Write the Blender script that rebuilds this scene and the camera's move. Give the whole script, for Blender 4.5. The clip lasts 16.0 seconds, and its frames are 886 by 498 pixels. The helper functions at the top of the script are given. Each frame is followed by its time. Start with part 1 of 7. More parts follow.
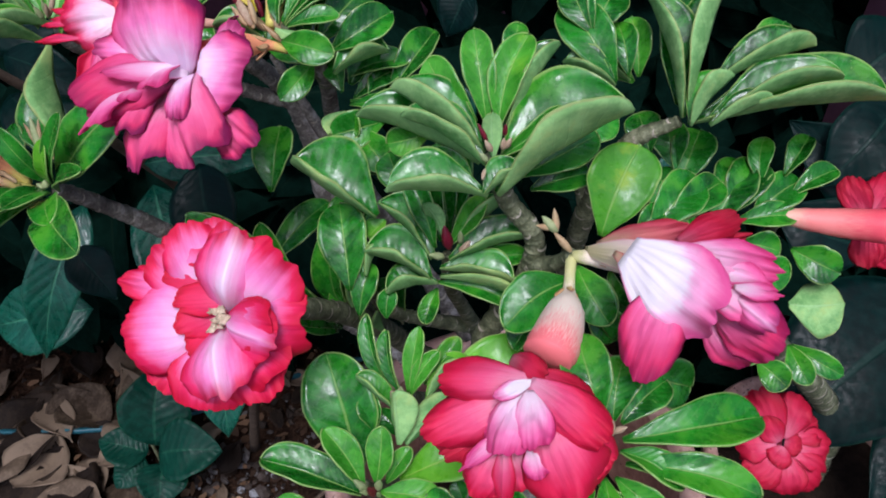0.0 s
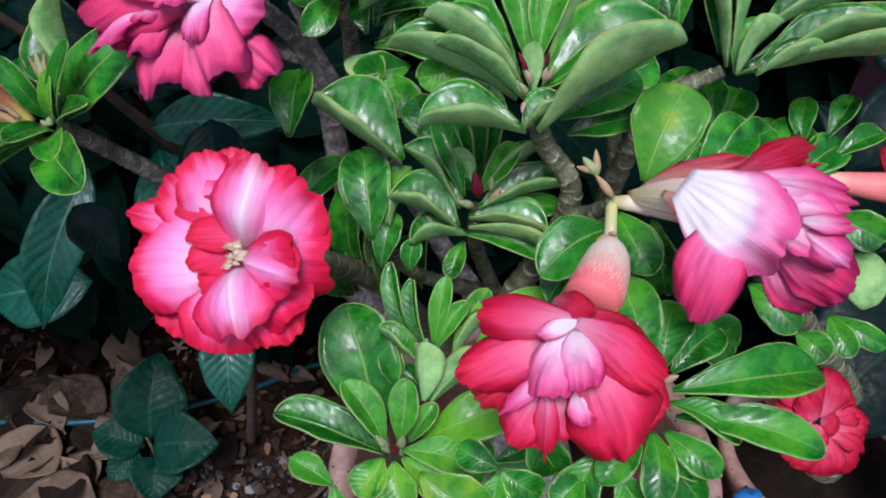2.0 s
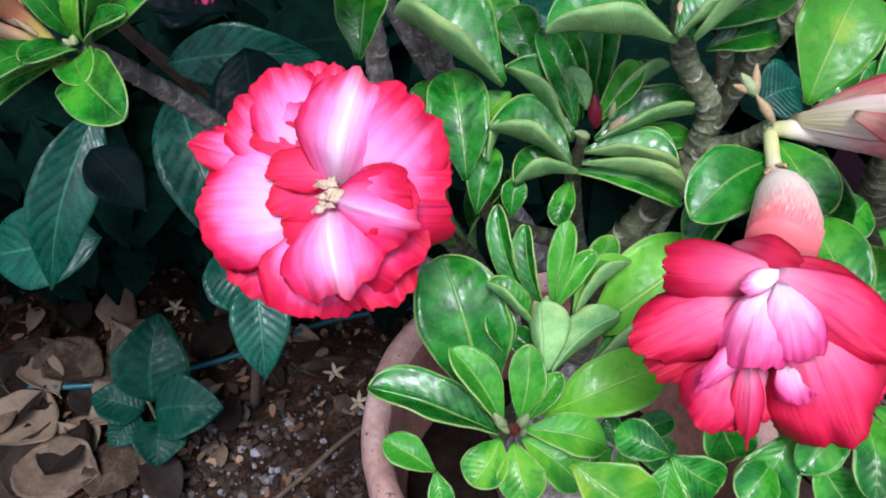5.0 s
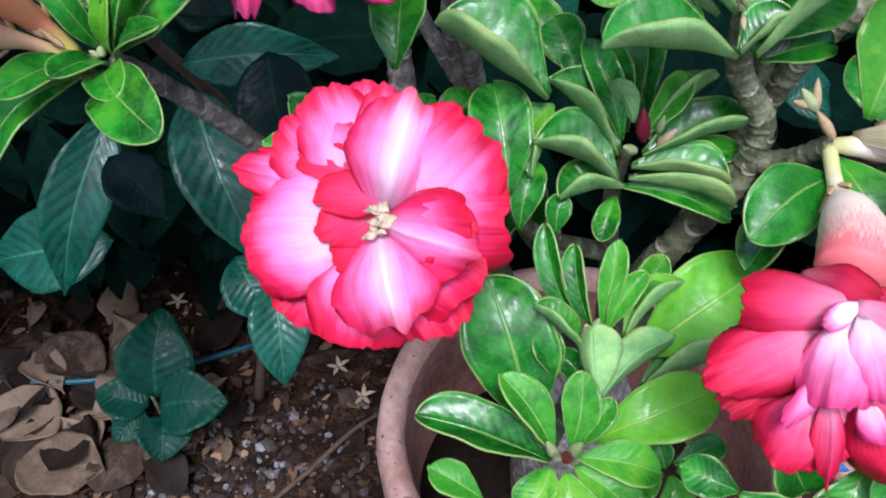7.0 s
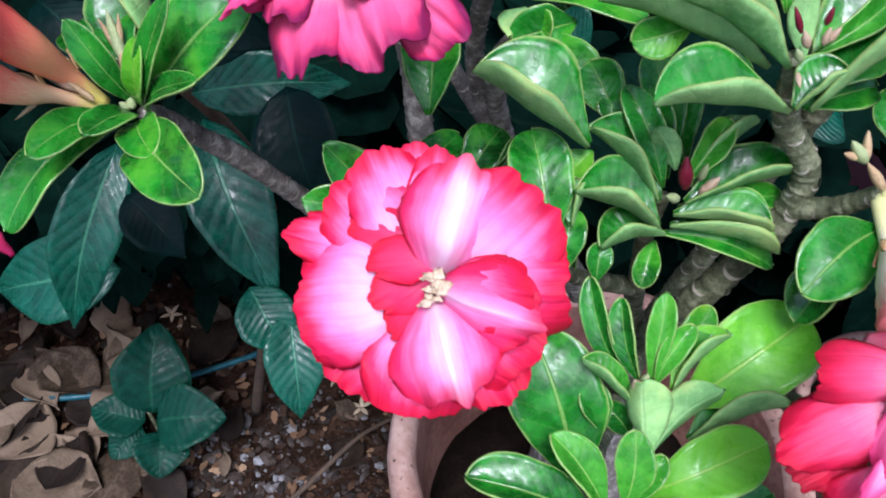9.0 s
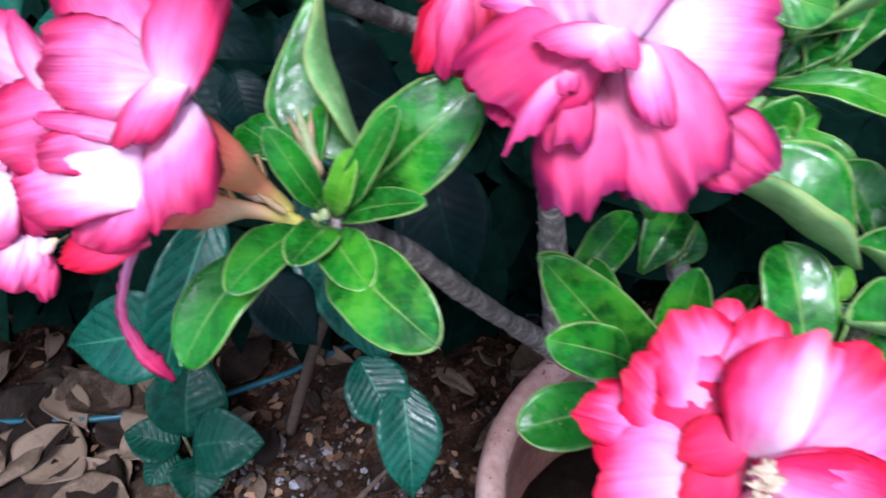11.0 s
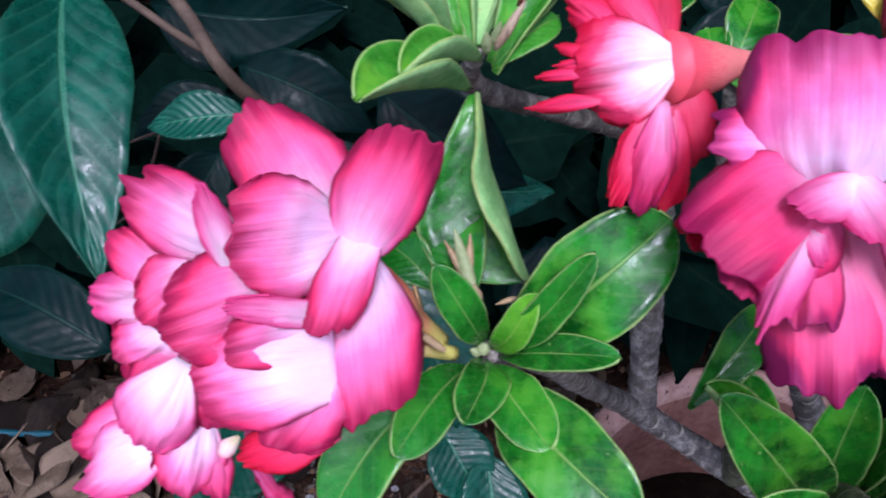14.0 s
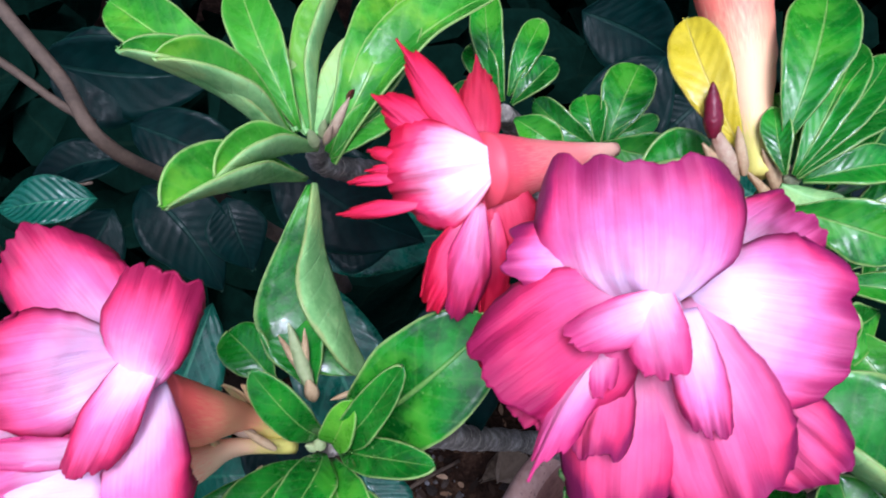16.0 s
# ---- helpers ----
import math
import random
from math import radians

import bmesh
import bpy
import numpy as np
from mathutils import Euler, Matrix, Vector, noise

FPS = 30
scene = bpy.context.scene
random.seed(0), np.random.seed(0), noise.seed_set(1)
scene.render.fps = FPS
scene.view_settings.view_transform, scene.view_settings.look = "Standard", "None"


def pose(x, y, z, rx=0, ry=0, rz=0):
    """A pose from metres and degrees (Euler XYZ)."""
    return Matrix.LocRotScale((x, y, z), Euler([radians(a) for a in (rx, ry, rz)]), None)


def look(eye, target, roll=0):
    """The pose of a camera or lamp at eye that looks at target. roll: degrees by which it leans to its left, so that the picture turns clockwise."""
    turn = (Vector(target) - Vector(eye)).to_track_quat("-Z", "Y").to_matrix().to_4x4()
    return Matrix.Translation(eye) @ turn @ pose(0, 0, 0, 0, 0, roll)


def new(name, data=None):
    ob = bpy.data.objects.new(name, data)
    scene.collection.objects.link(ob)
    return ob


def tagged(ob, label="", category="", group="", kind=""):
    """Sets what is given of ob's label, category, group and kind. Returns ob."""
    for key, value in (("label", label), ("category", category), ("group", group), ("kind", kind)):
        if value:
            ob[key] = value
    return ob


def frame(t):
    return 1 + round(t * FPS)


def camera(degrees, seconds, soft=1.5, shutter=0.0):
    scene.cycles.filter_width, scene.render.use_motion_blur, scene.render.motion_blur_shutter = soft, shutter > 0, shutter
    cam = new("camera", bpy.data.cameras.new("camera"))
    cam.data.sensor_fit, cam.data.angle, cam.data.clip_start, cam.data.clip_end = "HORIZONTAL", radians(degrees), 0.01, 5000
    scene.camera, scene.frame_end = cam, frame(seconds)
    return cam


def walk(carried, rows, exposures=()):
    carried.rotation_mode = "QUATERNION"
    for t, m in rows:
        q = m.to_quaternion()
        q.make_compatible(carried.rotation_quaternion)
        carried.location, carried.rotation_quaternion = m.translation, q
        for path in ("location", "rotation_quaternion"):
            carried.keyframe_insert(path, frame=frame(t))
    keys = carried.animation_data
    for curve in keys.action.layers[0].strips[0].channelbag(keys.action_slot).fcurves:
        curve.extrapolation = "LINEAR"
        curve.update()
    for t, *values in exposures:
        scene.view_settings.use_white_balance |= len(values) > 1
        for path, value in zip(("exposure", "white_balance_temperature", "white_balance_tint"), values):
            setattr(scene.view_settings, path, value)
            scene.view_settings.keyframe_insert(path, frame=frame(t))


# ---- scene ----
cam = camera(56.1, 16.0, soft=1.85, shutter=0.6)
METRES, EYE, TILT, LEAN, TURN = 0.45, 1.45, -44.3, 0.0, 0.0
ROWS = [
    (0.0, 0.0, 0.0, 0.0, 0.0, 0.0, -0.0),
    (0.5, -0.0082, 0.0151, -0.0222, -0.18, 0.69, -0.03),
    (1.0, -0.016, 0.0312, -0.0468, -0.58, 0.41, -0.69),
    (1.5, -0.0257, 0.0445, -0.0552, -0.49, 0.62, -0.85),
    (2.0, -0.0313, 0.0551, -0.0629, -0.23, 0.71, -1.18),
    (2.5, -0.0363, 0.0614, -0.0589, -0.03, 0.23, -0.94),
    (3.0, -0.0502, 0.0791, -0.0678, 0.07, -0.47, -1.05),
    (3.5, -0.0768, 0.1012, -0.0753, 0.18, -1.14, -1.27),
    (4.0, -0.1089, 0.1388, -0.0788, -0.75, -1.35, -1.31),
    (6.5, -0.1588, 0.2154, -0.0637, -1.9, -3.52, 0.03),
    (7.0, -0.1771, 0.2139, -0.0509, -1.79, -3.2, -0.38),
    (7.5, -0.1874, 0.2188, -0.0402, -1.86, -3.37, 0.06),
    (8.0, -0.1937, 0.216, -0.0303, -2.08, -3.23, 0.03),
    (10.5, -0.3285, 0.297, 0.0594, -3.52, -3.34, 1.0),
    (11.0, -0.3858, 0.3358, 0.0843, -2.95, -3.69, 0.1),
    (11.5, -0.4495, 0.3623, 0.1042, -1.76, -4.01, -1.98),
    (12.0, -0.5235, 0.3915, 0.1355, -1.46, -4.25, -3.32),
    (12.5, -0.5392, 0.4132, 0.1546, -2.22, -4.25, -3.34),
    (13.0, -0.531, 0.4275, 0.1706, -2.23, -4.37, -2.31),
    (13.5, -0.5139, 0.4178, 0.1758, -2.27, -4.15, -1.55),
    (14.0, -0.4853, 0.4066, 0.1715, -2.34, -4.26, -0.49),
    (14.5, -0.455, 0.4107, 0.171, -2.77, -4.11, 0.05),
    (15.0, -0.4273, 0.4141, 0.1829, -3.29, -3.61, 0.32),
    (15.5, -0.4059, 0.4159, 0.2065, -3.13, -3.41, -0.19),
    (16.0, -0.3847, 0.4142, 0.2308, -2.42, -4.44, -0.32),
]
walk(cam, [(t, pose(0, 0, EYE, TILT, LEAN, TURN) @ pose(METRES * x, METRES * y, METRES * z, 90 + pitch, roll, yaw)) for t, x, y, z, yaw, pitch, roll in ROWS],
     exposures=[(0.0, -0.27, 5720, 19), (2.5, -0.28, 5720, 20), (3.5, 0.04, 5670, 18), (4.0, 0.12, 5620, 18), (6.5, 0.20, 5570, 18), (8.0, 0.30, 5570, 18), (10.5, 0.43, 5420, 19), (11.2, 0.45, 5370, 24), (12.5, 0.10, 5470, 32), (14.0, 0.08, 5370, 28), (15.0, 0.12, 5320, 26), (16.0, 0.24, 5270, 21)])

# ---- light: an open overcast sky, brightest overhead ----
world = bpy.data.worlds.new("sky")
scene.world = world
world.use_nodes = True
wn = world.node_tree
sky = wn.nodes.new("ShaderNodeTexSky")
sky.sky_type = "NISHITA"
sky.sun_disc = False
sky.sun_elevation, sky.sun_rotation = radians(62), radians(185)
sky.air_density, sky.dust_density = 1.0, 4.0
wn.links.new(sky.outputs["Color"], wn.nodes["Background"].inputs["Color"])
wn.nodes["Background"].inputs["Strength"].default_value = 0.17
sun = new("sun", bpy.data.lights.new("sun", "SUN"))
sun.data.energy, sun.data.angle, sun.data.color = 3.1, radians(20), (1.0, 0.97, 0.92)
sun.matrix_world = look((-0.1, -1.15, 4.0), (0.0, 0.45, 0.9))


# ---- materials ----
def material(name, rough=0.5, spec=0.5):
    m = bpy.data.materials.new(name)
    m.use_nodes = True
    b = m.node_tree.nodes["Principled BSDF"]
    b.inputs["Roughness"].default_value = rough
    b.inputs["Specular IOR Level"].default_value = spec
    return m, m.node_tree, b


def ramp(nt, fac, stops):
    r = nt.nodes.new("ShaderNodeValToRGB")
    e = r.color_ramp.elements
    while len(e) < len(stops):
        e.new(0.5)
    for el, (p, c) in zip(e, stops):
        el.position, el.color = p, (*c, 1)
    nt.links.new(fac, r.inputs["Fac"])
    return r.outputs["Color"]


def fac_ramp(nt, fac, lo, hi, a=0.0, b=1.0):
    r = nt.nodes.new("ShaderNodeMapRange")
    r.interpolation_type = "SMOOTHSTEP"
    for i, v in zip(("From Min", "From Max", "To Min", "To Max"), (lo, hi, a, b)):
        r.inputs[i].default_value = v
    nt.links.new(fac, r.inputs["Value"])
    return r.outputs["Result"]


def math_node(nt, op, a, b=None):
    n = nt.nodes.new("ShaderNodeMath")
    n.operation = op
    for i, v in enumerate((a, b)):
        if v is None:
            continue
        if isinstance(v, (int, float)):
            n.inputs[i].default_value = v
        else:
            nt.links.new(v, n.inputs[i])
    return n.outputs[0]


def mix(nt, fac, a, b, mode="MIX"):
    n = nt.nodes.new("ShaderNodeMix")
    n.data_type, n.blend_type = "RGBA", mode
    for key, v in ((0, fac), (6, a), (7, b)):
        if isinstance(v, (int, float)):
            n.inputs[key].default_value = v
        elif isinstance(v, tuple):
            n.inputs[key].default_value = (*v, 1)
        else:
            nt.links.new(v, n.inputs[key])
    return n.outputs[2]


def noise_tex(nt, scale, detail=4.0, rough=0.55, coord="Object", stretch=None):
    tc = nt.nodes.new("ShaderNodeTexCoord")
    out = tc.outputs[coord]
    if stretch:
        mp = nt.nodes.new("ShaderNodeMapping")
        mp.inputs["Scale"].default_value = stretch
        nt.links.new(out, mp.inputs["Vector"])
        out = mp.outputs["Vector"]
    n = nt.nodes.new("ShaderNodeTexNoise")
    n.inputs["Scale"].default_value, n.inputs["Detail"].default_value, n.inputs["Roughness"].default_value = scale, detail, rough
    nt.links.new(out, n.inputs["Vector"])
    return n.outputs["Fac"]


def bump(nt, b, height, strength, distance):
    n = nt.nodes.new("ShaderNodeBump")
    n.inputs["Strength"].default_value, n.inputs["Distance"].default_value = strength, distance
    nt.links.new(height, n.inputs["Height"])
    nt.links.new(n.outputs["Normal"], b.inputs["Normal"])


def uv_axes(nt):
    """The blade's coordinates: the way out from the midrib (0 to 1) and along the blade (0 to 1)."""
    uv = nt.nodes.new("ShaderNodeUVMap")
    sep = nt.nodes.new("ShaderNodeSeparateXYZ")
    nt.links.new(uv.outputs["UV"], sep.inputs["Vector"])
    out = math_node(nt, "ABSOLUTE", math_node(nt, "MULTIPLY", math_node(nt, "SUBTRACT", sep.outputs["X"], 0.5), 2.0))
    return out, sep.outputs["Y"]


def per_object(nt):
    return nt.nodes.new("ShaderNodeObjectInfo").outputs["Random"]


def leaf_material(name, dark, light, rib, margin, rough, vein_scale, vein_relief, vein_tint=0.06, yellow=None, spec=0.5, glow=0.04):
    m, nt, b = material(name, rough, spec)
    out, along = uv_axes(nt)
    col = mix(nt, fac_ramp(nt, noise_tex(nt, 70, 6, 0.7), 0.36, 0.66), dark, light)
    col = mix(nt, math_node(nt, "MULTIPLY", per_object(nt), 0.45), col, light)
    if yellow:
        col = mix(nt, math_node(nt, "MULTIPLY", fac_ramp(nt, noise_tex(nt, 38, 5, 0.65), 0.50, 0.66), 0.75), col, yellow)
    # side veins leave the rib at a slant
    phase = math_node(nt, "SUBTRACT", math_node(nt, "MULTIPLY", along, vein_scale), math_node(nt, "MULTIPLY", out, vein_scale * 0.22))
    phase = math_node(nt, "ADD", phase, math_node(nt, "MULTIPLY", noise_tex(nt, 70, 2), 0.5))
    wave = math_node(nt, "ABSOLUTE", math_node(nt, "SUBTRACT", math_node(nt, "FRACT", phase), 0.5))
    vein = fac_ramp(nt, wave, 0.0, 0.12, 1.0, 0.0)
    wave = fac_ramp(nt, wave, 0.0, 0.5)
    col = mix(nt, math_node(nt, "MULTIPLY", vein, vein_tint), col, rib)
    ribf = fac_ramp(nt, math_node(nt, "ADD", out, math_node(nt, "MULTIPLY", along, 0.045)), 0.045, 0.085, 1.0, 0.0)
    col = mix(nt, math_node(nt, "MULTIPLY", ribf, 0.62), col, rib)
    edge = fac_ramp(nt, math_node(nt, "ADD", out, math_node(nt, "MULTIPLY", math_node(nt, "SUBTRACT", noise_tex(nt, 160, 3), 0.5), 0.10)), 0.935, 0.995)
    col = mix(nt, math_node(nt, "MULTIPLY", edge, 0.65), col, margin)
    spots = fac_ramp(nt, noise_tex(nt, 420, 2), 0.70, 0.76)
    col = mix(nt, math_node(nt, "MULTIPLY", spots, 0.4), col, margin)
    nt.links.new(col, b.inputs["Base Color"])
    rr = fac_ramp(nt, noise_tex(nt, 150, 5, 0.7), 0.35, 0.65, rough - 0.10, rough + 0.22)
    nt.links.new(rr, b.inputs["Roughness"])
    h = math_node(nt, "ADD", math_node(nt, "MULTIPLY", wave if vein_relief > 0 else vein, vein_relief), math_node(nt, "MULTIPLY", noise_tex(nt, 120, 4, 0.6), 0.55))
    h = math_node(nt, "SUBTRACT", h, math_node(nt, "MULTIPLY", ribf, 0.5))
    bump(nt, b, h, 0.5, 0.0012)
    tr = nt.nodes.new("ShaderNodeBsdfTranslucent")
    nt.links.new(mix(nt, 0.35, col, light), tr.inputs["Color"])
    ms = nt.nodes.new("ShaderNodeMixShader")
    ms.inputs["Fac"].default_value = glow
    nt.links.new(b.outputs["BSDF"], ms.inputs[1])
    nt.links.new(tr.outputs["BSDF"], ms.inputs[2])
    nt.links.new(ms.outputs["Shader"], nt.nodes["Material Output"].inputs["Surface"])
    return m


def petal_material(name, heart, middle, outer, rim, start=0.3, rib=0.0, rough=0.55, full=0.74):
    """Pale in the heart of the petal, deeper towards a dark rim, with fine veins that fan out from the base."""
    m, nt, b = material(name, rough, 0.28)
    out, along = uv_axes(nt)
    vein = noise_tex(nt, 1.0, 3, 0.65, "UV", (34, 1.3, 1))
    wide = noise_tex(nt, 1.0, 2, 0.5, "UV", (7, 1.6, 1))
    blotch = noise_tex(nt, 60, 4, 0.6)
    if rib:
        t = math_node(nt, "ADD", math_node(nt, "MULTIPLY", along, 1.0 - rib), math_node(nt, "MULTIPLY", math_node(nt, "POWER", out, 0.7), rib))
    else:
        t = math_node(nt, "ADD", math_node(nt, "MULTIPLY", along, 0.86), math_node(nt, "MULTIPLY", math_node(nt, "POWER", out, 2.4), 0.34))
    for tex, gain in ((vein, 0.15), (wide, 0.13), (blotch, 0.24), (per_object(nt), 0.18)):
        t = math_node(nt, "ADD", t, math_node(nt, "MULTIPLY", math_node(nt, "SUBTRACT", tex, 0.5), gain))
    col = ramp(nt, t, [(start, heart), (start + (full - start) * 0.55, middle), (full, outer), (1.0, rim)])
    edge = math_node(nt, "MAXIMUM", math_node(nt, "POWER", out, 1.3), along)
    edge = math_node(nt, "ADD", edge, math_node(nt, "MULTIPLY", math_node(nt, "SUBTRACT", wide, 0.5), 0.22))
    col = mix(nt, math_node(nt, "MULTIPLY", fac_ramp(nt, edge, 0.82, 1.02), 0.85), col, rim)
    nt.links.new(col, b.inputs["Base Color"])
    h = math_node(nt, "ADD", math_node(nt, "MULTIPLY", vein, 0.8), math_node(nt, "MULTIPLY", noise_tex(nt, 210, 3), 0.5))
    bump(nt, b, math_node(nt, "ADD", h, math_node(nt, "MULTIPLY", blotch, 0.8)), 0.5, 0.0012)
    tr = nt.nodes.new("ShaderNodeBsdfTranslucent")
    nt.links.new(col, tr.inputs["Color"])
    ms = nt.nodes.new("ShaderNodeMixShader")
    ms.inputs["Fac"].default_value = 0.24
    nt.links.new(b.outputs["BSDF"], ms.inputs[1])
    nt.links.new(tr.outputs["BSDF"], ms.inputs[2])
    nt.links.new(ms.outputs["Shader"], nt.nodes["Material Output"].inputs["Surface"])
    return m


def mottled(name, stops, scale, rough, relief=0.5, dist=0.002, fine=6.0, random_tint=0.0, spec=0.4):
    m, nt, b = material(name, rough, spec)
    n1, n2 = noise_tex(nt, scale, 5), noise_tex(nt, scale * fine, 4)
    f = math_node(nt, "ADD", math_node(nt, "MULTIPLY", n1, 0.65), math_node(nt, "MULTIPLY", n2, 0.35))
    if random_tint:
        f = math_node(nt, "ADD", f, math_node(nt, "MULTIPLY", math_node(nt, "SUBTRACT", per_object(nt), 0.5), random_tint))
    nt.links.new(ramp(nt, f, stops), b.inputs["Base Color"])
    bump(nt, b, f, relief, dist)
    return m


RIB = (0.20, 0.36, 0.08)
MARGIN = (0.33, 0.45, 0.14)
LEAF_TOP = {
    "n": leaf_material("leaf_green", (0.0025, 0.046, 0.004), (0.019, 0.225, 0.012), RIB, MARGIN, 0.25, 9, 0.10, 0.10, (0.065, 0.30, 0.010), spec=0.42, glow=0.06),
    # paler green: young leaves, plus lit leaves whose brightness is in the colour
    "b": leaf_material("leaf_young_and_lit", (0.018, 0.15, 0.008), (0.065, 0.32, 0.020), (0.26, 0.44, 0.10), MARGIN, 0.32, 9, 0.10, 0.10, (0.15, 0.38, 0.015), spec=0.28),
    "y": leaf_material("leaf_yellowing", (0.022, 0.16, 0.008), (0.07, 0.28, 0.014), RIB, MARGIN, 0.32, 9, 0.06, 0.05, (0.24, 0.35, 0.015), spec=0.28),
    "l": leaf_material("leaf_lime", (0.06, 0.28, 0.010), (0.15, 0.46, 0.022), (0.30, 0.50, 0.08), MARGIN, 0.32, 9, 0.08, 0.06, spec=0.35),
    "Y": leaf_material("leaf_yellow", (0.45, 0.36, 0.01), (0.62, 0.5, 0.02), (0.6, 0.5, 0.12), (0.6, 0.5, 0.1), 0.36, 9, 0.15, 0.03),
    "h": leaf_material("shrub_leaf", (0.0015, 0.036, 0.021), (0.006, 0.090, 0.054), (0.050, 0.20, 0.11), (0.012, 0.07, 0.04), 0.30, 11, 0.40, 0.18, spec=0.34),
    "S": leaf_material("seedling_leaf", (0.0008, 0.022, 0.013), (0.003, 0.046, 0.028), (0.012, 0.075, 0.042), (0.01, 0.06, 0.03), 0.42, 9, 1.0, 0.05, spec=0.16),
    # darker shrub leaf for the deeper leaves, their shade held in the colour
    "H": leaf_material("shrub_leaf_shaded", (0.0005, 0.006, 0.0055), (0.0013, 0.014, 0.012), (0.007, 0.030, 0.022), (0.005, 0.026, 0.018), 0.40, 11, 0.15, 0.10, spec=0.10),
}
LEAF_UNDER = leaf_material("leaf_underside", (0.10, 0.27, 0.075), (0.30, 0.54, 0.19), (0.30, 0.52, 0.22), (0.30, 0.28, 0.10), 0.55, 9, -0.15, 0.12, (0.34, 0.46, 0.14), spec=0.2, glow=0.0)
# far below real leaf green: the depth shade of the foliage is in this colour
SHADE_LEAF = leaf_material("hedge_leaf_shade", (0.0015, 0.006, 0.004), (0.003, 0.013, 0.009), (0.006, 0.016, 0.01), (0.004, 0.012, 0.008), 0.8, 11, 0.3, 0.05, spec=0.0)
SHRUB_UNDER = leaf_material("shrub_leaf_underside", (0.02, 0.07, 0.035), (0.03, 0.09, 0.05), (0.06, 0.12, 0.06), (0.03, 0.08, 0.04), 0.6, 11, 1.0, 0.1)
PETAL = {
    "red": petal_material("petal_crimson", (0.93, 0.60, 0.84), (0.90, 0.24, 0.54), (0.80, 0.022, 0.12), (0.62, 0.005, 0.04), 0.31, full=0.82),
    "redrib": petal_material("petal_crimson_white_rib", (0.95, 0.78, 0.92), (0.90, 0.26, 0.55), (0.80, 0.03, 0.15), (0.62, 0.005, 0.04), 0.12, 0.72),
    "crimson": petal_material("petal_crimson_back", (0.86, 0.16, 0.30), (0.80, 0.045, 0.15), (0.74, 0.012, 0.07), (0.56, 0.005, 0.03), 0.08),
    "pink": petal_material("petal_pink", (0.95, 0.76, 0.93), (0.87, 0.22, 0.50), (0.76, 0.045, 0.175), (0.28, 0.014, 0.10), 0.38, full=0.9),
    "coral": petal_material("petal_coral_pink", (0.95, 0.70, 0.88), (0.87, 0.18, 0.42), (0.77, 0.035, 0.14), (0.34, 0.010, 0.065), 0.34, full=0.86),
    "magenta": petal_material("petal_magenta", (0.90, 0.42, 0.60), (0.84, 0.13, 0.31), (0.72, 0.04, 0.15), (0.24, 0.012, 0.085), 0.22, full=0.88),
    "pinkrib": petal_material("petal_pink_white_rib", (0.93, 0.70, 0.83), (0.84, 0.24, 0.48), (0.70, 0.05, 0.22), (0.30, 0.014, 0.11), 0.12, 0.68),
    "rose": petal_material("petal_rose", (0.88, 0.40, 0.60), (0.80, 0.12, 0.31), (0.68, 0.03, 0.13), (0.32, 0.009, 0.075), 0.15),
    "pale": petal_material("petal_pale", (0.93, 0.72, 0.82), (0.88, 0.42, 0.62), (0.82, 0.14, 0.36), (0.62, 0.035, 0.17), 0.30),
    "blush": petal_material("petal_blush", (0.95, 0.80, 0.89), (0.90, 0.48, 0.68), (0.84, 0.20, 0.42), (0.66, 0.05, 0.20), 0.32),
    "white": petal_material("petal_blush_white", (0.95, 0.90, 0.93), (0.95, 0.82, 0.89), (0.92, 0.46, 0.68), (0.74, 0.10, 0.30), 0.56),
    "white8": petal_material("petal_white_crimson_rim", (0.95, 0.84, 0.90), (0.91, 0.44, 0.62), (0.80, 0.05, 0.16), (0.60, 0.006, 0.042), 0.30),
    "deep": petal_material("petal_deep_red", (0.82, 0.20, 0.30), (0.66, 0.035, 0.10), (0.54, 0.009, 0.042), (0.36, 0.004, 0.022), 0.06),
    "scarlet": petal_material("petal_scarlet", (0.89, 0.38, 0.52), (0.80, 0.09, 0.22), (0.72, 0.014, 0.075), (0.50, 0.004, 0.03), 0.12),
    "salmon": petal_material("petal_salmon", (0.84, 0.58, 0.38), (0.82, 0.28, 0.25), (0.78, 0.13, 0.18), (0.52, 0.03, 0.06), 0.10),
    "cream": petal_material("petal_cream", (0.80, 0.72, 0.42), (0.88, 0.74, 0.60), (0.90, 0.66, 0.66), (0.82, 0.34, 0.38), 0.15),
}
BARK = mottled("grey_bark", [(0.32, (0.050, 0.044, 0.038)), (0.5, (0.20, 0.18, 0.15)), (0.66, (0.52, 0.49, 0.43))], 130, 0.75, 0.6, 0.002)
GREEN_BARK = mottled("green_bark", [(0.32, (0.030, 0.036, 0.016)), (0.5, (0.12, 0.135, 0.07)), (0.68, (0.32, 0.33, 0.20))], 130, 0.7, 0.6, 0.002)
SCAR = mottled("leaf_scar", [(0.3, (0.30, 0.27, 0.20)), (0.7, (0.62, 0.57, 0.46))], 150, 0.8)
TWIG = mottled("brown_twig", [(0.3, (0.04, 0.027, 0.018)), (0.7, (0.13, 0.09, 0.06))], 60, 0.8)
BUD = mottled("bud_pinkish", [(0.3, (0.3, 0.16, 0.1)), (0.6, (0.45, 0.36, 0.24))], 120, 0.6)
BUD_GREEN = mottled("bud_green", [(0.3, (0.2, 0.28, 0.1)), (0.7, (0.42, 0.46, 0.25))], 120, 0.6)
BUD_RED = mottled("bud_dark_red", [(0.3, (0.07, 0.004, 0.012)), (0.7, (0.2, 0.01, 0.03))], 120, 0.35)
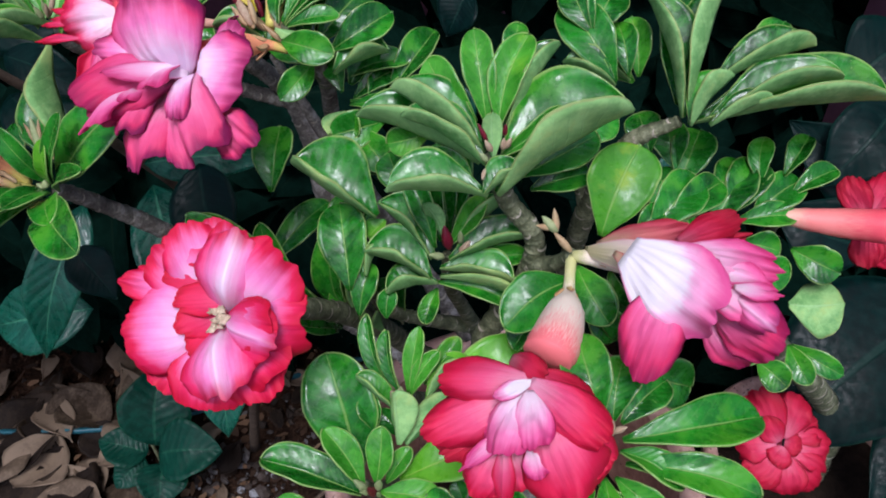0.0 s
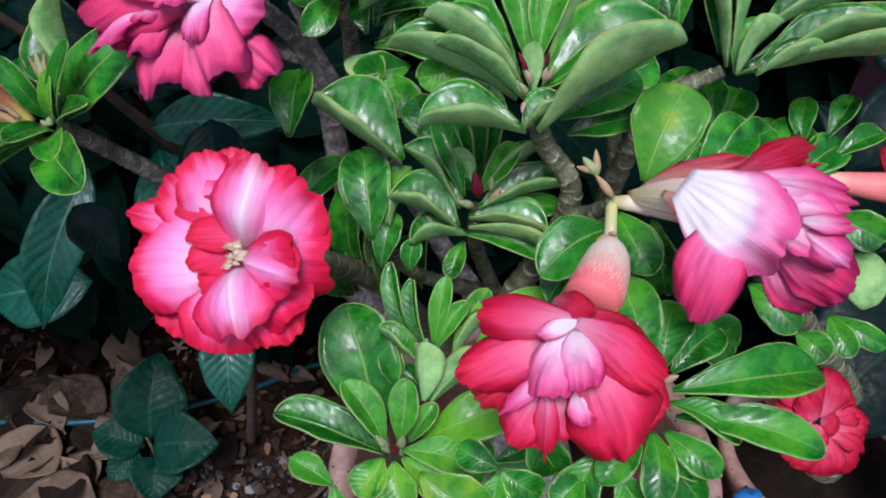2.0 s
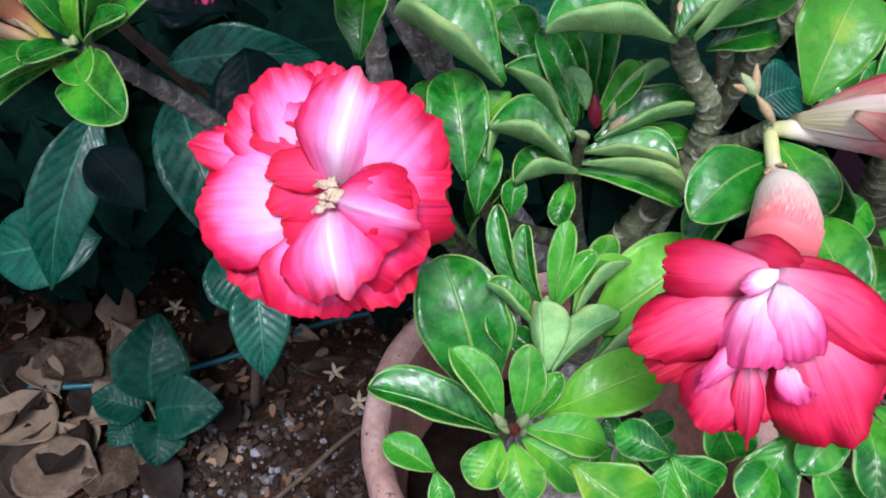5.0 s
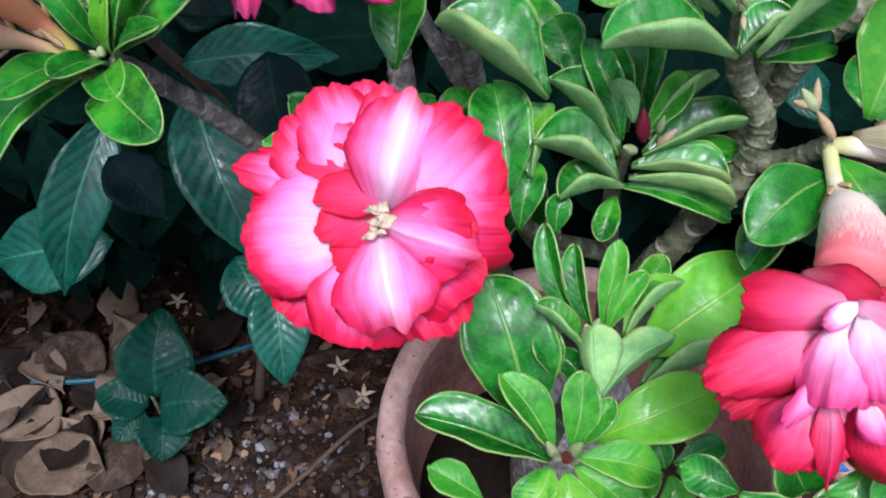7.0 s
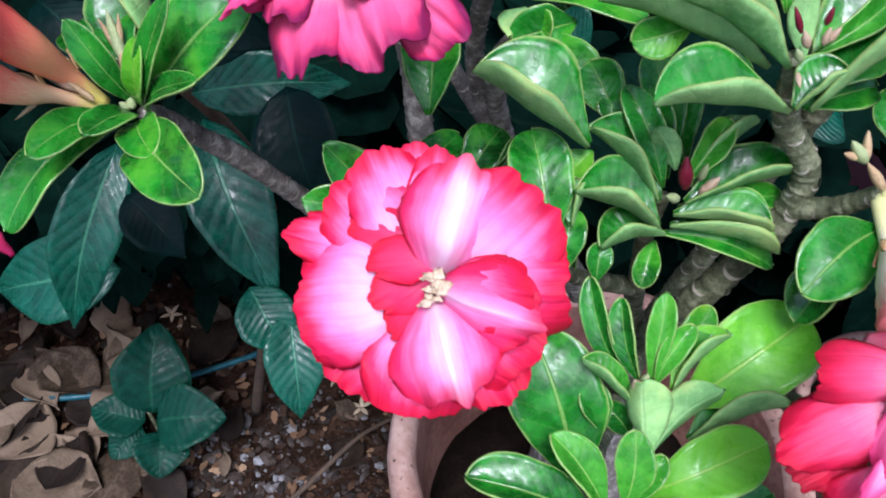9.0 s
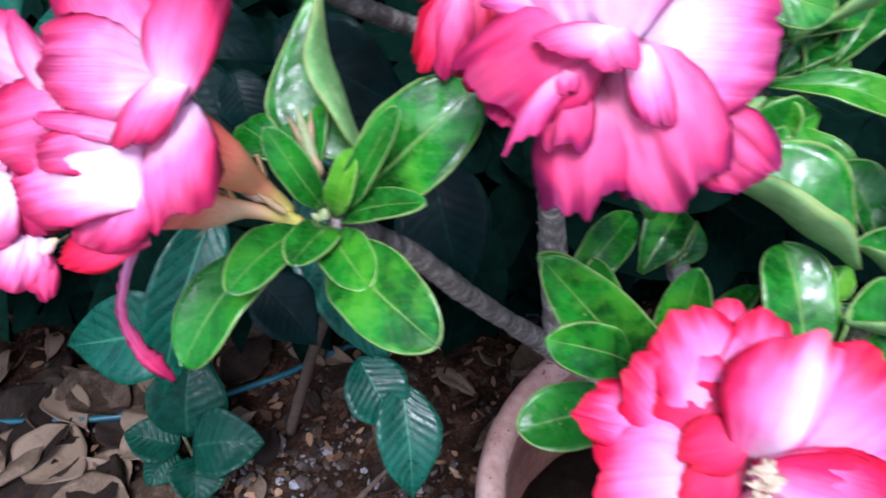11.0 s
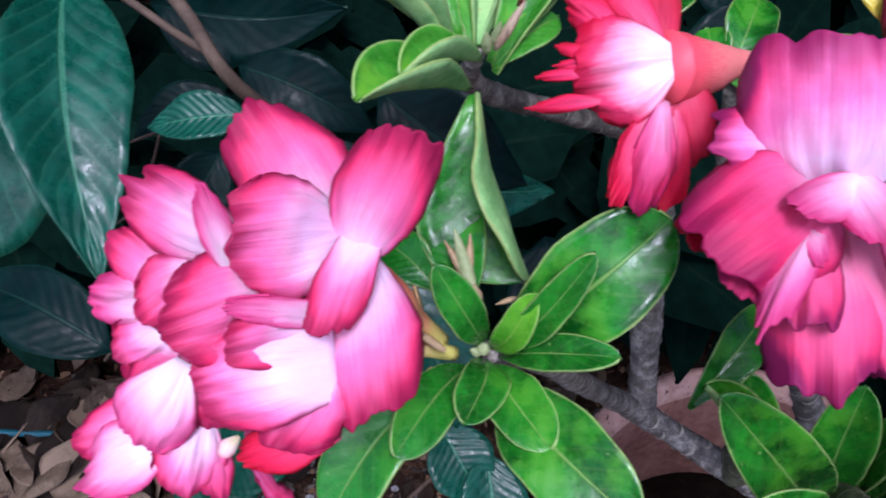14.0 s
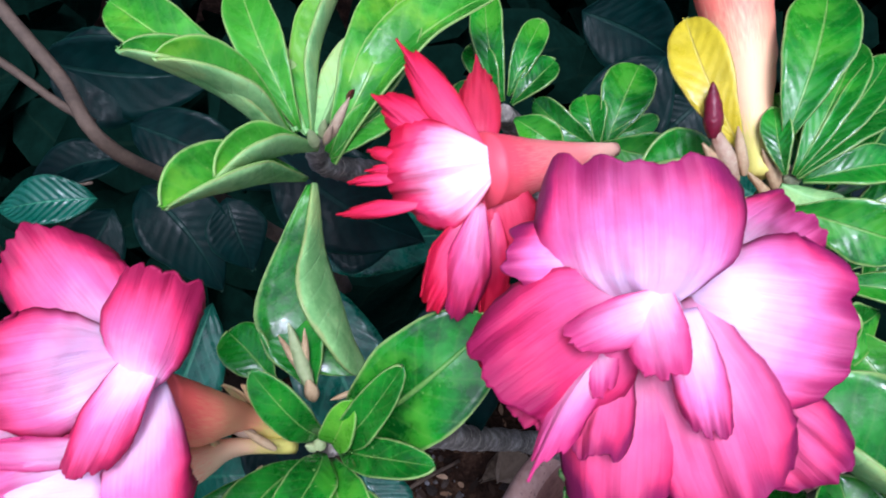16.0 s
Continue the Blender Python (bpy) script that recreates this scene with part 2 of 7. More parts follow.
SEPAL = mottled("sepal", [(0.3, (0.34, 0.36, 0.10)), (0.5, (0.60, 0.38, 0.18)), (0.7, (0.72, 0.22, 0.14))], 90, 0.55)
BRACT = mottled("dry_bract", [(0.3, (0.3, 0.17, 0.08)), (0.7, (0.52, 0.42, 0.24))], 120, 0.7)
CREAM = mottled("stamen_cream", [(0.3, (0.28, 0.19, 0.11)), (0.7, (0.72, 0.62, 0.44))], 300, 0.6)
def clay_material(name, low, mid, high, specks):
    """Fired clay with lime bloom and dark lichen specks."""
    m, nt, b = material(name, 0.85, 0.3)
    f = math_node(nt, "ADD", math_node(nt, "MULTIPLY", noise_tex(nt, 14, 5), 0.6), math_node(nt, "MULTIPLY", noise_tex(nt, 110, 4), 0.4))
    col = ramp(nt, f, [(0.34, low), (0.5, mid), (0.68, high)])
    dots = fac_ramp(nt, noise_tex(nt, 190, 3, 0.6), 0.62, 0.68)
    col = mix(nt, math_node(nt, "MULTIPLY", dots, specks), col, (0.03, 0.02, 0.016))
    nt.links.new(col, b.inputs["Base Color"])
    bump(nt, b, f, 0.5, 0.002)
    return m


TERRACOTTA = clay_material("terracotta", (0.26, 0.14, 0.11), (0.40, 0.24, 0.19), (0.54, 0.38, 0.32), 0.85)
# same clay for the inner wall, with its shade put into a darker colour
SHADED_CLAY = clay_material("shaded_terracotta", (0.12, 0.050, 0.036), (0.22, 0.105, 0.078), (0.32, 0.175, 0.135), 0.5)
SOIL = mottled("potting_soil", [(0.3, (0.004, 0.003, 0.002)), (0.7, (0.022, 0.015, 0.010))], 50, 0.95, 1.0, 0.006, spec=0.08)
EARTH = mottled("bare_earth", [(0.3, (0.005, 0.003, 0.002)), (0.5, (0.024, 0.013, 0.008)), (0.75, (0.10, 0.056, 0.034))], 20, 0.95, 1.0, 0.008, 8.0, spec=0.08)
DRY = mottled("dead_leaf", [(0.15, (0.010, 0.006, 0.004)), (0.45, (0.038, 0.025, 0.015)), (0.85, (0.19, 0.14, 0.095))], 26, 0.75, 0.8, 0.003, 7.0, 0.8, spec=0.2)
def stone_material():
    m, nt, b = material("gravel_stone", 0.85, 0.3)
    isle = nt.nodes.new("ShaderNodeNewGeometry").outputs["Random Per Island"]
    f = math_node(nt, "ADD", math_node(nt, "MULTIPLY", isle, 0.8), math_node(nt, "MULTIPLY", noise_tex(nt, 120), 0.3))
    nt.links.new(ramp(nt, f, [(0.15, (0.012, 0.008, 0.006)), (0.6, (0.045, 0.032, 0.024)), (0.85, (0.10, 0.092, 0.088)), (1.06, (0.30, 0.31, 0.33))]), b.inputs["Base Color"])
    bump(nt, b, noise_tex(nt, 200), 0.5, 0.001)
    return m


STONE = stone_material()


def mulch_material():
    m, nt, b = material("leaf_mulch", 0.85, 0.2)
    isle = nt.nodes.new("ShaderNodeNewGeometry").outputs["Random Per Island"]
    f = math_node(nt, "ADD", math_node(nt, "MULTIPLY", isle, 0.85), math_node(nt, "MULTIPLY", noise_tex(nt, 150), 0.2))
    nt.links.new(ramp(nt, f, [(0.1, (0.012, 0.007, 0.004)), (0.55, (0.06, 0.032, 0.018)), (0.85, (0.17, 0.10, 0.055)), (1.0, (0.34, 0.23, 0.14))]), b.inputs["Base Color"])
    return m


MULCH = mulch_material()
HOSE = mottled("teal_hose", [(0.3, (0.006, 0.06, 0.085)), (0.7, (0.012, 0.11, 0.14))], 40, 0.4)
MAUVE = mottled("mauve_plaster", [(0.3, (0.09, 0.035, 0.06)), (0.7, (0.16, 0.065, 0.105))], 8, 0.8, 0.4, 0.003)
BLUE = mottled("blue_plastic", [(0.3, (0.02, 0.12, 0.35)), (0.7, (0.04, 0.2, 0.5))], 20, 0.4)
CONCRETE = mottled("concrete", [(0.3, (0.16, 0.15, 0.14)), (0.7, (0.3, 0.29, 0.27))], 12, 0.9)


def tube_material(name, low, mid, top):
    m, nt, b = material(name, 0.5, 0.4)
    _, along = uv_axes(nt)
    t = math_node(nt, "ADD", along, math_node(nt, "MULTIPLY", math_node(nt, "SUBTRACT", noise_tex(nt, 25, 3, 0.6, "UV", (6, 0.5, 1)), 0.5), 0.6))
    nt.links.new(ramp(nt, t, [(0.14, low), (0.30, mid), (0.58, mid), (0.88, top)]), b.inputs["Base Color"])
    bump(nt, b, noise_tex(nt, 150), 0.3, 0.001)
    tr = nt.nodes.new("ShaderNodeBsdfTranslucent")
    nt.links.new(b.inputs["Base Color"].links[0].from_socket, tr.inputs["Color"])
    ms = nt.nodes.new("ShaderNodeMixShader")
    ms.inputs["Fac"].default_value = 0.14
    nt.links.new(b.outputs["BSDF"], ms.inputs[1])
    nt.links.new(tr.outputs["BSDF"], ms.inputs[2])
    nt.links.new(ms.outputs["Shader"], nt.nodes["Material Output"].inputs["Surface"])
    return m


TUBE = {
    "cream": tube_material("tube_cream_red", (0.60, 0.60, 0.26), (0.93, 0.80, 0.66), (0.86, 0.19, 0.20)),
    "red": tube_material("tube_red", (0.80, 0.46, 0.34), (0.92, 0.26, 0.24), (0.84, 0.09, 0.13)),
    "blush": tube_material("tube_blush", (0.74, 0.68, 0.16), (0.98, 0.62, 0.36), (0.95, 0.22, 0.15)),
    "orange": tube_material("tube_salmon", (0.84, 0.72, 0.18), (0.98, 0.38, 0.20), (0.95, 0.14, 0.11)),
}


# ---- building blocks ----
PLACE = {}


def thing(name, at, label, category, group="", kind=""):
    ob = new(name)
    ob.location = at
    PLACE[ob.name] = Vector(at)
    ob.empty_display_size = 0.02
    return tagged(ob, label, category, group, kind)


def mesh_of(name, verts, faces, mats=(), slots=None, uvs=None, smooth=True):
    me = bpy.data.meshes.new(name)
    me.from_pydata([tuple(v) for v in verts], [], faces)
    for m in mats:
        me.materials.append(m)
    if slots is not None:
        me.polygons.foreach_set("material_index", slots)
    if uvs is not None:
        layer = me.uv_layers.new(name="UVMap")
        flat = np.array(uvs, dtype=np.float32)[[l.vertex_index for l in me.loops]]
        layer.data.foreach_set("uv", flat.ravel())
    me.polygons.foreach_set("use_smooth", [smooth] * len(me.polygons))
    me.update()
    return me


def put(name, me, at, parent=None, label="", category="", group="", kind=""):
    """A mesh object at a place in the world, a child of parent if one is given."""
    ob = new(name, me)
    at = Vector(at)
    PLACE[ob.name] = at
    if parent:
        ob.parent = parent
        ob.location = at - PLACE[parent.name]
    else:
        ob.location = at
    return tagged(ob, label, category, group, kind)


def outline(shape, v):
    """Half-width of a blade at v along it, 1 at the widest."""
    if shape == "shrub":
        return (math.sin(math.pi * min(1, v ** 0.85)) ** 0.8) * (1 - 0.35 * v ** 4) if 0 < v < 1 else 0.0
    if shape == "ovate":
        return math.sin(math.pi * v ** 0.78) ** 0.72 if 0 < v < 1 else 0.05
    if shape == "dry":
        return max(0.0, math.sin(math.pi * v ** 0.8)) ** 0.9
    return (0.09 + 0.91 * math.sin(math.pi / 2 * v / 0.64) ** 1.15 if v < 0.64 else math.sqrt(max(0.0, 1 - ((v - 0.64) / 0.36) ** 2.5)))


def blade(base, tip, face, width, cup, arch, shape, mats, seed, nu=8, nv=14, frill=0.0, twist=0.0, thick=0.0007, hook=0.0, pleat=0.0, crease=0.0, roll=0.0, point=0.0):
    """A leaf or petal from base to tip: its upper side looks along face; each half is folded up by cup degrees, the spine
    bows by arch of its length. Two skins with a rim between them, so that it has a real thickness."""
    rnd = random.Random(seed)
    base, tip = Vector(base), Vector(tip)
    ax = tip - base
    length = ax.length
    ax.normalize()
    n = Vector(face)
    n = (n - ax * n.dot(ax)).normalized()
    side = ax.cross(n)
    c = radians(cup)
    ph = [rnd.uniform(0, 6.28) for _ in range(6)]
    skew = rnd.uniform(-0.06, 0.06)
    teeth = [rnd.uniform(-1, 1) for _ in range(nu + 1)]
    nicks = [rnd.uniform(-1, 1) for _ in range(nv + 1)]
    top, uvs = [], []
    for j in range(nv + 1):
        v = 1 - (1 - j / nv) ** 1.7
        hw = width / 2 * max(outline(shape, v), 0.004)
        bow = arch * length * math.sin(math.pi * v) - hook * length * v ** 3
        sway = skew * length * math.sin(math.pi * v)
        centre = ax * (v * length) + n * bow + side * sway
        tw = radians(twist) * v
        s2 = side * math.cos(tw) + n * math.sin(tw)
        n2 = n * math.cos(tw) - side * math.sin(tw)
        for i in range(nu + 1):
            u = 2 * i / nu - 1
            a = c * (0.55 + 0.45 * abs(u))
            off = s2 * (u * hw * math.cos(a)) + n2 * (abs(u) * hw * math.sin(a))
            if frill:
                rim = max(0.0, v - 0.45) / 0.55
                edge = max(abs(u) ** 3 * min(1.0, v * 2.2), rim ** 2)
                off += n2 * width * pleat * v * (math.sin(2.6 * u + ph[5]) + 0.55 * math.sin(5.5 * u + ph[2] + 3 * v))
                off += n2 * width * frill * edge * (1.2 * math.sin(5 * v + 5 * u + ph[0]) + 0.6 * math.sin(6 * v - 11 * u + ph[1]))
                off += n2 * width * (crease * (1 - abs(u)) ** 2 * math.sin(math.pi * min(1.0, v * 0.8)) - roll * edge ** 1.5)
                off += ax * length * frill * rim * (1.0 * math.sin(4.2 * u + ph[3]) + 0.55 * math.sin(11 * u + ph[4]) + 0.5 * teeth[i])
                off += ax * length * point * rim ** 2 * max(0.0, 1 - 2.2 * abs(u))
                off += s2 * width * frill * 0.7 * u * abs(u) * (math.sin(12 * v + ph[1]) + 0.4 * nicks[j])
            else:
                off += n2 * width * (0.035 * abs(u) ** 1.5 * math.sin(8 * v + ph[0] + 2 * u) * v + 0.012 * math.sin(11 * v + 3 * u + ph[1]) * math.sin(math.pi * v))
                off += s2 * width * 0.016 * u * (math.sin(10 * v + ph[2] + u) + 0.5 * math.sin(23 * v + ph[3] - u)) * math.sin(math.pi * v)
            top.append(centre + off)
            uvs.append(((u + 1) / 2, v))
    return skinned(top, uvs, nu, nv, n, thick, mats)


def skinned(top, uvs, nu, nv, n, thick, mats):
    """Gives a sheet of points a second skin below and a rim between the two."""
    cols = nu + 1
    count = len(top)
    low = []
    for k, p in enumerate(top):
        j, i = divmod(k, cols)
        dj = top[min(j + 1, nv) * cols + i] - top[max(j - 1, 0) * cols + i]
        di = top[j * cols + min(i + 1, nu)] - top[j * cols + max(i - 1, 0)]
        nn = di.cross(dj)
        nn = nn.normalized() if nn.length > 1e-12 else n
        if nn.dot(n) < -0.9:
            nn = -nn
        u = abs(2 * i / nu - 1)
        low.append(p - nn * thick * (1.0 if u > 0.2 else 1.6))
    faces, slots = [], []
    for j in range(nv):
        for i in range(nu):
            a = j * cols + i
            faces.append((a, a + 1, a + 1 + cols, a + cols))
            slots.append(0)
            faces.append((count + a, count + a + cols, count + a + 1 + cols, count + a + 1))
            slots.append(1)
    ring = [i for i in range(cols)] + [j * cols + nu for j in range(1, nv + 1)] + [nv * cols + i for i in range(nu - 1, -1, -1)] + [j * cols for j in range(nv - 1, 0, -1)]
    for a, b in zip(ring, ring[1:] + ring[:1]):
        faces.append((b, a, count + a, count + b))
        slots.append(0)
    return mesh_of("blade", top + low, faces, mats, slots, uvs + uvs)


def spline(points, steps):
    """Catmull-Rom through the points, with the rest of each row (the radius) carried along."""
    pts = [np.array(p, dtype=float) for p in points]
    pts = [2 * pts[0] - pts[1]] + pts + [2 * pts[-1] - pts[-2]]
    out = []
    for k in range(1, len(pts) - 2):
        p0, p1, p2, p3 = pts[k - 1:k + 3]
        for s in range(steps):
            t = s / steps
            out.append(0.5 * (2 * p1 + (p2 - p0) * t + (2 * p0 - 5 * p1 + 4 * p2 - p3) * t * t + (3 * p1 - p0 - 3 * p2 + p3) * t ** 3))
    out.append(pts[-2])
    return out


def tube(points, mats, sides=10, steps=8, wobble=0.06, seed=0, scars=0.0, cap=True):
    """A round stem through rows of x, y, z, radius, relative to its first point. scars: spacing of raised leaf scars."""
    if scars:
        span = sum((Vector(b[:3]) - Vector(a[:3])).length for a, b in zip(points, points[1:]))
        steps = max(steps, min(44, int(span / (len(points) - 1) / 0.0011)))
    rows = spline(points, steps)
    rnd = random.Random(seed)
    run = 0.0
    origin = Vector(points[0][:3])
    verts, uvs = [], []
    up = Vector((0.3, 0.2, 0.93)).normalized()
    n_rows = len(rows)
    prev = None
    for k, r in enumerate(rows):
        p = Vector(r[:3]) - origin
        d = Vector(rows[min(k + 1, n_rows - 1)][:3]) - Vector(rows[max(k - 1, 0)][:3])
        d.normalize()
        x = (prev if prev else d.orthogonal())
        x = (x - d * x.dot(d)).normalized()
        prev = x
        y = d.cross(x)
        ring = 0.0
        if scars:
            run += (Vector(r[:3]) - Vector(rows[max(k - 1, 0)][:3])).length
            ring = 0.11 * max(0.0, math.cos(6.283 * run / 0.0052 + 1.5 * math.sin(run * 210))) ** 4 + 0.05 * math.sin(run * 95)
        for i in range(sides):
            a = 2 * math.pi * i / sides
            rad = max(r[3], 0.0002) * (1 + wobble * rnd.uniform(-1, 1) + ring)
            verts.append(p + (x * math.cos(a) + y * math.sin(a)) * rad)
            uvs.append((i / sides, k / (n_rows - 1)))
    faces = []
    for k in range(n_rows - 1):
        for i in range(sides):
            a, b = k * sides + i, k * sides + (i + 1) % sides
            faces.append((a, b, b + sides, a + sides))
    slots = [0] * len(faces)
    if cap:
        for k in (0, n_rows - 1):
            ring = list(range(k * sides, (k + 1) * sides))
            faces.append(tuple(ring if k else reversed(ring)))
            slots.append(0)
    if scars:
        # crescent scars, raised above the bark, in a loose spiral
        acc, turn = 0.0, rnd.uniform(0, 6)
        for k in range(1, n_rows - 1):
            step = (Vector(rows[k][:3]) - Vector(rows[k - 1][:3]))
            acc += step.length
            while acc > scars:
                acc -= scars
                turn += 2.4
                d = step.normalized()
                x = d.orthogonal().normalized()
                y = d.cross(x)
                o = x * math.cos(turn) + y * math.sin(turn)
                q = d.cross(o)
                rad = rows[k][3]
                c0 = Vector(rows[k][:3]) - origin + o * rad * 0.98
                first = len(verts)
                m = 7
                for w in range(m):
                    b = math.pi * w / (m - 1)
                    e = q * math.cos(b) * rad * 0.72 - d * math.sin(b) * rad * 0.40
                    cc = c0 + e - o * rad * 0.22 * math.cos(b) ** 2
                    verts.append(cc + o * rad * 0.12 + d * rad * 0.13)
                    verts.append(cc + o * rad * 0.10 - d * rad * 0.18 * math.sin(b))
                    uvs += [(0, 0), (0, 0)]
                for w in range(m - 1):
                    faces.append((first + 2 * w, first + 2 * w + 2, first + 2 * w + 3, first + 2 * w + 1))
                    slots.append(1)
    return mesh_of("tube", verts, faces, mats, slots, uvs)


def lump(radius, stretch, mats, seed, rough=0.2, seg=8, rings=6):
    """A small closed lump (bud, stone), uneven all round."""
    rnd = random.Random(seed)
    verts, faces = [Vector((0, 0, -radius * stretch[2]))], []
    for j in range(1, rings):
        b = math.pi * j / rings - math.pi / 2
        for i in range(seg):
            a = 2 * math.pi * i / seg
            r = radius * (1 + rnd.uniform(-rough, rough))
            verts.append(Vector((math.cos(a) * math.cos(b) * r * stretch[0], math.sin(a) * math.cos(b) * r * stretch[1], math.sin(b) * r * stretch[2])))
    verts.append(Vector((0, 0, radius * stretch[2])))
    for i in range(seg):
        faces.append((0, 1 + (i + 1) % seg, 1 + i))
        faces.append((len(verts) - 1, len(verts) - 1 - seg + i, len(verts) - 1 - seg + (i + 1) % seg))
    for j in range(rings - 2):
        for i in range(seg):
            a, b = 1 + j * seg + i, 1 + j * seg + (i + 1) % seg
            faces.append((a, b, b + seg, a + seg))
    return mesh_of("lump", verts, faces, mats)


SERIAL = [0]


def serial():
    SERIAL[0] += 1
    return SERIAL[0]


def leaf(owner, kind, base, tip, face, width, cup=20, arch=0.1):
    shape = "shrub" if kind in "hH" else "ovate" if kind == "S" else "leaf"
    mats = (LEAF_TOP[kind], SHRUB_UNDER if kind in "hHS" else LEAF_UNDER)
    k = serial()
    me = blade(base, tip, face, width, cup, arch, shape, mats, k, nu=10, nv=20, hook=0.06 if kind not in "hH" else 0.04)
    return put("leaf", me, base, owner)


def petal(owner, colour, base, tip, face, width, bow=0.14, curl=0.02, cup=0.0, ridge=0.0, point=0.015, ruff=1.0, neck=0.22):
    """A broad fan with a round, ruffled and finely toothed rim. bow: how far the spine bulges; curl: how far the rim rolls
    back; cup: edges raised (or, below zero, drooping); ridge: a raised fold along the spine, which runs to a point;
    neck: how wide the base is against the rest."""
    k = serial()
    r = random.Random(k * 7)
    base, tip = Vector(base), Vector(tip)
    base = base - (tip - base) * 0.08
    ax = tip - base
    length = ax.length
    ax.normalize()
    n = Vector(face)
    n = (n - ax * n.dot(ax)).normalized()
    side = ax.cross(n)
    nu, nv = 32, 20
    ruff *= 1.35 if colour.startswith(("pink", "rose", "pale", "blush", "coral", "magenta", "scarlet")) else 0.95
    ph = [r.uniform(0, 6.28) for _ in range(8)]
    lift = [r.uniform(-0.14, 0.16), r.uniform(-0.14, 0.16)]
    pull = r.uniform(0.30, 0.46) if neck < 0.5 else 0.34
    at_tip = r.uniform(-0.12, 0.12)
    turn = radians(r.uniform(-9, 9))
    slant = r.uniform(-0.08, 0.08)
    notch = [(r.uniform(-0.7, 0.7), r.uniform(0.01, 0.045)) for _ in range(3)]
    teeth = [r.uniform(-1, 1) for _ in range(nu + 1)]
    top, uvs = [], []
    for jv in range(nv + 1):
        v = 1 - (1 - jv / nv) ** 1.5
        grow = math.sin(math.pi / 2 * min(1.0, v / 0.70))
        hw = width / 2 * (neck + (1 - neck) * grow ** 1.1) * (1 - 0.07 * max(0.0, (v - 0.66) / 0.34) ** 2)
        s2 = side * math.cos(turn * v) + n * math.sin(turn * v)
        n2 = n * math.cos(turn * v) - side * math.sin(turn * v)
        for iu in range(nu + 1):
            u = 2 * iu / nu - 1
            w = abs(u)
            rim = max(w ** 5 * min(1.0, 1.6 * v), max(0.0, (v - 0.62) / 0.38) ** 2)
            along = v - pull * (1 - math.sqrt(1 - 0.985 * w * w)) * v ** 3 + slant * u * v ** 3
            along += rim * (0.016 * math.sin(4.5 * u + ph[0]) + 0.010 * math.sin(13 * u + ph[1]) + 0.011 * teeth[iu])
            along -= v ** 6 * sum(d * math.exp(-((u - c) / 0.07) ** 2) for c, d in notch)
            along += point * v ** 5 * math.exp(-((u - at_tip) / 0.14) ** 2)
            up = bow * length * math.sin(math.pi * v) - curl * length * v ** 4 - 1.6 * curl * width * rim * w
            up += hw * (lift[0 if u < 0 else 1] + cup) * w ** 2 * min(1.0, 1.5 * v)
            up += length * 0.026 * ruff * v * math.sin(5.0 * v + 1.6 * u + ph[5])
            up += width * 0.045 * ruff * v * math.sin(2.6 * u + ph[2])
            up += width * 0.018 * ruff * v * math.sin(6.5 * u + 2.5 * v + ph[3])
            up += width * rim * ruff * (0.040 * math.sin(6 * u + 4 * v + ph[4]) + 0.018 * math.sin(15 * u + ph[6]) + 0.006 * teeth[iu])
            up += width * 0.007 * math.sin(24 * u + 3 * math.sin(2 * v + ph[1]) + ph[7]) * math.sin(math.pi * v)
            up += width * 0.085 * ruff * min(1.0, 1.4 * v) * noise.noise(Vector((1.9 * u, 2.4 * v, 3.7 * k)))
            up += width * 0.040 * ruff * v * noise.noise(Vector((4.5 * u, 4.0 * v, 1.3 * k)))
            up += width * 0.014 * ruff * v * noise.noise(Vector((11 * u, 8 * v, 2.1 * k)))
            up += hw * ridge * ((1 - w) ** 1.6 - 0.25) * math.sin(math.pi * min(1.0, 0.10 + 0.80 * v))
            along /= 1 + 0.8 * point
            top.append(ax * along * length + s2 * u * hw * (1 + 0.02 * teeth[jv]) + n2 * up)
            uvs.append(((u + 1) / 2, v))
    return put("petal", skinned(top, uvs, nu, nv, n, 0.00045, (PETAL[colour], PETAL[colour])), base, owner)


def revolve(profile, mats, sides=64, slots_of=None, wob=0.0, seed=1):
    rnd = random.Random(seed)
    verts, faces, slots = [], [], []
    for r, z in profile:
        for i in range(sides):
            a = 2 * math.pi * i / sides
            rr = r * (1 + wob * rnd.uniform(-1, 1))
            verts.append((rr * math.cos(a), rr * math.sin(a), z))
    for k in range(len(profile) - 1):
        for i in range(sides):
            a, b = k * sides + i, k * sides + (i + 1) % sides
            faces.append((a, b, b + sides, a + sides))
            slots.append(slots_of[k] if slots_of else 0)
    faces.append(tuple(reversed(range(sides))))
    faces.append(tuple(range((len(profile) - 1) * sides, len(profile) * sides)))
    slots += [0, slots_of[-1] if slots_of else 0]
    return mesh_of("revolved", verts, faces, mats, slots)


# ---- ground, wall, hedge ----
def ground_mesh():
    xs = np.concatenate([np.linspace(-40, -2.2, 8), np.linspace(-2, 2, 120), np.linspace(2.2, 40, 8)])
    ys = np.concatenate([np.linspace(-40, -0.7, 8), np.linspace(-0.5, 2.3, 90), np.linspace(2.5, 60, 8)])
    verts, faces = [], []
    for y in ys:
        for x in xs:
            z = 0.014 * noise.noise(Vector((x * 6, y * 6, 0))) + 0.007 * noise.noise(Vector((x * 22, y * 22, 3)))
            verts.append((x, y, z if abs(x) < 3 and -1 < y < 3 else 0))
    w = len(xs)
    for j in range(len(ys) - 1):
        for i in range(w - 1):
            a = j * w + i
            faces.append((a, a + 1, a + 1 + w, a + w))
    return mesh_of("ground", verts, faces, (EARTH,))


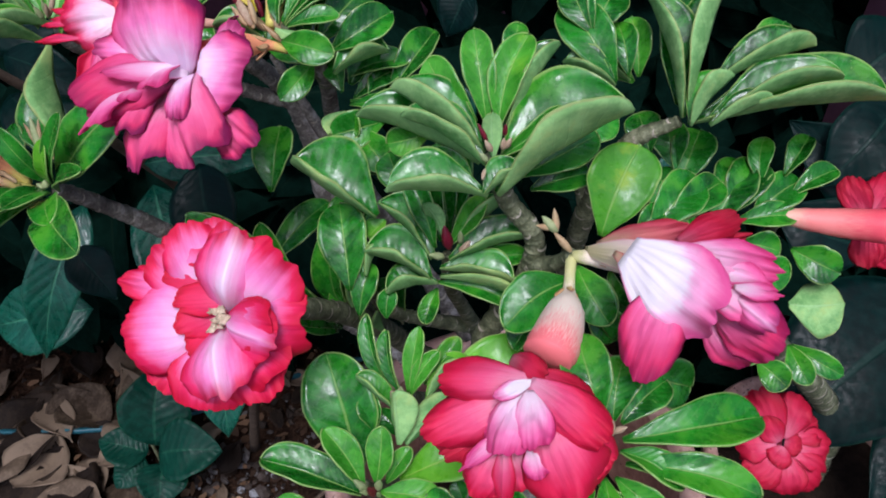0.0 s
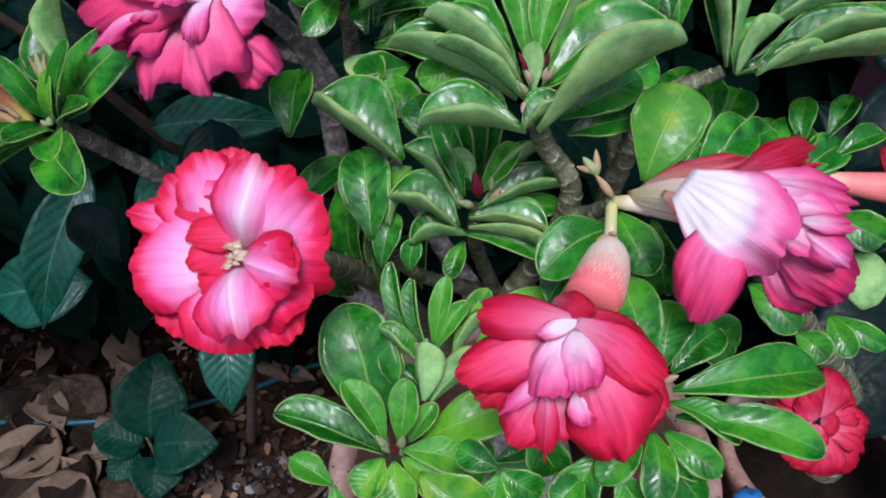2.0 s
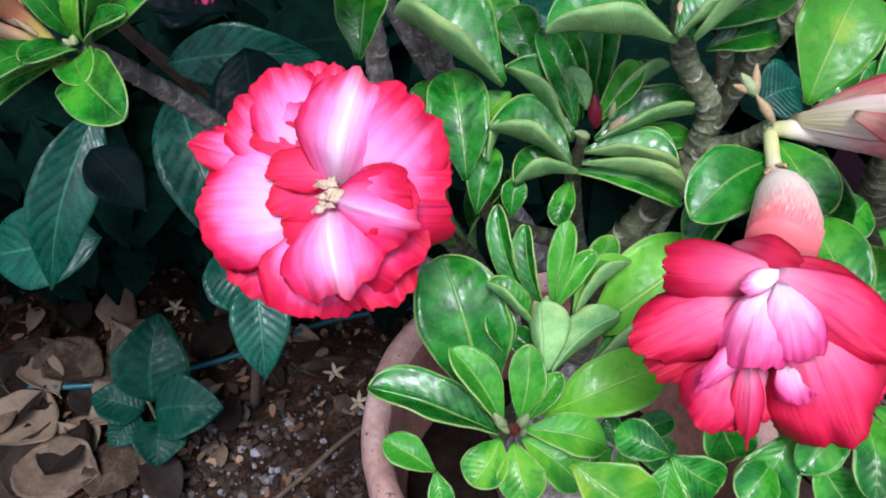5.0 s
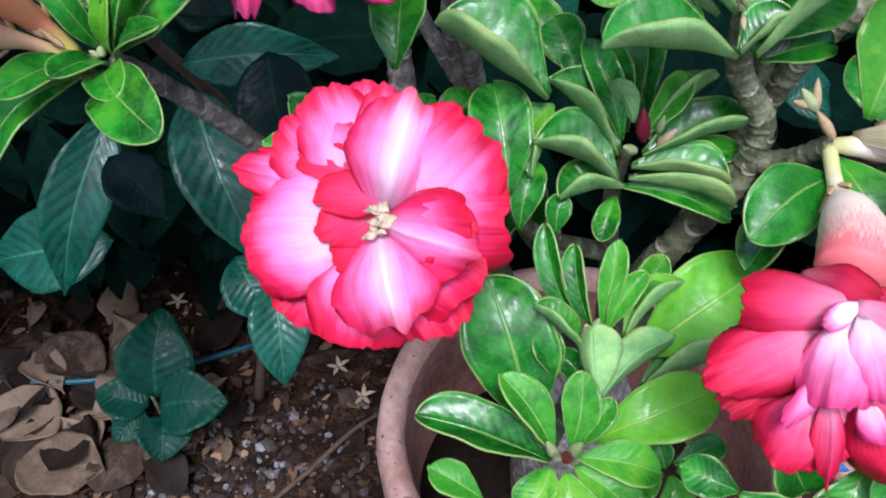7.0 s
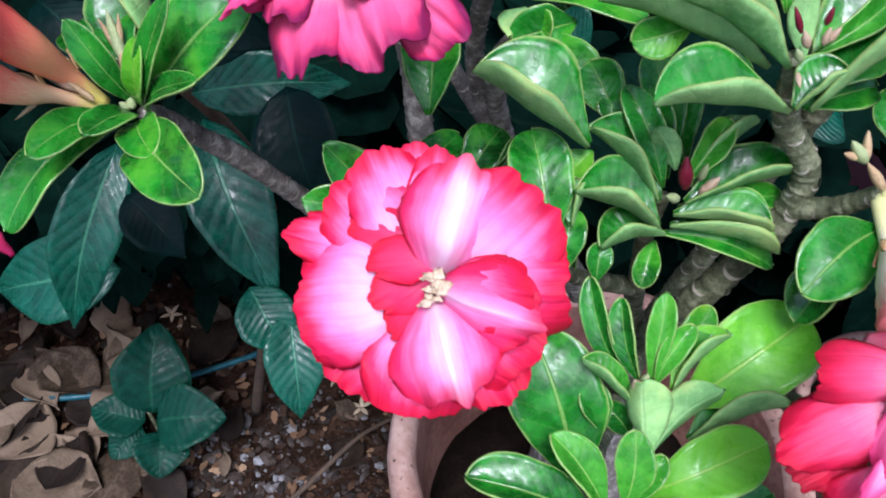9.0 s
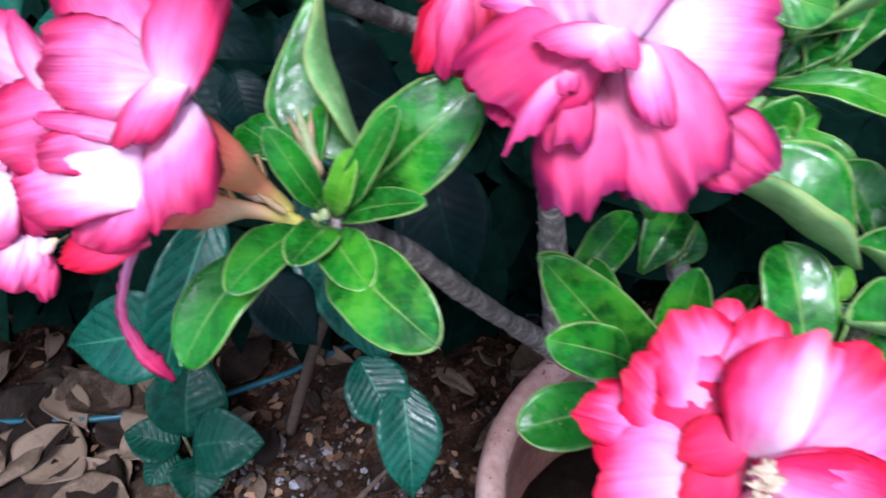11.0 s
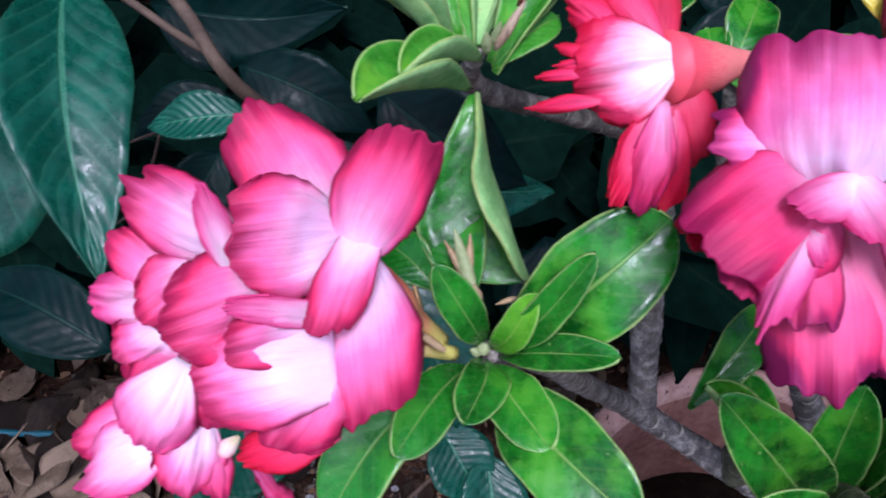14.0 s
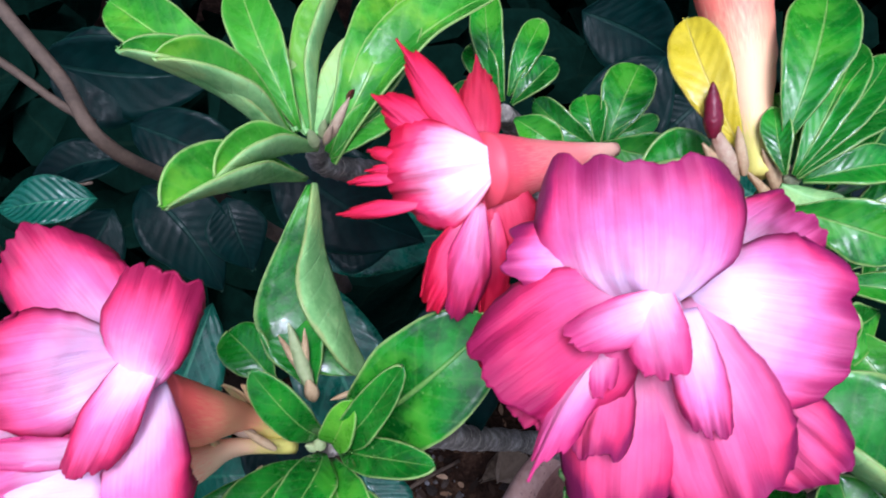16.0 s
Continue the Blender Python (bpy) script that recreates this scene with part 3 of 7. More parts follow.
put("ground", ground_mesh(), (0, 0, 0), None, "bare brown earth strewn with grit and litter", "ground", kind="structure")

# ---- the pot and what it stands on ----
POT = Vector((0.069, 0.425, 0.0))


def block(name, size, at, mat, label, category, kind="", bevel=0.01):
    bm = bmesh.new()
    bmesh.ops.create_cube(bm, size=1.0, matrix=Matrix.Diagonal((*size, 1)))
    bmesh.ops.bevel(bm, geom=bm.edges[:], offset=bevel, segments=2, affect="EDGES")
    me = bpy.data.meshes.new(name)
    bm.to_mesh(me)
    bm.free()
    me.materials.append(mat)
    return put(name, me, at, None, label, category, kind=kind)


block("concrete_block", (0.22, 0.22, 0.38), POT + Vector((0, 0, 0.185)), CONCRETE, "rough grey concrete block carrying the clay pot", "block")
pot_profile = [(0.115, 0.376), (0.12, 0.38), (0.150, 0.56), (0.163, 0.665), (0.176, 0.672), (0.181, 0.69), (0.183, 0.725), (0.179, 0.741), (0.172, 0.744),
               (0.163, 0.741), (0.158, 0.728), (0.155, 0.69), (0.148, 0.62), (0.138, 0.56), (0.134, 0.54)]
pot = thing("flower_pot", POT + Vector((0, 0, 0.376)), "round terracotta flower pot with a thick stained rim", "flower pot")
put("pot_body", revolve(pot_profile, (TERRACOTTA, SHADED_CLAY), 72, [0] * 10 + [1] * 5, wob=0.003), POT, pot)
put("potting_soil", revolve([(0.05, 0.56), (0.140, 0.58), (0.1445, 0.600), (0.1, 0.606), (0.05, 0.612)], (SOIL,), 48, wob=0.02), POT, pot, "dark crumbly potting soil")

# ---- the desert rose in the pot ----
ROSE = thing("desert_rose", POT + Vector((0, 0, 0.58)), "potted desert rose with glossy leaves and double pink blooms", "potted plant")
CROWN = (0.055, 0.42, 0.84)
caudex = put("caudex", tube([(0.072, 0.43, 0.565, 0.052), (0.07, 0.428, 0.65, 0.060), (0.062, 0.424, 0.76, 0.044), (0.052, 0.42, 0.83, 0.026), (0.048, 0.418, 0.86, 0.018)], (BARK, SCAR), 20, 8, 0.02, 5), (0.072, 0.43, 0.565), ROSE, "swollen grey trunk")
BR = {}


def branch(key, points, mats=(BARK, SCAR), scars=0.0045, owner=None):
    """One branch, from its joint to its tip; rows of x, y, z, radius."""
    points = [(*p[:3], p[3] * (1.3 if p[3] < 0.009 else 1.0)) for p in points]
    BR[key] = put("branch", tube(points, mats, 12, 9, 0.035, len(BR) + 3, scars), points[0][:3], owner or ROSE)
    return BR[key]


GB = (GREEN_BARK, SCAR)
SIDE = Vector((0.369, 0.453, 0.720))
branch("RL", [(*CROWN, 0.012), (0.0, 0.435, 0.87, 0.0068), (-0.067, 0.458, 0.908, 0.0060), (-0.11, 0.425, 0.985, 0.0043), (-0.141, 0.388, 1.057, 0.0040), (-0.168, 0.353, 1.125, 0.0036), (-0.19, 0.327, 1.17, 0.0031), (-0.195, 0.3195, 1.179, 0.0019)])
branch("RI", [(-0.099, 0.479, 1.122, 0.0037), (-0.15, 0.45, 1.16, 0.0034), (-0.196, 0.40, 1.212, 0.0028), (-0.199, 0.386, 1.238, 0.0019)])
branch("RA", [(*CROWN, 0.012), (0.045, 0.36, 0.98, 0.0060), (0.022, 0.29, 1.095, 0.0051), (0.040, 0.284, 1.15, 0.0043), (0.043, 0.283, 1.181, 0.0037), (0.029, 0.285, 1.203, 0.0033), (0.020, 0.279, 1.232, 0.0024)], GB)
branch("RN4", [(0.042, 0.284, 1.163, 0.0036), (0.052, 0.272, 1.175, 0.0027), (0.057, 0.262, 1.191, 0.0024)], GB)
branch("RB", [(0.05, 0.39, 0.92, 0.009), (0.02, 0.34, 1.05, 0.0036), (0.004, 0.31, 1.12, 0.0027), (0.002, 0.299, 1.155, 0.0018)], GB)
branch("RC", [(0.05, 0.39, 0.92, 0.009), (0.0, 0.30, 1.03, 0.0036), (-0.018, 0.25, 1.10, 0.0027), (-0.021, 0.225, 1.133, 0.0018)], GB)
branch("RD", [(0.045, 0.36, 0.98, 0.0048), (-0.01, 0.26, 1.03, 0.0036), (-0.03, 0.21, 1.08, 0.0027), (-0.036, 0.193, 1.115, 0.0018)], GB)
branch("RE", [(0.045, 0.36, 0.98, 0.0048), (0.065, 0.27, 1.06, 0.0036), (0.066, 0.20, 1.13, 0.0027), (0.063, 0.178, 1.175, 0.0018)], GB)
branch("RG", [(*CROWN, 0.012), (0.08, 0.40, 1.0, 0.0054), (0.085, 0.37, 1.12, 0.0048), (0.098, 0.355, 1.18, 0.0039), (0.121, 0.350, 1.2, 0.0024)], GB)
branch("RT", [(0.085, 0.37, 1.12, 0.0036), (0.075, 0.37, 1.17, 0.0030), (0.07, 0.36, 1.21, 0.0018)], GB)
branch("RM", [(0.02, 0.42, 0.95, 0.009), (-0.03, 0.42, 1.05, 0.0042), (-0.055, 0.395, 1.14, 0.0036), (-0.045, 0.365, 1.195, 0.0018)])
branch("RF", [(-0.03, 0.42, 1.05, 0.0042), (-0.062, 0.41, 1.13, 0.0036), (-0.063, 0.385, 1.20, 0.0030), (-0.066, 0.36, 1.238, 0.0018)])
branch("RS", [(0.02, 0.34, 1.05, 0.0036), (-0.03, 0.31, 1.10, 0.0027), (-0.045, 0.295, 1.155, 0.0018)], GB)
branch("R16", [(-0.063, 0.385, 1.20, 0.0030), (-0.07, 0.372, 1.23, 0.0024), (-0.075, 0.357, 1.25, 0.0018)], GB)
branch("RN", [(-0.03, 0.42, 1.05, 0.0036), (-0.08, 0.44, 1.13, 0.0030), (-0.10, 0.43, 1.19, 0.0018)])
branch("RO", [(-0.067, 0.46, 0.908, 0.0067), (-0.083, 0.47, 1.01, 0.0064), (-0.099, 0.475, 1.122, 0.0053), (-0.130, 0.44, 1.19, 0.0037), (-0.142, 0.418, 1.22, 0.0023)], scars=0.016)
branch("RP", [(0.0, 0.435, 0.87, 0.007), (-0.03, 0.40, 0.96, 0.0036), (-0.05, 0.355, 1.055, 0.0018)], GB)
branch("F1s", [(-0.01, 0.432, 0.90, 0.006), (-0.05, 0.33, 1.07, 0.005), (-0.085, 0.255, 1.165, 0.0035)], GB)


def flower(key, points, colour, label, owner=None):
    """The throat of a bloom, from its stalk to where the petals open; the petals are its children."""
    BR[key] = put("flower", tube(points, (TUBE[colour],), 14, 7, 0.03, len(BR) + 40), points[0][:3], owner or ROSE, label)
    return BR[key]


def stamens(key, at, face, size, n=6):
    """Ragged, drying cream filaments and knobs crowded in the heart of a bloom."""
    rnd = random.Random(len(BR) + n)
    f = Vector(face).normalized()
    x = f.orthogonal().normalized()
    y = f.cross(x)
    for i in range(n):
        o = Vector(at) + x * rnd.uniform(-0.75, 0.75) * size + y * rnd.uniform(-0.4, 0.4) * size
        put("stamen", lump(size * rnd.uniform(0.16, 0.32), (rnd.uniform(0.7, 1.5), rnd.uniform(0.6, 1.1), 0.8), (CREAM,), i + n, 0.45, 9, 7), o, BR[key])
        tip = o + (x * rnd.uniform(-1, 1) + y * rnd.uniform(-1, 1)) * size * 0.7 + f * size * rnd.uniform(-0.2, 0.3)
        me = blade((0, 0, 0), tip - o, f + x * rnd.uniform(-0.6, 0.6), size * rnd.uniform(0.2, 0.45), 25, 0.15, "dry", (CREAM, CREAM), i + 60, nu=6, nv=8, frill=0.10, thick=0.0004)
        put("stamen", me, o, BR[key])


def sepals(key, at, toward, length, n=5):
    """Narrow pointed sepals round the foot of a throat."""
    rnd = random.Random(len(key) + n)
    d = Vector(toward).normalized()
    x = d.orthogonal().normalized()
    y = d.cross(x)
    for i in range(n):
        a = 6.283 * (i + rnd.uniform(-0.2, 0.2)) / n
        out = x * math.cos(a) + y * math.sin(a)
        o = Vector(at) + out * 0.0022
        me = blade((0, 0, 0), d * length * rnd.uniform(0.8, 1.15) + out * length * rnd.uniform(0.25, 0.6), d * 0.4 - out, 0.0034, 20, -0.04, "shrub", (SEPAL, SEPAL), i + 7, nu=6, nv=8, hook=0.05)
        put("sepal", me, o, BR[key])


flower("F1", [(-0.082, 0.262, 1.155, 0.003), (-0.086, 0.245, 1.170, 0.006), (-0.088, 0.236, 1.178, 0.006)], "red", "double rose-pink bloom with a white heart and crimson rims")
flower("F2", [(-0.0754, 0.3577, 1.2367, 0.0022), (-0.0854, 0.3548, 1.2409, 0.003), (-0.0965, 0.3450, 1.2452, 0.007), (-0.1097, 0.3247, 1.2501, 0.008)], "orange", "double magenta-pink bloom, petals crowded and curled")
flower("F3", [(0.057, 0.262, 1.189, 0.0025), (0.054, 0.243, 1.187, 0.003), (0.050, 0.226, 1.192, 0.0082), (0.044, 0.208, 1.196, 0.0105), (0.040, 0.200, 1.196, 0.0100)], "cream", "red double bloom hanging from a cream and red throat")
flower("F4", [(0.058, 0.262, 1.19, 0.0025), (0.066, 0.258, 1.193, 0.004), (0.08, 0.254, 1.196, 0.007), (0.098, 0.25, 1.198, 0.010)], "cream", "fading pale pink bloom seen from its side")
flower("F7", [(-0.2085, 0.3231, 1.1808, 0.0022), (-0.2177, 0.3199, 1.1961, 0.004), (-0.2241, 0.3092, 1.2156, 0.0076), (-0.2307, 0.3041, 1.2295, 0.008)], "orange", "large double pink bloom beside a leaf cluster")
flower("FX", [(-0.2052, 0.3204, 1.1786, 0.0022), (-0.2192, 0.3138, 1.1907, 0.0026), (-0.2275, 0.3021, 1.2026, 0.0052), (-0.2357, 0.2937, 1.2147, 0.008)], "blush", "older pink bloom with drooping torn petals")
flower("F8", [(-0.1147, 0.3805, 1.2380, 0.002), (-0.1305, 0.3698, 1.2446, 0.0042), (-0.1429, 0.3611, 1.2493, 0.0075), (-0.1547, 0.3556, 1.2530, 0.0098)], "red", "red and white bloom with spiky petals, seen from its side")
flower("F9", [(-0.0821, 0.3598, 1.2480, 0.003), (-0.0815, 0.3774, 1.2541, 0.0055), (-0.0809, 0.3949, 1.2615, 0.0085), (-0.0818, 0.4152, 1.2700, 0.011)], "blush", "half-open salmon pink bud above the leaves")
stamens("F1", (-0.0906, 0.2197, 1.1961), (0, -0.6, 0.8), 0.0066, 11)
stamens("F2", (-0.1167, 0.3207, 1.2443), (0, -0.6, 0.8), 0.004, 5)

for key, at, aim in (("F7", (-0.2164, 0.3233, 1.1925), (-0.68, -0.2, 0.8)), ("FX", (-0.2231, 0.3096, 1.1947), (-0.6, -0.3, 0.6)), ("F2", (-0.0854, 0.3548, 1.2409), (-0.7, -0.6, 0.3)),
                     ("F3", (0.054, 0.243, 1.187), (-0.2, -0.9, 0.3)), ("F4", (0.064, 0.259, 1.192), (0.9, -0.25, 0.2))):
    sepals(key, at, aim, 0.009)

wilted = [(-0.2579, 0.3205, 1.1724, 0.0018), (-0.2626, 0.3131, 1.1621, 0.0018), (-0.2650, 0.3055, 1.1517, 0.0017), (-0.2607, 0.2989, 1.1427, 0.0024), (-0.2559, 0.2957, 1.1370, 0.0032), (-0.2497, 0.2923, 1.1312, 0.0011)]
put("petal", tube(wilted, (PETAL["rose"],), 8, 6, 0.25, 77), wilted[0][:3], BR["FX"], "thin wilted twisted petal hanging down")


# the neighbour in its smaller pot
pot = thing("flower_pot", SIDE - Vector((0, 0, 0.16)), "small terracotta flower pot beside the large one", "flower pot")
put("pot_body", revolve([(0.065, -0.16), (0.07, -0.155), (0.09, -0.03), (0.102, -0.026), (0.105, -0.005), (0.101, 0.0), (0.092, -0.002), (0.088, -0.03), (0.084, -0.06)], (TERRACOTTA,), 56, wob=0.003), SIDE, pot)
put("potting_soil", revolve([(0.03, -0.06), (0.089, -0.05), (0.085, -0.03), (0.03, -0.024)], (SOIL,), 40, wob=0.02), SIDE, pot, "dark crumbly potting soil")
block("concrete_block", (0.13, 0.13, SIDE.z - 0.16), (SIDE.x, SIDE.y, (SIDE.z - 0.16) / 2 - 0.002), CONCRETE, "rough grey concrete block carrying the small pot", "block")
NEXT = thing("desert_rose", SIDE - Vector((0, 0, 0.03)), "smaller desert rose with crimson blooms in its own pot", "potted plant")
root = tuple(SIDE - Vector((0, 0, 0.03)))
branch("RH", [(*root, 0.02), (SIDE.x - 0.02, SIDE.y - 0.02, SIDE.z + 0.10, 0.011), (0.19, 0.36, 1.05, 0.007), (0.155, 0.335, 1.13, 0.004)], GB, owner=NEXT)
flower("F5", [(0.20, 0.35, 0.96, 0.003), (0.206, 0.32, 0.975, 0.006), (0.207, 0.292, 0.992, 0.009)], "red", "small crimson bloom low beside the pot", NEXT)
flower("F6", [(0.19, 0.35, 1.135, 0.004), (0.215, 0.345, 1.135, 0.0075), (0.245, 0.335, 1.14, 0.010)], "red", "crimson bloom on a salmon throat", NEXT)
put("branch", tube([(0.195, 0.365, 1.03, 0.004), (0.19, 0.36, 1.09, 0.004), (0.19, 0.35, 1.135, 0.003)], GB, 8, 5), (0.195, 0.365, 1.03), NEXT)
stamens("F5", (0.207, 0.286, 0.998), (0, -0.6, 0.8), 0.005, 5)

# leaves and petals: base, tip, the way the upper side looks, width, fold, bow
leaf(BR["RA"], "n", (0.0191, 0.2694, 1.2193), (-0.0235, 0.2680, 1.2259), (0.14, 0.18, 0.97), 0.0342, 50, 0.02)
leaf(BR["RA"], "n", (0.0160, 0.2852, 1.2241), (-0.0363, 0.3006, 1.2423), (0.38, 0.22, 0.90), 0.0352, 50, 0.02)
leaf(BR["RA"], "n", (0.0178, 0.2834, 1.2310), (-0.0202, 0.3030, 1.2537), (0.57, 0.19, 0.80), 0.0330, 50, 0.02)
leaf(BR["RA"], "n", (0.0181, 0.2768, 1.2300), (-0.0159, 0.2880, 1.2497), (0.52, 0.10, 0.84), 0.0272, 50, 0.02)
leaf(BR["RA"], "b", (0.0144, 0.2957, 1.2380), (-0.0071, 0.3150, 1.2577), (-0.14, -0.78, 0.61), 0.0170, 18, 0.08)
leaf(BR["RA"], "b", (0.0189, 0.2915, 1.2394), (0.0129, 0.3186, 1.2704), (-0.01, -0.75, 0.66), 0.0153, 22, 0.06)
leaf(BR["RA"], "b", (0.0234, 0.2889, 1.2397), (0.0358, 0.3151, 1.2700), (-0.27, -0.67, 0.69), 0.0185, 30, 0.05)
leaf(BR["RA"], "n", (0.0263, 0.2925, 1.2348), (0.0482, 0.3203, 1.2640), (-0.82, 0.04, 0.57), 0.0234, 50, 0.02)
leaf(BR["RA"], "b", (0.0243, 0.2776, 1.2337), (0.0511, 0.2898, 1.2497), (-0.16, -0.63, 0.76), 0.0105, 35, 0.06)
leaf(BR["RA"], "b", (0.0359, 0.3062, 1.2318), (0.0638, 0.3220, 1.2429), (-0.04, -0.52, 0.85), 0.0152, 30, 0.06)
leaf(BR["RA"], "b", (0.0352, 0.3062, 1.2261), (0.0542, 0.3166, 1.2314), (0.21, -0.72, 0.67), 0.0124, 25, 0.06)
leaf(BR["RA"], "n", (0.0233, 0.2662, 1.2218), (0.0759, 0.2843, 1.2559), (-0.57, 0.16, 0.80), 0.0640, 50, 0.02)
leaf(BR["RA"], "n", (0.0169, 0.2636, 1.2248), (0.0323, 0.2697, 1.2343), (-0.54, 0.03, 0.84), 0.0198, 50, 0.02)
leaf(BR["RA"], "b", (0.0213, 0.2768, 1.2328), (0.0205, 0.2871, 1.2493), (0.22, 0.83, -0.51), 0.0091, 20, 0.06)
leaf(BR["RA"], "n", (0.0137, 0.2778, 1.2164), (-0.0078, 0.2876, 1.2263), (0.20, -0.45, 0.87), 0.0166, 30, 0.05)
leaf(BR["RA"], "n", (0.0301, 0.3159, 1.2505), (0.0337, 0.3328, 1.2652), (-0.05, -0.65, 0.76), 0.0120, 25, 0.05)
leaf(BR["RA"], "n", (0.0364, 0.2983, 1.2063), (0.0718, 0.3131, 1.2194), (-0.02, -0.64, 0.77), 0.0197, 20, 0.06)
leaf(BR["RA"], "n", (0.0410, 0.2984, 1.1978), (0.0695, 0.3054, 1.2026), (-0.02, -0.51, 0.86), 0.0164, 25, 0.06)
leaf(BR["RA"], "b", (-0.0055, 0.3010, 1.2288), (-0.0248, 0.2976, 1.2250), (0.04, -0.83, 0.55), 0.0145, 20, 0.06)
leaf(BR["RB"], "n", (-0.0053, 0.2859, 1.1643), (-0.0299, 0.3048, 1.1859), (0.59, -0.14, 0.79), 0.0294, 50, 0.02)
leaf(BR["RB"], "n", (-0.0038, 0.2897, 1.1679), (-0.0175, 0.3148, 1.1956), (-0.10, -0.76, 0.64), 0.0133, 25, 0.06)
leaf(BR["RB"], "n", (-0.0011, 0.2950, 1.1674), (-0.0083, 0.3171, 1.1926), (-0.25, -0.76, 0.60), 0.0130, 22, 0.06)
leaf(BR["RB"], "n", (0.0032, 0.3043, 1.1652), (-0.0032, 0.3360, 1.1965), (-0.07, -0.71, 0.70), 0.0181, 22, 0.06)
leaf(BR["RB"], "n", (0.0086, 0.3042, 1.1653), (0.0088, 0.3362, 1.1945), (-0.28, -0.65, 0.71), 0.0191, 20, 0.06)
leaf(BR["RB"], "b", (-0.0001, 0.2916, 1.1751), (-0.0079, 0.2998, 1.1877), (0.35, 0.87, -0.35), 0.0094, 20, 0.06)
leaf(BR["RB"], "b", (0.0035, 0.2896, 1.1707), (0.0195, 0.3048, 1.1880), (-0.18, -0.65, 0.74), 0.0132, 35, 0.04)
leaf(BR["RB"], "n", (0.0068, 0.2915, 1.1672), (0.0302, 0.3082, 1.1862), (-0.72, 0.32, 0.61), 0.0190, 50, 0.02)
leaf(BR["RB"], "n", (0.0029, 0.2827, 1.1672), (0.0420, 0.2890, 1.1800), (-0.33, 0.12, 0.94), 0.0267, 50, 0.02)
leaf(BR["RB"], "n", (0.0031, 0.2871, 1.1604), (0.0414, 0.2881, 1.1657), (-0.10, -0.59, 0.80), 0.0126, 30, 0.05)
leaf(BR["RB"], "n", (-0.0012, 0.2798, 1.1643), (0.0332, 0.2730, 1.1651), (0.02, 0.19, 0.98), 0.0244, 50, 0.02)
leaf(BR["RB"], "n", (-0.0012, 0.2796, 1.1588), (0.0378, 0.2700, 1.1571), (0.12, 0.33, 0.94), 0.0224, 50, 0.02)
leaf(BR["RB"], "n", (-0.0027, 0.2817, 1.1525), (0.0381, 0.2693, 1.1484), (-0.03, -0.40, 0.92), 0.0139, 35, 0.05)
leaf(BR["RB"], "n", (-0.0059, 0.2775, 1.1594), (-0.0364, 0.2849, 1.1728), (0.41, 0.05, 0.91), 0.0350, 50, 0.02)
leaf(BR["RB"], "n", (-0.0027, 0.2788, 1.1553), (-0.0272, 0.2739, 1.1551), (-0.07, 0.35, 0.93), 0.0249, 50, 0.02)
leaf(BR["RB"], "n", (-0.0028, 0.2851, 1.1447), (-0.0093, 0.2696, 1.1358), (-0.14, -0.45, 0.88), 0.0108, 25, 0.06)
leaf(BR["RS"], "n", (-0.0321, 0.2982, 1.1807), (-0.0716, 0.3175, 1.2020), (0.46, -0.05, 0.89), 0.0492, 50, 0.02)
leaf(BR["RS"], "n", (-0.0454, 0.2762, 1.1520), (-0.0514, 0.3081, 1.1808), (-0.04, -0.67, 0.74), 0.0251, 16, 0.06)
leaf(BR["RS"], "n", (-0.0179, 0.3154, 1.1781), (-0.0279, 0.3324, 1.1932), (-0.25, -0.72, 0.65), 0.0185, 18, 0.08)
leaf(BR["RS"], "n", (-0.0411, 0.2695, 1.1407), (-0.0354, 0.2872, 1.1598), (-0.15, -0.70, 0.70), 0.0140, 22, 0.06)
leaf(BR["RS"], "n", (-0.0277, 0.2671, 1.1418), (-0.0260, 0.2762, 1.1529), (-0.02, -0.77, 0.64), 0.0105, 22, 0.06)
leaf(BR["RS"], "b", (-0.0283, 0.3045, 1.1731), (-0.0368, 0.2984, 1.1672), (-0.26, -0.46, 0.85), 0.0127, 20, 0.05)
leaf(BR["RS"], "n", (-0.0204, 0.3122, 1.1778), (-0.0215, 0.3209, 1.1857), (-0.21, -0.67, 0.71), 0.0107, 20, 0.06)
leaf(BR["RS"], "n", (-0.0378, 0.2800, 1.1585), (-0.0325, 0.2921, 1.1698), (-0.84, -0.14, 0.53), 0.0148, 50, 0.02)
leaf(BR["RC"], "n", (-0.0225, 0.2271, 1.1344), (-0.0364, 0.2515, 1.1615), (-0.46, -0.76, 0.45), 0.0109, 34, 0.05)
leaf(BR["RC"], "n", (-0.0195, 0.2253, 1.1384), (-0.0268, 0.2436, 1.1601), (-0.59, -0.71, 0.40), 0.0108, 36, 0.05)
leaf(BR["RC"], "b", (-0.0160, 0.2253, 1.1385), (-0.0113, 0.2432, 1.1631), (-0.28, -0.75, 0.60), 0.0096, 22, 0.06)
leaf(BR["RC"], "b", (-0.0146, 0.2233, 1.1395), (-0.0026, 0.2351, 1.1562), (-0.32, -0.65, 0.69), 0.0092, 25, 0.06)
leaf(BR["RC"], "y", (-0.0086, 0.2316, 1.1364), (0.0070, 0.2457, 1.1527), (-0.26, -0.59, 0.76), 0.0114, 20, 0.06)
leaf(BR["RC"], "l", (-0.0077, 0.2241, 1.1351), (0.0101, 0.2360, 1.1521), (-0.75, 0.27, 0.60), 0.0181, 50, 0.02)
leaf(BR["RC"], "b", (-0.0218, 0.2204, 1.1338), (-0.0383, 0.2296, 1.1469), (0.64, 0.04, 0.77), 0.0147, 50, 0.02)
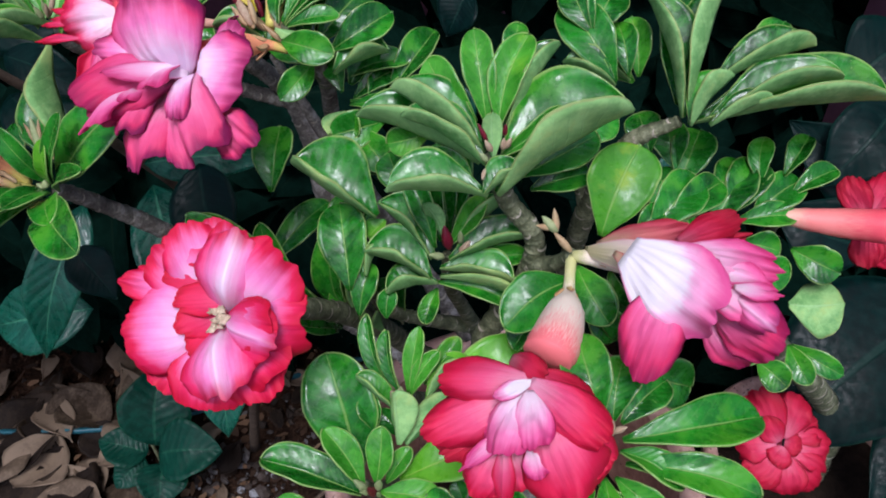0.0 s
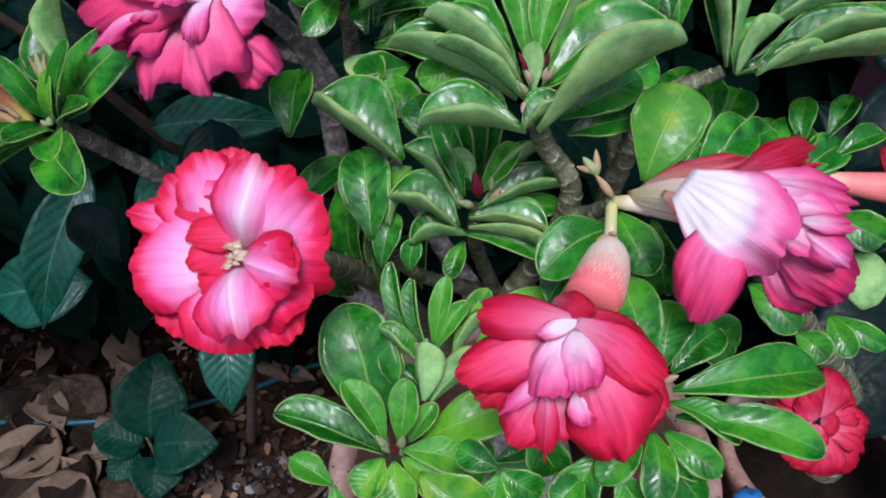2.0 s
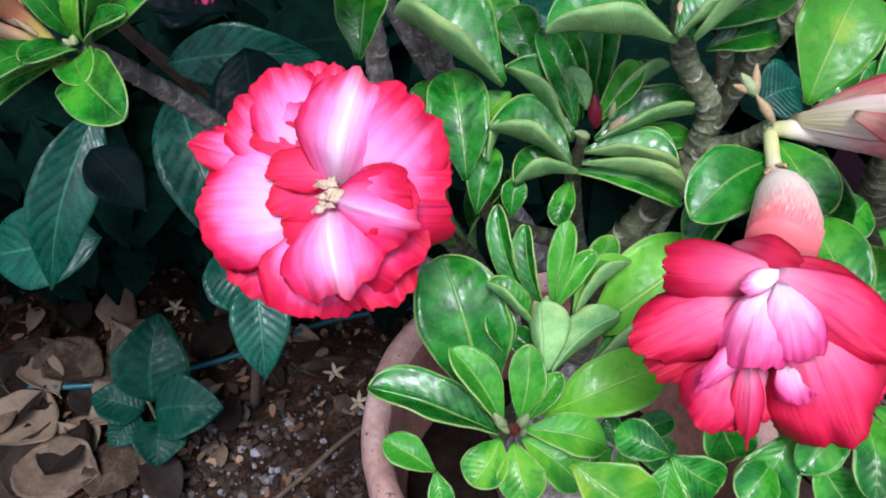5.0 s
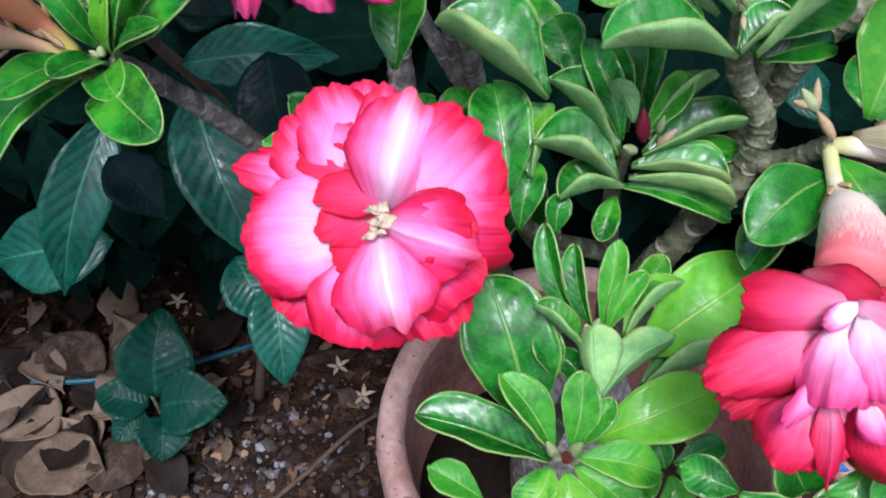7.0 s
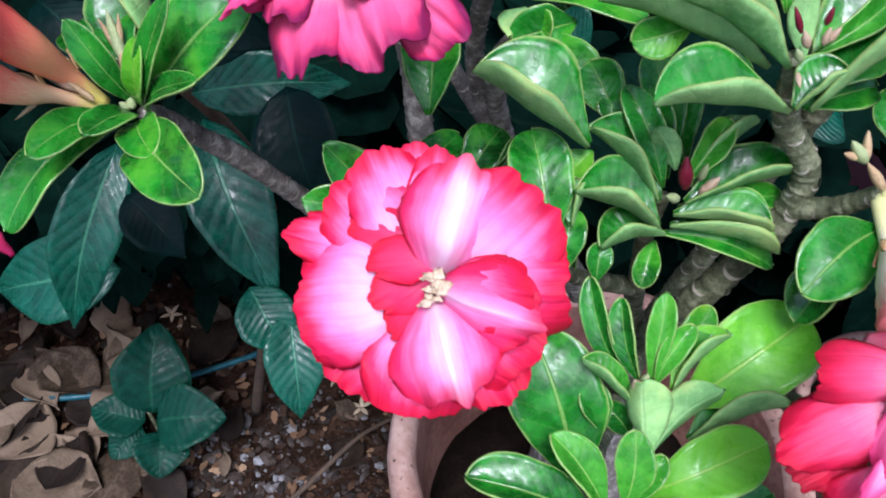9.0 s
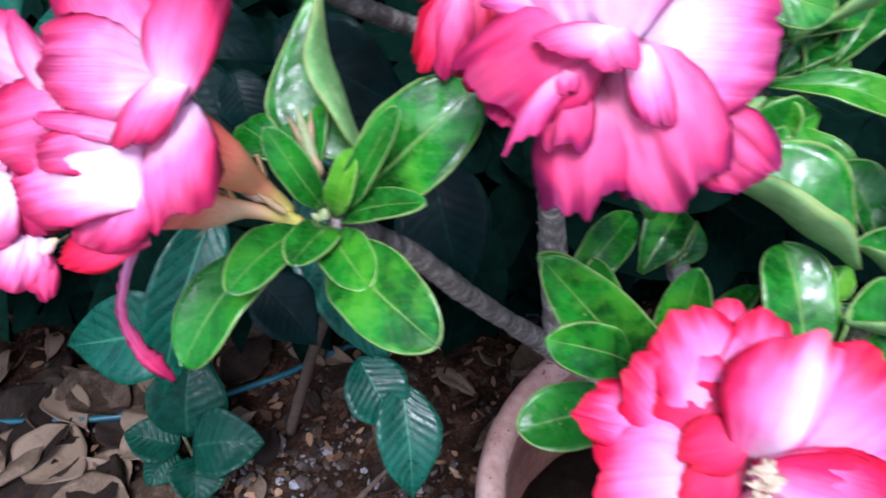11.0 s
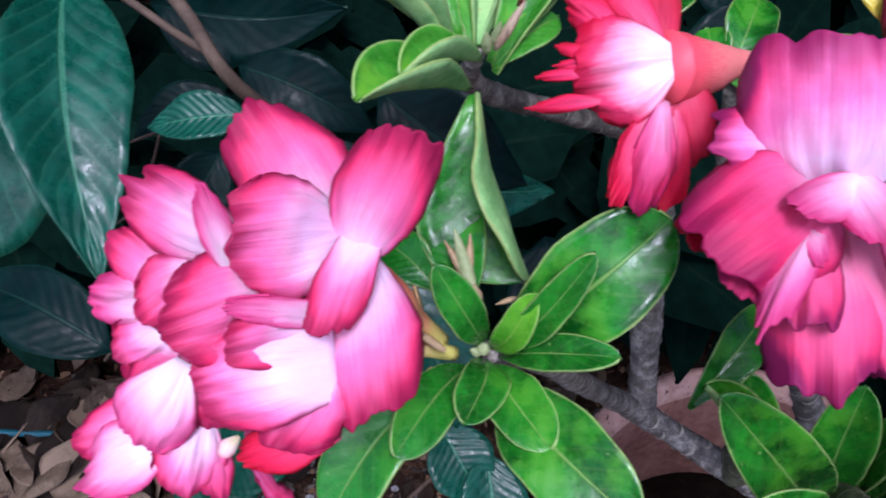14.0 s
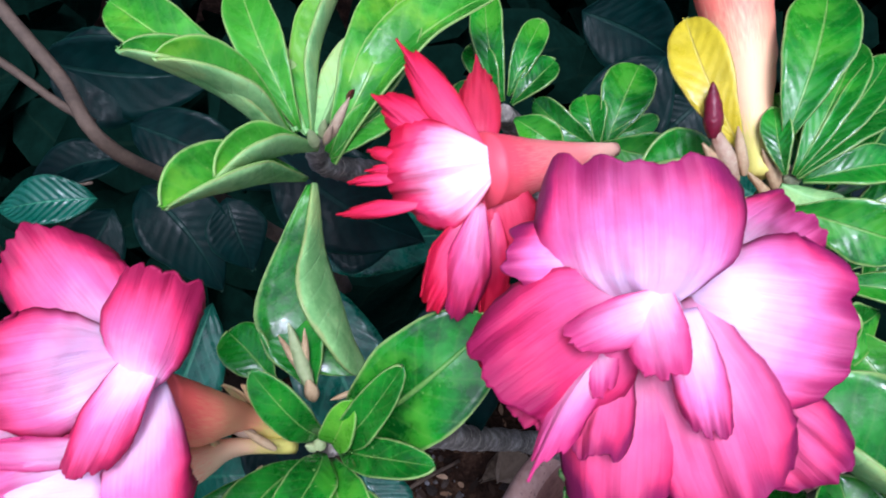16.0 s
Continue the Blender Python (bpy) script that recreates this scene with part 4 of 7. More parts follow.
leaf(BR["RC"], "n", (-0.0194, 0.2026, 1.1312), (-0.0203, 0.2200, 1.1470), (0.57, 0.57, -0.59), 0.0194, 38, 0.06)
leaf(BR["RC"], "n", (-0.0167, 0.2060, 1.1263), (0.0060, 0.2198, 1.1426), (-0.09, 0.82, -0.57), 0.0152, 38, 0.06)
leaf(BR["RC"], "n", (-0.0388, 0.2036, 1.1042), (-0.0546, 0.2413, 1.1460), (0.01, -0.74, 0.67), 0.0341, 14, 0.06)
leaf(BR["RC"], "l", (-0.0011, 0.2246, 1.1223), (0.0424, 0.2432, 1.1493), (-0.27, -0.54, 0.80), 0.0329, 14, 0.08)
leaf(BR["RC"], "n", (-0.0002, 0.2142, 1.1183), (0.0330, 0.2218, 1.1321), (-0.42, 0.56, 0.71), 0.0295, 50, 0.02)
leaf(BR["RC"], "n", (-0.0308, 0.2149, 1.1230), (-0.0356, 0.2281, 1.1348), (0.04, -0.66, 0.75), 0.0118, 25, 0.06)
leaf(BR["RC"], "n", (-0.0197, 0.2165, 1.1168), (-0.0300, 0.2245, 1.1263), (0.02, -0.75, 0.66), 0.0108, 25, 0.06)
leaf(BR["RD"], "n", (-0.0357, 0.1861, 1.1179), (-0.0787, 0.1958, 1.1330), (0.33, -0.01, 0.94), 0.0229, 36, 0.05)
leaf(BR["RD"], "b", (-0.0345, 0.1869, 1.1214), (-0.0515, 0.2040, 1.1417), (0.46, -0.45, 0.77), 0.0154, 32, 0.06)
leaf(BR["RD"], "b", (-0.0290, 0.1871, 1.1246), (-0.0266, 0.2015, 1.1458), (-0.26, -0.79, 0.56), 0.0130, 18, 0.07)
leaf(BR["RD"], "b", (-0.0250, 0.1904, 1.1196), (-0.0148, 0.2004, 1.1318), (-0.32, -0.58, 0.74), 0.0093, 22, 0.06)
leaf(BR["RD"], "b", (-0.0272, 0.1848, 1.1225), (-0.0001, 0.1797, 1.1218), (-0.02, -0.26, 0.97), 0.0153, 20, 0.07)
leaf(BR["RD"], "b", (-0.0351, 0.1835, 1.1183), (-0.0447, 0.1696, 1.1133), (-0.07, -0.29, 0.95), 0.0164, 18, 0.07)
leaf(BR["RD"], "b", (-0.0309, 0.1814, 1.1192), (-0.0264, 0.1643, 1.1120), (-0.19, -0.42, 0.88), 0.0166, 18, 0.07)
leaf(BR["RD"], "b", (-0.0277, 0.1836, 1.1187), (-0.0078, 0.1696, 1.1122), (0.02, -0.40, 0.92), 0.0154, 18, 0.07)
leaf(BR["RD"], "b", (-0.0570, 0.1818, 1.0995), (-0.0747, 0.1891, 1.1081), (0.26, -0.41, 0.88), 0.0126, 22, 0.06)
leaf(BR["RD"], "l", (-0.0194, 0.1958, 1.1140), (0.0220, 0.2058, 1.1302), (-0.26, -0.37, 0.89), 0.0229, 14, 0.08)
leaf(BR["RD"], "n", (0.0117, 0.1941, 1.1002), (0.0304, 0.2006, 1.1042), (-0.07, -0.36, 0.93), 0.0104, 20, 0.07)
leaf(BR["RD"], "n", (0.0127, 0.1926, 1.0989), (0.0316, 0.1893, 1.0967), (0.01, -0.51, 0.86), 0.0131, 18, 0.07)
leaf(BR["RD"], "n", (0.0093, 0.1937, 1.0970), (0.0064, 0.2011, 1.1037), (-0.21, -0.70, 0.68), 0.0092, 20, 0.07)
leaf(BR["RD"], "n", (0.0107, 0.1912, 1.0975), (0.0126, 0.1754, 1.0914), (-0.31, -0.38, 0.87), 0.0138, 18, 0.07)
leaf(BR["RD"], "n", (0.0083, 0.1929, 1.0963), (-0.0043, 0.1857, 1.0919), (-0.13, -0.34, 0.93), 0.0120, 18, 0.07)
leaf(BR["RD"], "n", (-0.0568, 0.1827, 1.0976), (-0.0532, 0.1711, 1.0899), (-0.05, -0.56, 0.82), 0.0096, 20, 0.06)
leaf(BR["RE"], "n", (0.0682, 0.1750, 1.1779), (0.1260, 0.1887, 1.1762), (0.06, -0.13, 0.99), 0.0226, 25, 0.1)
leaf(BR["RE"], "n", (0.0672, 0.1722, 1.1750), (0.0890, 0.1584, 1.1735), (0.07, -0.00, 1.00), 0.0150, 30, 0.1)
leaf(BR["RE"], "n", (0.0693, 0.1688, 1.1714), (0.1166, 0.1544, 1.1744), (-0.14, -0.27, 0.95), 0.0164, 25, 0.1)
leaf(BR["RE"], "n", (0.0654, 0.1653, 1.1677), (0.0827, 0.1501, 1.1652), (-0.31, -0.49, 0.82), 0.0121, 20, 0.1)
leaf(BR["RE"], "n", (0.0613, 0.1653, 1.1677), (0.0604, 0.1406, 1.1607), (-0.24, -0.25, 0.94), 0.0131, 20, 0.1)
leaf(BR["RE"], "n", (0.0573, 0.1652, 1.1676), (0.0417, 0.1476, 1.1630), (0.03, -0.28, 0.96), 0.0132, 20, 0.1)
leaf(BR["RE"], "n", (0.0594, 0.1639, 1.1662), (0.0788, 0.1457, 1.1520), (-0.10, -0.68, 0.73), 0.0134, 20, 0.1)
leaf(BR["RE"], "n", (0.0375, 0.1541, 1.1557), (0.0269, 0.1442, 1.1534), (0.08, -0.31, 0.95), 0.0133, 20, 0.1)
leaf(BR["RE"], "n", (0.0596, 0.1786, 1.1817), (0.0519, 0.2104, 1.1985), (-0.19, -0.50, 0.85), 0.0201, 18, 0.1)
leaf(BR["RE"], "n", (0.0645, 0.1801, 1.1832), (0.0704, 0.2017, 1.1947), (-0.16, -0.43, 0.89), 0.0185, 20, 0.1)
leaf(BR["RE"], "n", (0.0677, 0.1794, 1.1824), (0.0868, 0.1954, 1.1886), (0.02, -0.38, 0.93), 0.0151, 20, 0.1)
leaf(BR["RE"], "n", (0.0434, 0.1599, 1.1629), (0.0330, 0.1443, 1.1438), (-0.39, -0.60, 0.70), 0.0180, 18, 0.1)
leaf(BR["RE"], "n", (0.0487, 0.1549, 1.1581), (0.0618, 0.1436, 1.1444), (-0.09, -0.81, 0.58), 0.0168, 18, 0.1)
leaf(BR["RE"], "n", (0.0590, 0.1587, 1.1620), (0.0799, 0.1548, 1.1586), (0.09, -0.33, 0.94), 0.0113, 25, 0.1)
leaf(BR["RE"], "n", (0.0085, 0.1550, 1.1575), (0.0231, 0.1494, 1.1499), (0.11, -0.68, 0.72), 0.0140, 20, 0.1)
leaf(BR["RE"], "n", (0.0080, 0.1553, 1.1577), (-0.0064, 0.1622, 1.1596), (-0.15, -0.54, 0.83), 0.0117, 20, 0.1)
leaf(BR["RE"], "n", (0.0080, 0.1540, 1.1565), (0.0053, 0.1431, 1.1433), (-0.27, -0.71, 0.65), 0.0140, 20, 0.1)
leaf(BR["RE"], "y", (-0.0197, 0.1539, 1.1558), (0.0037, 0.1426, 1.1452), (0.07, -0.61, 0.79), 0.0214, 18, 0.1)
leaf(BR["RE"], "n", (0.0189, 0.1665, 1.1689), (0.0297, 0.1572, 1.1519), (-0.01, -0.88, 0.47), 0.0157, 20, 0.1)
leaf(BR["RN4"], "y", (0.0706, 0.2699, 1.1946), (0.0876, 0.2964, 1.2254), (-0.08, -0.73, 0.68), 0.0311, 12, 0.06)
leaf(BR["RN4"], "n", (0.0586, 0.2542, 1.1830), (0.0266, 0.2318, 1.1782), (0.06, -0.30, 0.95), 0.0242, 18, 0.1)
leaf(BR["RN4"], "n", (0.0541, 0.2498, 1.1785), (0.0306, 0.2354, 1.1589), (-0.58, -0.15, 0.80), 0.0197, 30, 0.1)
leaf(BR["RN4"], "n", (0.0591, 0.2586, 1.1875), (0.0709, 0.2320, 1.1794), (-0.32, -0.40, 0.86), 0.0192, 20, 0.1)
leaf(BR["RN4"], "n", (0.0741, 0.2568, 1.1857), (0.0818, 0.2391, 1.1583), (-0.14, -0.85, 0.51), 0.0170, 20, 0.1)
leaf(BR["RN4"], "n", (0.0866, 0.2254, 1.1535), (0.1119, 0.2239, 1.1450), (0.20, -0.68, 0.71), 0.0232, 18, 0.1)
leaf(BR["RN4"], "n", (0.0916, 0.2691, 1.1983), (0.1157, 0.2909, 1.2113), (0.01, -0.52, 0.86), 0.0221, 20, 0.1)
leaf(BR["RN4"], "n", (0.0854, 0.2691, 1.1983), (0.0971, 0.2781, 1.2053), (-0.04, -0.58, 0.81), 0.0112, 20, 0.1)
leaf(BR["RN4"], "n", (0.0991, 0.2708, 1.2000), (0.1274, 0.2923, 1.2082), (0.12, -0.49, 0.86), 0.0171, 20, 0.1)
leaf(BR["RN4"], "n", (0.0616, 0.2498, 1.1785), (0.0814, 0.2427, 1.1560), (0.16, -0.89, 0.43), 0.0171, 20, 0.1)
leaf(BR["RG"], "n", (0.1214, 0.3482, 1.2032), (0.1058, 0.3871, 1.2521), (0.72, -0.41, 0.56), 0.0329, 50, 0.02)
leaf(BR["RG"], "n", (0.1248, 0.3513, 1.2036), (0.1399, 0.3948, 1.2577), (-0.97, 0.05, 0.23), 0.0331, 50, 0.02)
leaf(BR["RG"], "n", (0.1236, 0.3405, 1.2039), (0.1416, 0.3536, 1.2264), (-0.82, 0.29, 0.49), 0.0294, 50, 0.02)
leaf(BR["RG"], "n", (0.1339, 0.3423, 1.2030), (0.1623, 0.3475, 1.2175), (-0.48, 0.40, 0.79), 0.0194, 50, 0.02)
leaf(BR["RG"], "n", (0.1216, 0.3611, 1.2022), (0.1251, 0.4046, 1.2475), (-0.11, -0.71, 0.69), 0.0200, 20, 0.06)
leaf(BR["RG"], "n", (0.1360, 0.3493, 1.2017), (0.1995, 0.3591, 1.2243), (-0.35, 0.19, 0.92), 0.0354, 50, 0.02)
leaf(BR["RG"], "n", (0.1296, 0.3531, 1.1969), (0.2256, 0.3574, 1.2143), (-0.18, 0.09, 0.98), 0.0519, 50, 0.02)
leaf(BR["RG"], "n", (0.1393, 0.3673, 1.2118), (0.1896, 0.3790, 1.2304), (-0.39, 0.25, 0.89), 0.0337, 50, 0.02)
leaf(BR["RG"], "n", (0.1233, 0.3561, 1.2086), (0.1240, 0.3717, 1.2277), (-0.30, -0.73, 0.61), 0.0078, 25, 0.06)
leaf(BR["RG"], "b", (0.1012, 0.3779, 1.2050), (0.0758, 0.3990, 1.2236), (-0.29, -0.80, 0.52), 0.0205, 20, 0.07)
leaf(BR["RG"], "b", (0.1035, 0.3782, 1.2081), (0.0994, 0.4003, 1.2311), (-0.28, -0.72, 0.64), 0.0174, 20, 0.07)
leaf(BR["RG"], "n", (0.0987, 0.3754, 1.2080), (0.0668, 0.3828, 1.2153), (0.22, -0.02, 0.98), 0.0246, 50, 0.02)
leaf(BR["RG"], "n", (0.1579, 0.3785, 1.2121), (0.1793, 0.3965, 1.2312), (-0.36, -0.44, 0.82), 0.0202, 30, 0.06)
leaf(BR["RH"], "n", (0.1329, 0.3611, 1.1471), (0.1476, 0.3889, 1.1668), (-0.15, -0.52, 0.84), 0.0260, 20, 0.1)
leaf(BR["RH"], "n", (0.1313, 0.3678, 1.1540), (0.1279, 0.3912, 1.1703), (-0.30, -0.57, 0.76), 0.0223, 20, 0.1)
leaf(BR["RH"], "n", (0.1520, 0.3455, 1.1311), (0.1712, 0.3780, 1.1541), (-0.18, -0.50, 0.85), 0.0271, 20, 0.1)
leaf(BR["RH"], "n", (0.1616, 0.3500, 1.1357), (0.1813, 0.3760, 1.1544), (-0.16, -0.50, 0.85), 0.0259, 20, 0.1)
leaf(BR["RH"], "n", (0.1792, 0.3623, 1.1483), (0.1835, 0.3848, 1.1639), (-0.32, -0.50, 0.81), 0.0151, 20, 0.1)
leaf(BR["RH"], "n", (0.1929, 0.3652, 1.1512), (0.2088, 0.3850, 1.1657), (-0.44, -0.27, 0.86), 0.0158, 30, 0.1)
leaf(BR["RH"], "n", (0.1968, 0.3578, 1.1437), (0.2233, 0.3688, 1.1540), (-0.22, -0.33, 0.92), 0.0158, 30, 0.1)
leaf(BR["RH"], "n", (0.1648, 0.3473, 1.1329), (0.1989, 0.3470, 1.1384), (-0.15, -0.43, 0.89), 0.0171, 25, 0.1)
leaf(BR["RH"], "n", (0.1744, 0.3478, 1.1334), (0.2042, 0.3658, 1.1483), (-0.07, -0.56, 0.82), 0.0223, 20, 0.1)
leaf(BR["RH"], "n", (0.1968, 0.3366, 1.1220), (0.2199, 0.3198, 1.1187), (-0.39, -0.66, 0.64), 0.0219, 20, 0.1)
leaf(BR["RH"], "n", (0.1680, 0.3388, 1.1243), (0.1883, 0.3318, 1.1244), (-0.25, -0.71, 0.66), 0.0185, 20, 0.1)
leaf(BR["RH"], "n", (0.1952, 0.3143, 1.0991), (0.2239, 0.3112, 1.1026), (0.15, 0.36, -0.92), 0.0349, 15, 0.1)
leaf(BR["RH"], "n", (0.1968, 0.2987, 1.0831), (0.2207, 0.2795, 1.0796), (-0.37, -0.59, 0.71), 0.0134, 20, 0.1)
leaf(BR["RH"], "n", (0.1952, 0.2987, 1.0831), (0.2019, 0.2761, 1.0766), (-0.46, -0.37, 0.81), 0.0148, 20, 0.1)
leaf(BR["RH"], "n", (0.1776, 0.2920, 1.0763), (0.1908, 0.2769, 1.0728), (-0.40, -0.52, 0.75), 0.0184, 20, 0.1)
leaf(BR["RH"], "n", (0.1425, 0.3433, 1.1288), (0.1217, 0.3726, 1.1502), (-0.30, -0.69, 0.66), 0.0252, 20, 0.1)
leaf(BR["RH"], "n", (0.1648, 0.3277, 1.1128), (0.1948, 0.3243, 1.1163), (-0.16, -0.69, 0.71), 0.0213, 20, 0.1)
leaf(BR["RH"], "n", (0.1169, 0.3745, 1.1608), (0.1115, 0.3937, 1.1743), (-0.30, -0.60, 0.74), 0.0216, 20, 0.1)
leaf(BR["RH"], "n", (0.1457, 0.3188, 1.1037), (0.1244, 0.3046, 1.1005), (0.15, -0.43, 0.89), 0.0248, 20, 0.1)
leaf(BR["RH"], "n", (0.1520, 0.3098, 1.0945), (0.1722, 0.2831, 1.0877), (-0.41, -0.50, 0.76), 0.0211, 20, 0.1)
leaf(BR["RT"], "n", (0.0873, 0.3596, 1.2171), (0.0627, 0.3938, 1.2424), (-0.16, -0.66, 0.74), 0.0265, 18, 0.1)
leaf(BR["RT"], "n", (0.0936, 0.3616, 1.2192), (0.0891, 0.3859, 1.2363), (-0.28, -0.59, 0.76), 0.0155, 20, 0.1)
leaf(BR["RT"], "n", (0.0873, 0.3586, 1.2161), (0.0617, 0.3677, 1.2252), (0.31, -0.07, 0.95), 0.0257, 52, 0.03)
leaf(BR["RT"], "n", (0.0574, 0.3506, 1.2079), (0.0733, 0.3595, 1.2155), (0.08, -0.72, 0.69), 0.0176, 20, 0.1)
leaf(BR["RT"], "n", (0.0502, 0.3506, 1.2079), (0.0621, 0.3651, 1.2186), (0.07, -0.63, 0.77), 0.0144, 20, 0.1)
leaf(BR["RT"], "n", (0.0759, 0.3765, 1.2345), (0.0882, 0.3964, 1.2489), (0.03, -0.60, 0.80), 0.0225, 20, 0.1)
leaf(BR["RT"], "n", (0.0759, 0.3765, 1.2345), (0.0652, 0.3990, 1.2506), (-0.30, -0.65, 0.70), 0.0193, 20, 0.1)
leaf(BR["RT"], "n", (0.0502, 0.3506, 1.2079), (0.0782, 0.3498, 1.2119), (-0.10, -0.82, 0.57), 0.0223, 20, 0.1)
leaf(BR["RT"], "n", (0.0617, 0.3387, 1.1957), (0.0875, 0.3491, 1.2056), (0.04, -0.73, 0.68), 0.0224, 20, 0.1)
leaf(BR["RF"], "n", (-0.0548, 0.3573, 1.2363), (-0.0254, 0.3726, 1.2497), (-0.01, -0.65, 0.76), 0.0204, 25, 0.1)
leaf(BR["RF"], "n", (-0.0534, 0.3496, 1.2284), (-0.0272, 0.3583, 1.2373), (-0.31, -0.04, 0.95), 0.0310, 52, 0.03)
leaf(BR["RF"], "n", (-0.0672, 0.3602, 1.2392), (-0.0736, 0.3833, 1.2555), (0.07, -0.56, 0.82), 0.0186, 20, 0.1)
leaf(BR["RF"], "n", (-0.0617, 0.3602, 1.2392), (-0.0373, 0.3833, 1.2570), (0.27, -0.75, 0.60), 0.0217, 20, 0.1)
leaf(BR["RF"], "n", (-0.0630, 0.3535, 1.2323), (-0.0768, 0.3327, 1.2251), (0.44, -0.54, 0.72), 0.0146, 20, 0.1)
leaf(BR["RF"], "n", (-0.0617, 0.3631, 1.2422), (-0.0540, 0.3849, 1.2577), (0.56, -0.60, 0.57), 0.0171, 30, 0.1)
leaf(BR["RF"], "n", (-0.0864, 0.3612, 1.2402), (-0.1109, 0.3660, 1.2467), (0.26, 0.05, 0.96), 0.0227, 52, 0.03)
leaf(BR["RM"], "n", (-0.0275, 0.3641, 1.2074), (-0.0047, 0.3927, 1.2286), (-0.16, -0.50, 0.85), 0.0205, 35, 0.1)
leaf(BR["RM"], "n", (-0.0362, 0.3569, 1.2001), (-0.0277, 0.3745, 1.2126), (0.19, -0.63, 0.75), 0.0197, 20, 0.1)
leaf(BR["RM"], "n", (-0.0304, 0.3539, 1.1970), (-0.0572, 0.3432, 1.1958), (0.27, -0.75, 0.60), 0.0207, 20, 0.1)
leaf(BR["RM"], "n", (-0.0479, 0.3671, 1.2105), (-0.0366, 0.3899, 1.2269), (0.23, -0.64, 0.73), 0.0231, 20, 0.1)
leaf(BR["RM"], "n", (-0.0421, 0.3508, 1.1938), (-0.0268, 0.3280, 1.1861), (-0.23, -0.45, 0.87), 0.0193, 20, 0.1)
leaf(BR["RM"], "n", (-0.0482, 0.3602, 1.2033), (-0.0058, 0.3435, 1.2052), (-0.23, -0.48, 0.85), 0.0138, 25, 0.1)
leaf(BR["RM"], "n", (-0.0461, 0.3623, 1.2054), (-0.0229, 0.3744, 1.2162), (-0.10, -0.55, 0.83), 0.0137, 20, 0.1)
leaf(BR["RM"], "n", (-0.0483, 0.3572, 1.2005), (-0.0437, 0.3428, 1.1964), (-0.65, -0.39, 0.66), 0.0157, 25, 0.1)
leaf(BR["RM"], "n", (-0.0503, 0.3573, 1.2005), (-0.0586, 0.3437, 1.1960), (-0.67, 0.57, -0.48), 0.0135, 30, 0.1)
leaf(BR["RM"], "n", (-0.0482, 0.3617, 1.2046), (-0.0129, 0.3652, 1.2019), (0.12, -0.82, 0.56), 0.0078, 20, 0.1)
leaf(BR["RM"], "n", (-0.0521, 0.3649, 1.2073), (-0.0589, 0.3819, 1.2175), (-0.41, -0.59, 0.70), 0.0137, 20, 0.1)
leaf(BR["RM"], "n", (-0.0499, 0.3708, 1.2128), (-0.0180, 0.3751, 1.2214), (-0.19, -0.40, 0.90), 0.0159, 30, 0.1)
leaf(BR["RL"], "n", (-0.1966, 0.3209, 1.1822), (-0.2108, 0.3179, 1.2182), (0.46, -0.88, 0.11), 0.0112, 20, 0.1)
leaf(BR["RL"], "l", (-0.1950, 0.3203, 1.1817), (-0.1880, 0.3106, 1.2160), (-0.56, -0.82, -0.12), 0.0092, 20, 0.1)
leaf(BR["RL"], "n", (-0.1942, 0.3208, 1.1822), (-0.1762, 0.3103, 1.2311), (-0.64, -0.77, 0.07), 0.0099, 20, 0.1)
leaf(BR["RL"], "n", (-0.1926, 0.3214, 1.1828), (-0.1529, 0.3276, 1.2266), (-0.45, -0.73, 0.52), 0.0291, 14, 0.12)
leaf(BR["RL"], "n", (-0.1926, 0.3184, 1.1802), (-0.1686, 0.2983, 1.2102), (-0.82, -0.16, 0.55), 0.0101, 20, 0.1)
leaf(BR["RL"], "n", (-0.1942, 0.3167, 1.1785), (-0.1834, 0.2849, 1.1908), (-0.43, 0.19, 0.88), 0.0162, 15, 0.1)
leaf(BR["RL"], "n", (-0.1966, 0.3180, 1.1795), (-0.2037, 0.2895, 1.1962), (0.33, 0.42, 0.85), 0.0135, 15, 0.1)
leaf(BR["RL"], "n", (-0.2006, 0.3163, 1.1778), (-0.2202, 0.2817, 1.1935), (0.51, 0.10, 0.85), 0.0149, 15, 0.1)
leaf(BR["RL"], "n", (-0.1997, 0.3312, 1.1911), (-0.2085, 0.3573, 1.2024), (-0.09, -0.42, 0.90), 0.0204, 18, 0.1)
leaf(BR["RL"], "n", (-0.2101, 0.3327, 1.1918), (-0.2252, 0.3478, 1.1961), (-0.19, -0.44, 0.88), 0.0149, 20, 0.1)
leaf(BR["RL"], "n", (-0.2030, 0.3158, 1.1773), (-0.2404, 0.2796, 1.1601), (-0.14, -0.31, 0.94), 0.0216, 15, 0.12)
leaf(BR["RL"], "n", (-0.1933, 0.3136, 1.1759), (-0.1659, 0.2646, 1.1912), (-0.59, -0.08, 0.81), 0.0247, 14, 0.12)
leaf(BR["RI"], "n", (-0.1995, 0.3744, 1.2298), (-0.1868, 0.3336, 1.1938), (-0.79, -0.52, 0.31), 0.0453, 52, 0.03)
leaf(BR["RI"], "b", (-0.2051, 0.3811, 1.2354), (-0.2410, 0.3774, 1.2744), (0.72, 0.14, 0.68), 0.0174, 58.5, 0.03)
leaf(BR["RI"], "b", (-0.2051, 0.3835, 1.2375), (-0.2325, 0.3756, 1.2733), (0.74, 0.26, 0.62), 0.0208, 54, 0.02)
leaf(BR["RI"], "b", (-0.2114, 0.3908, 1.2435), (-0.2587, 0.4183, 1.2614), (0.10, -0.41, 0.91), 0.0188, 20, 0.1)
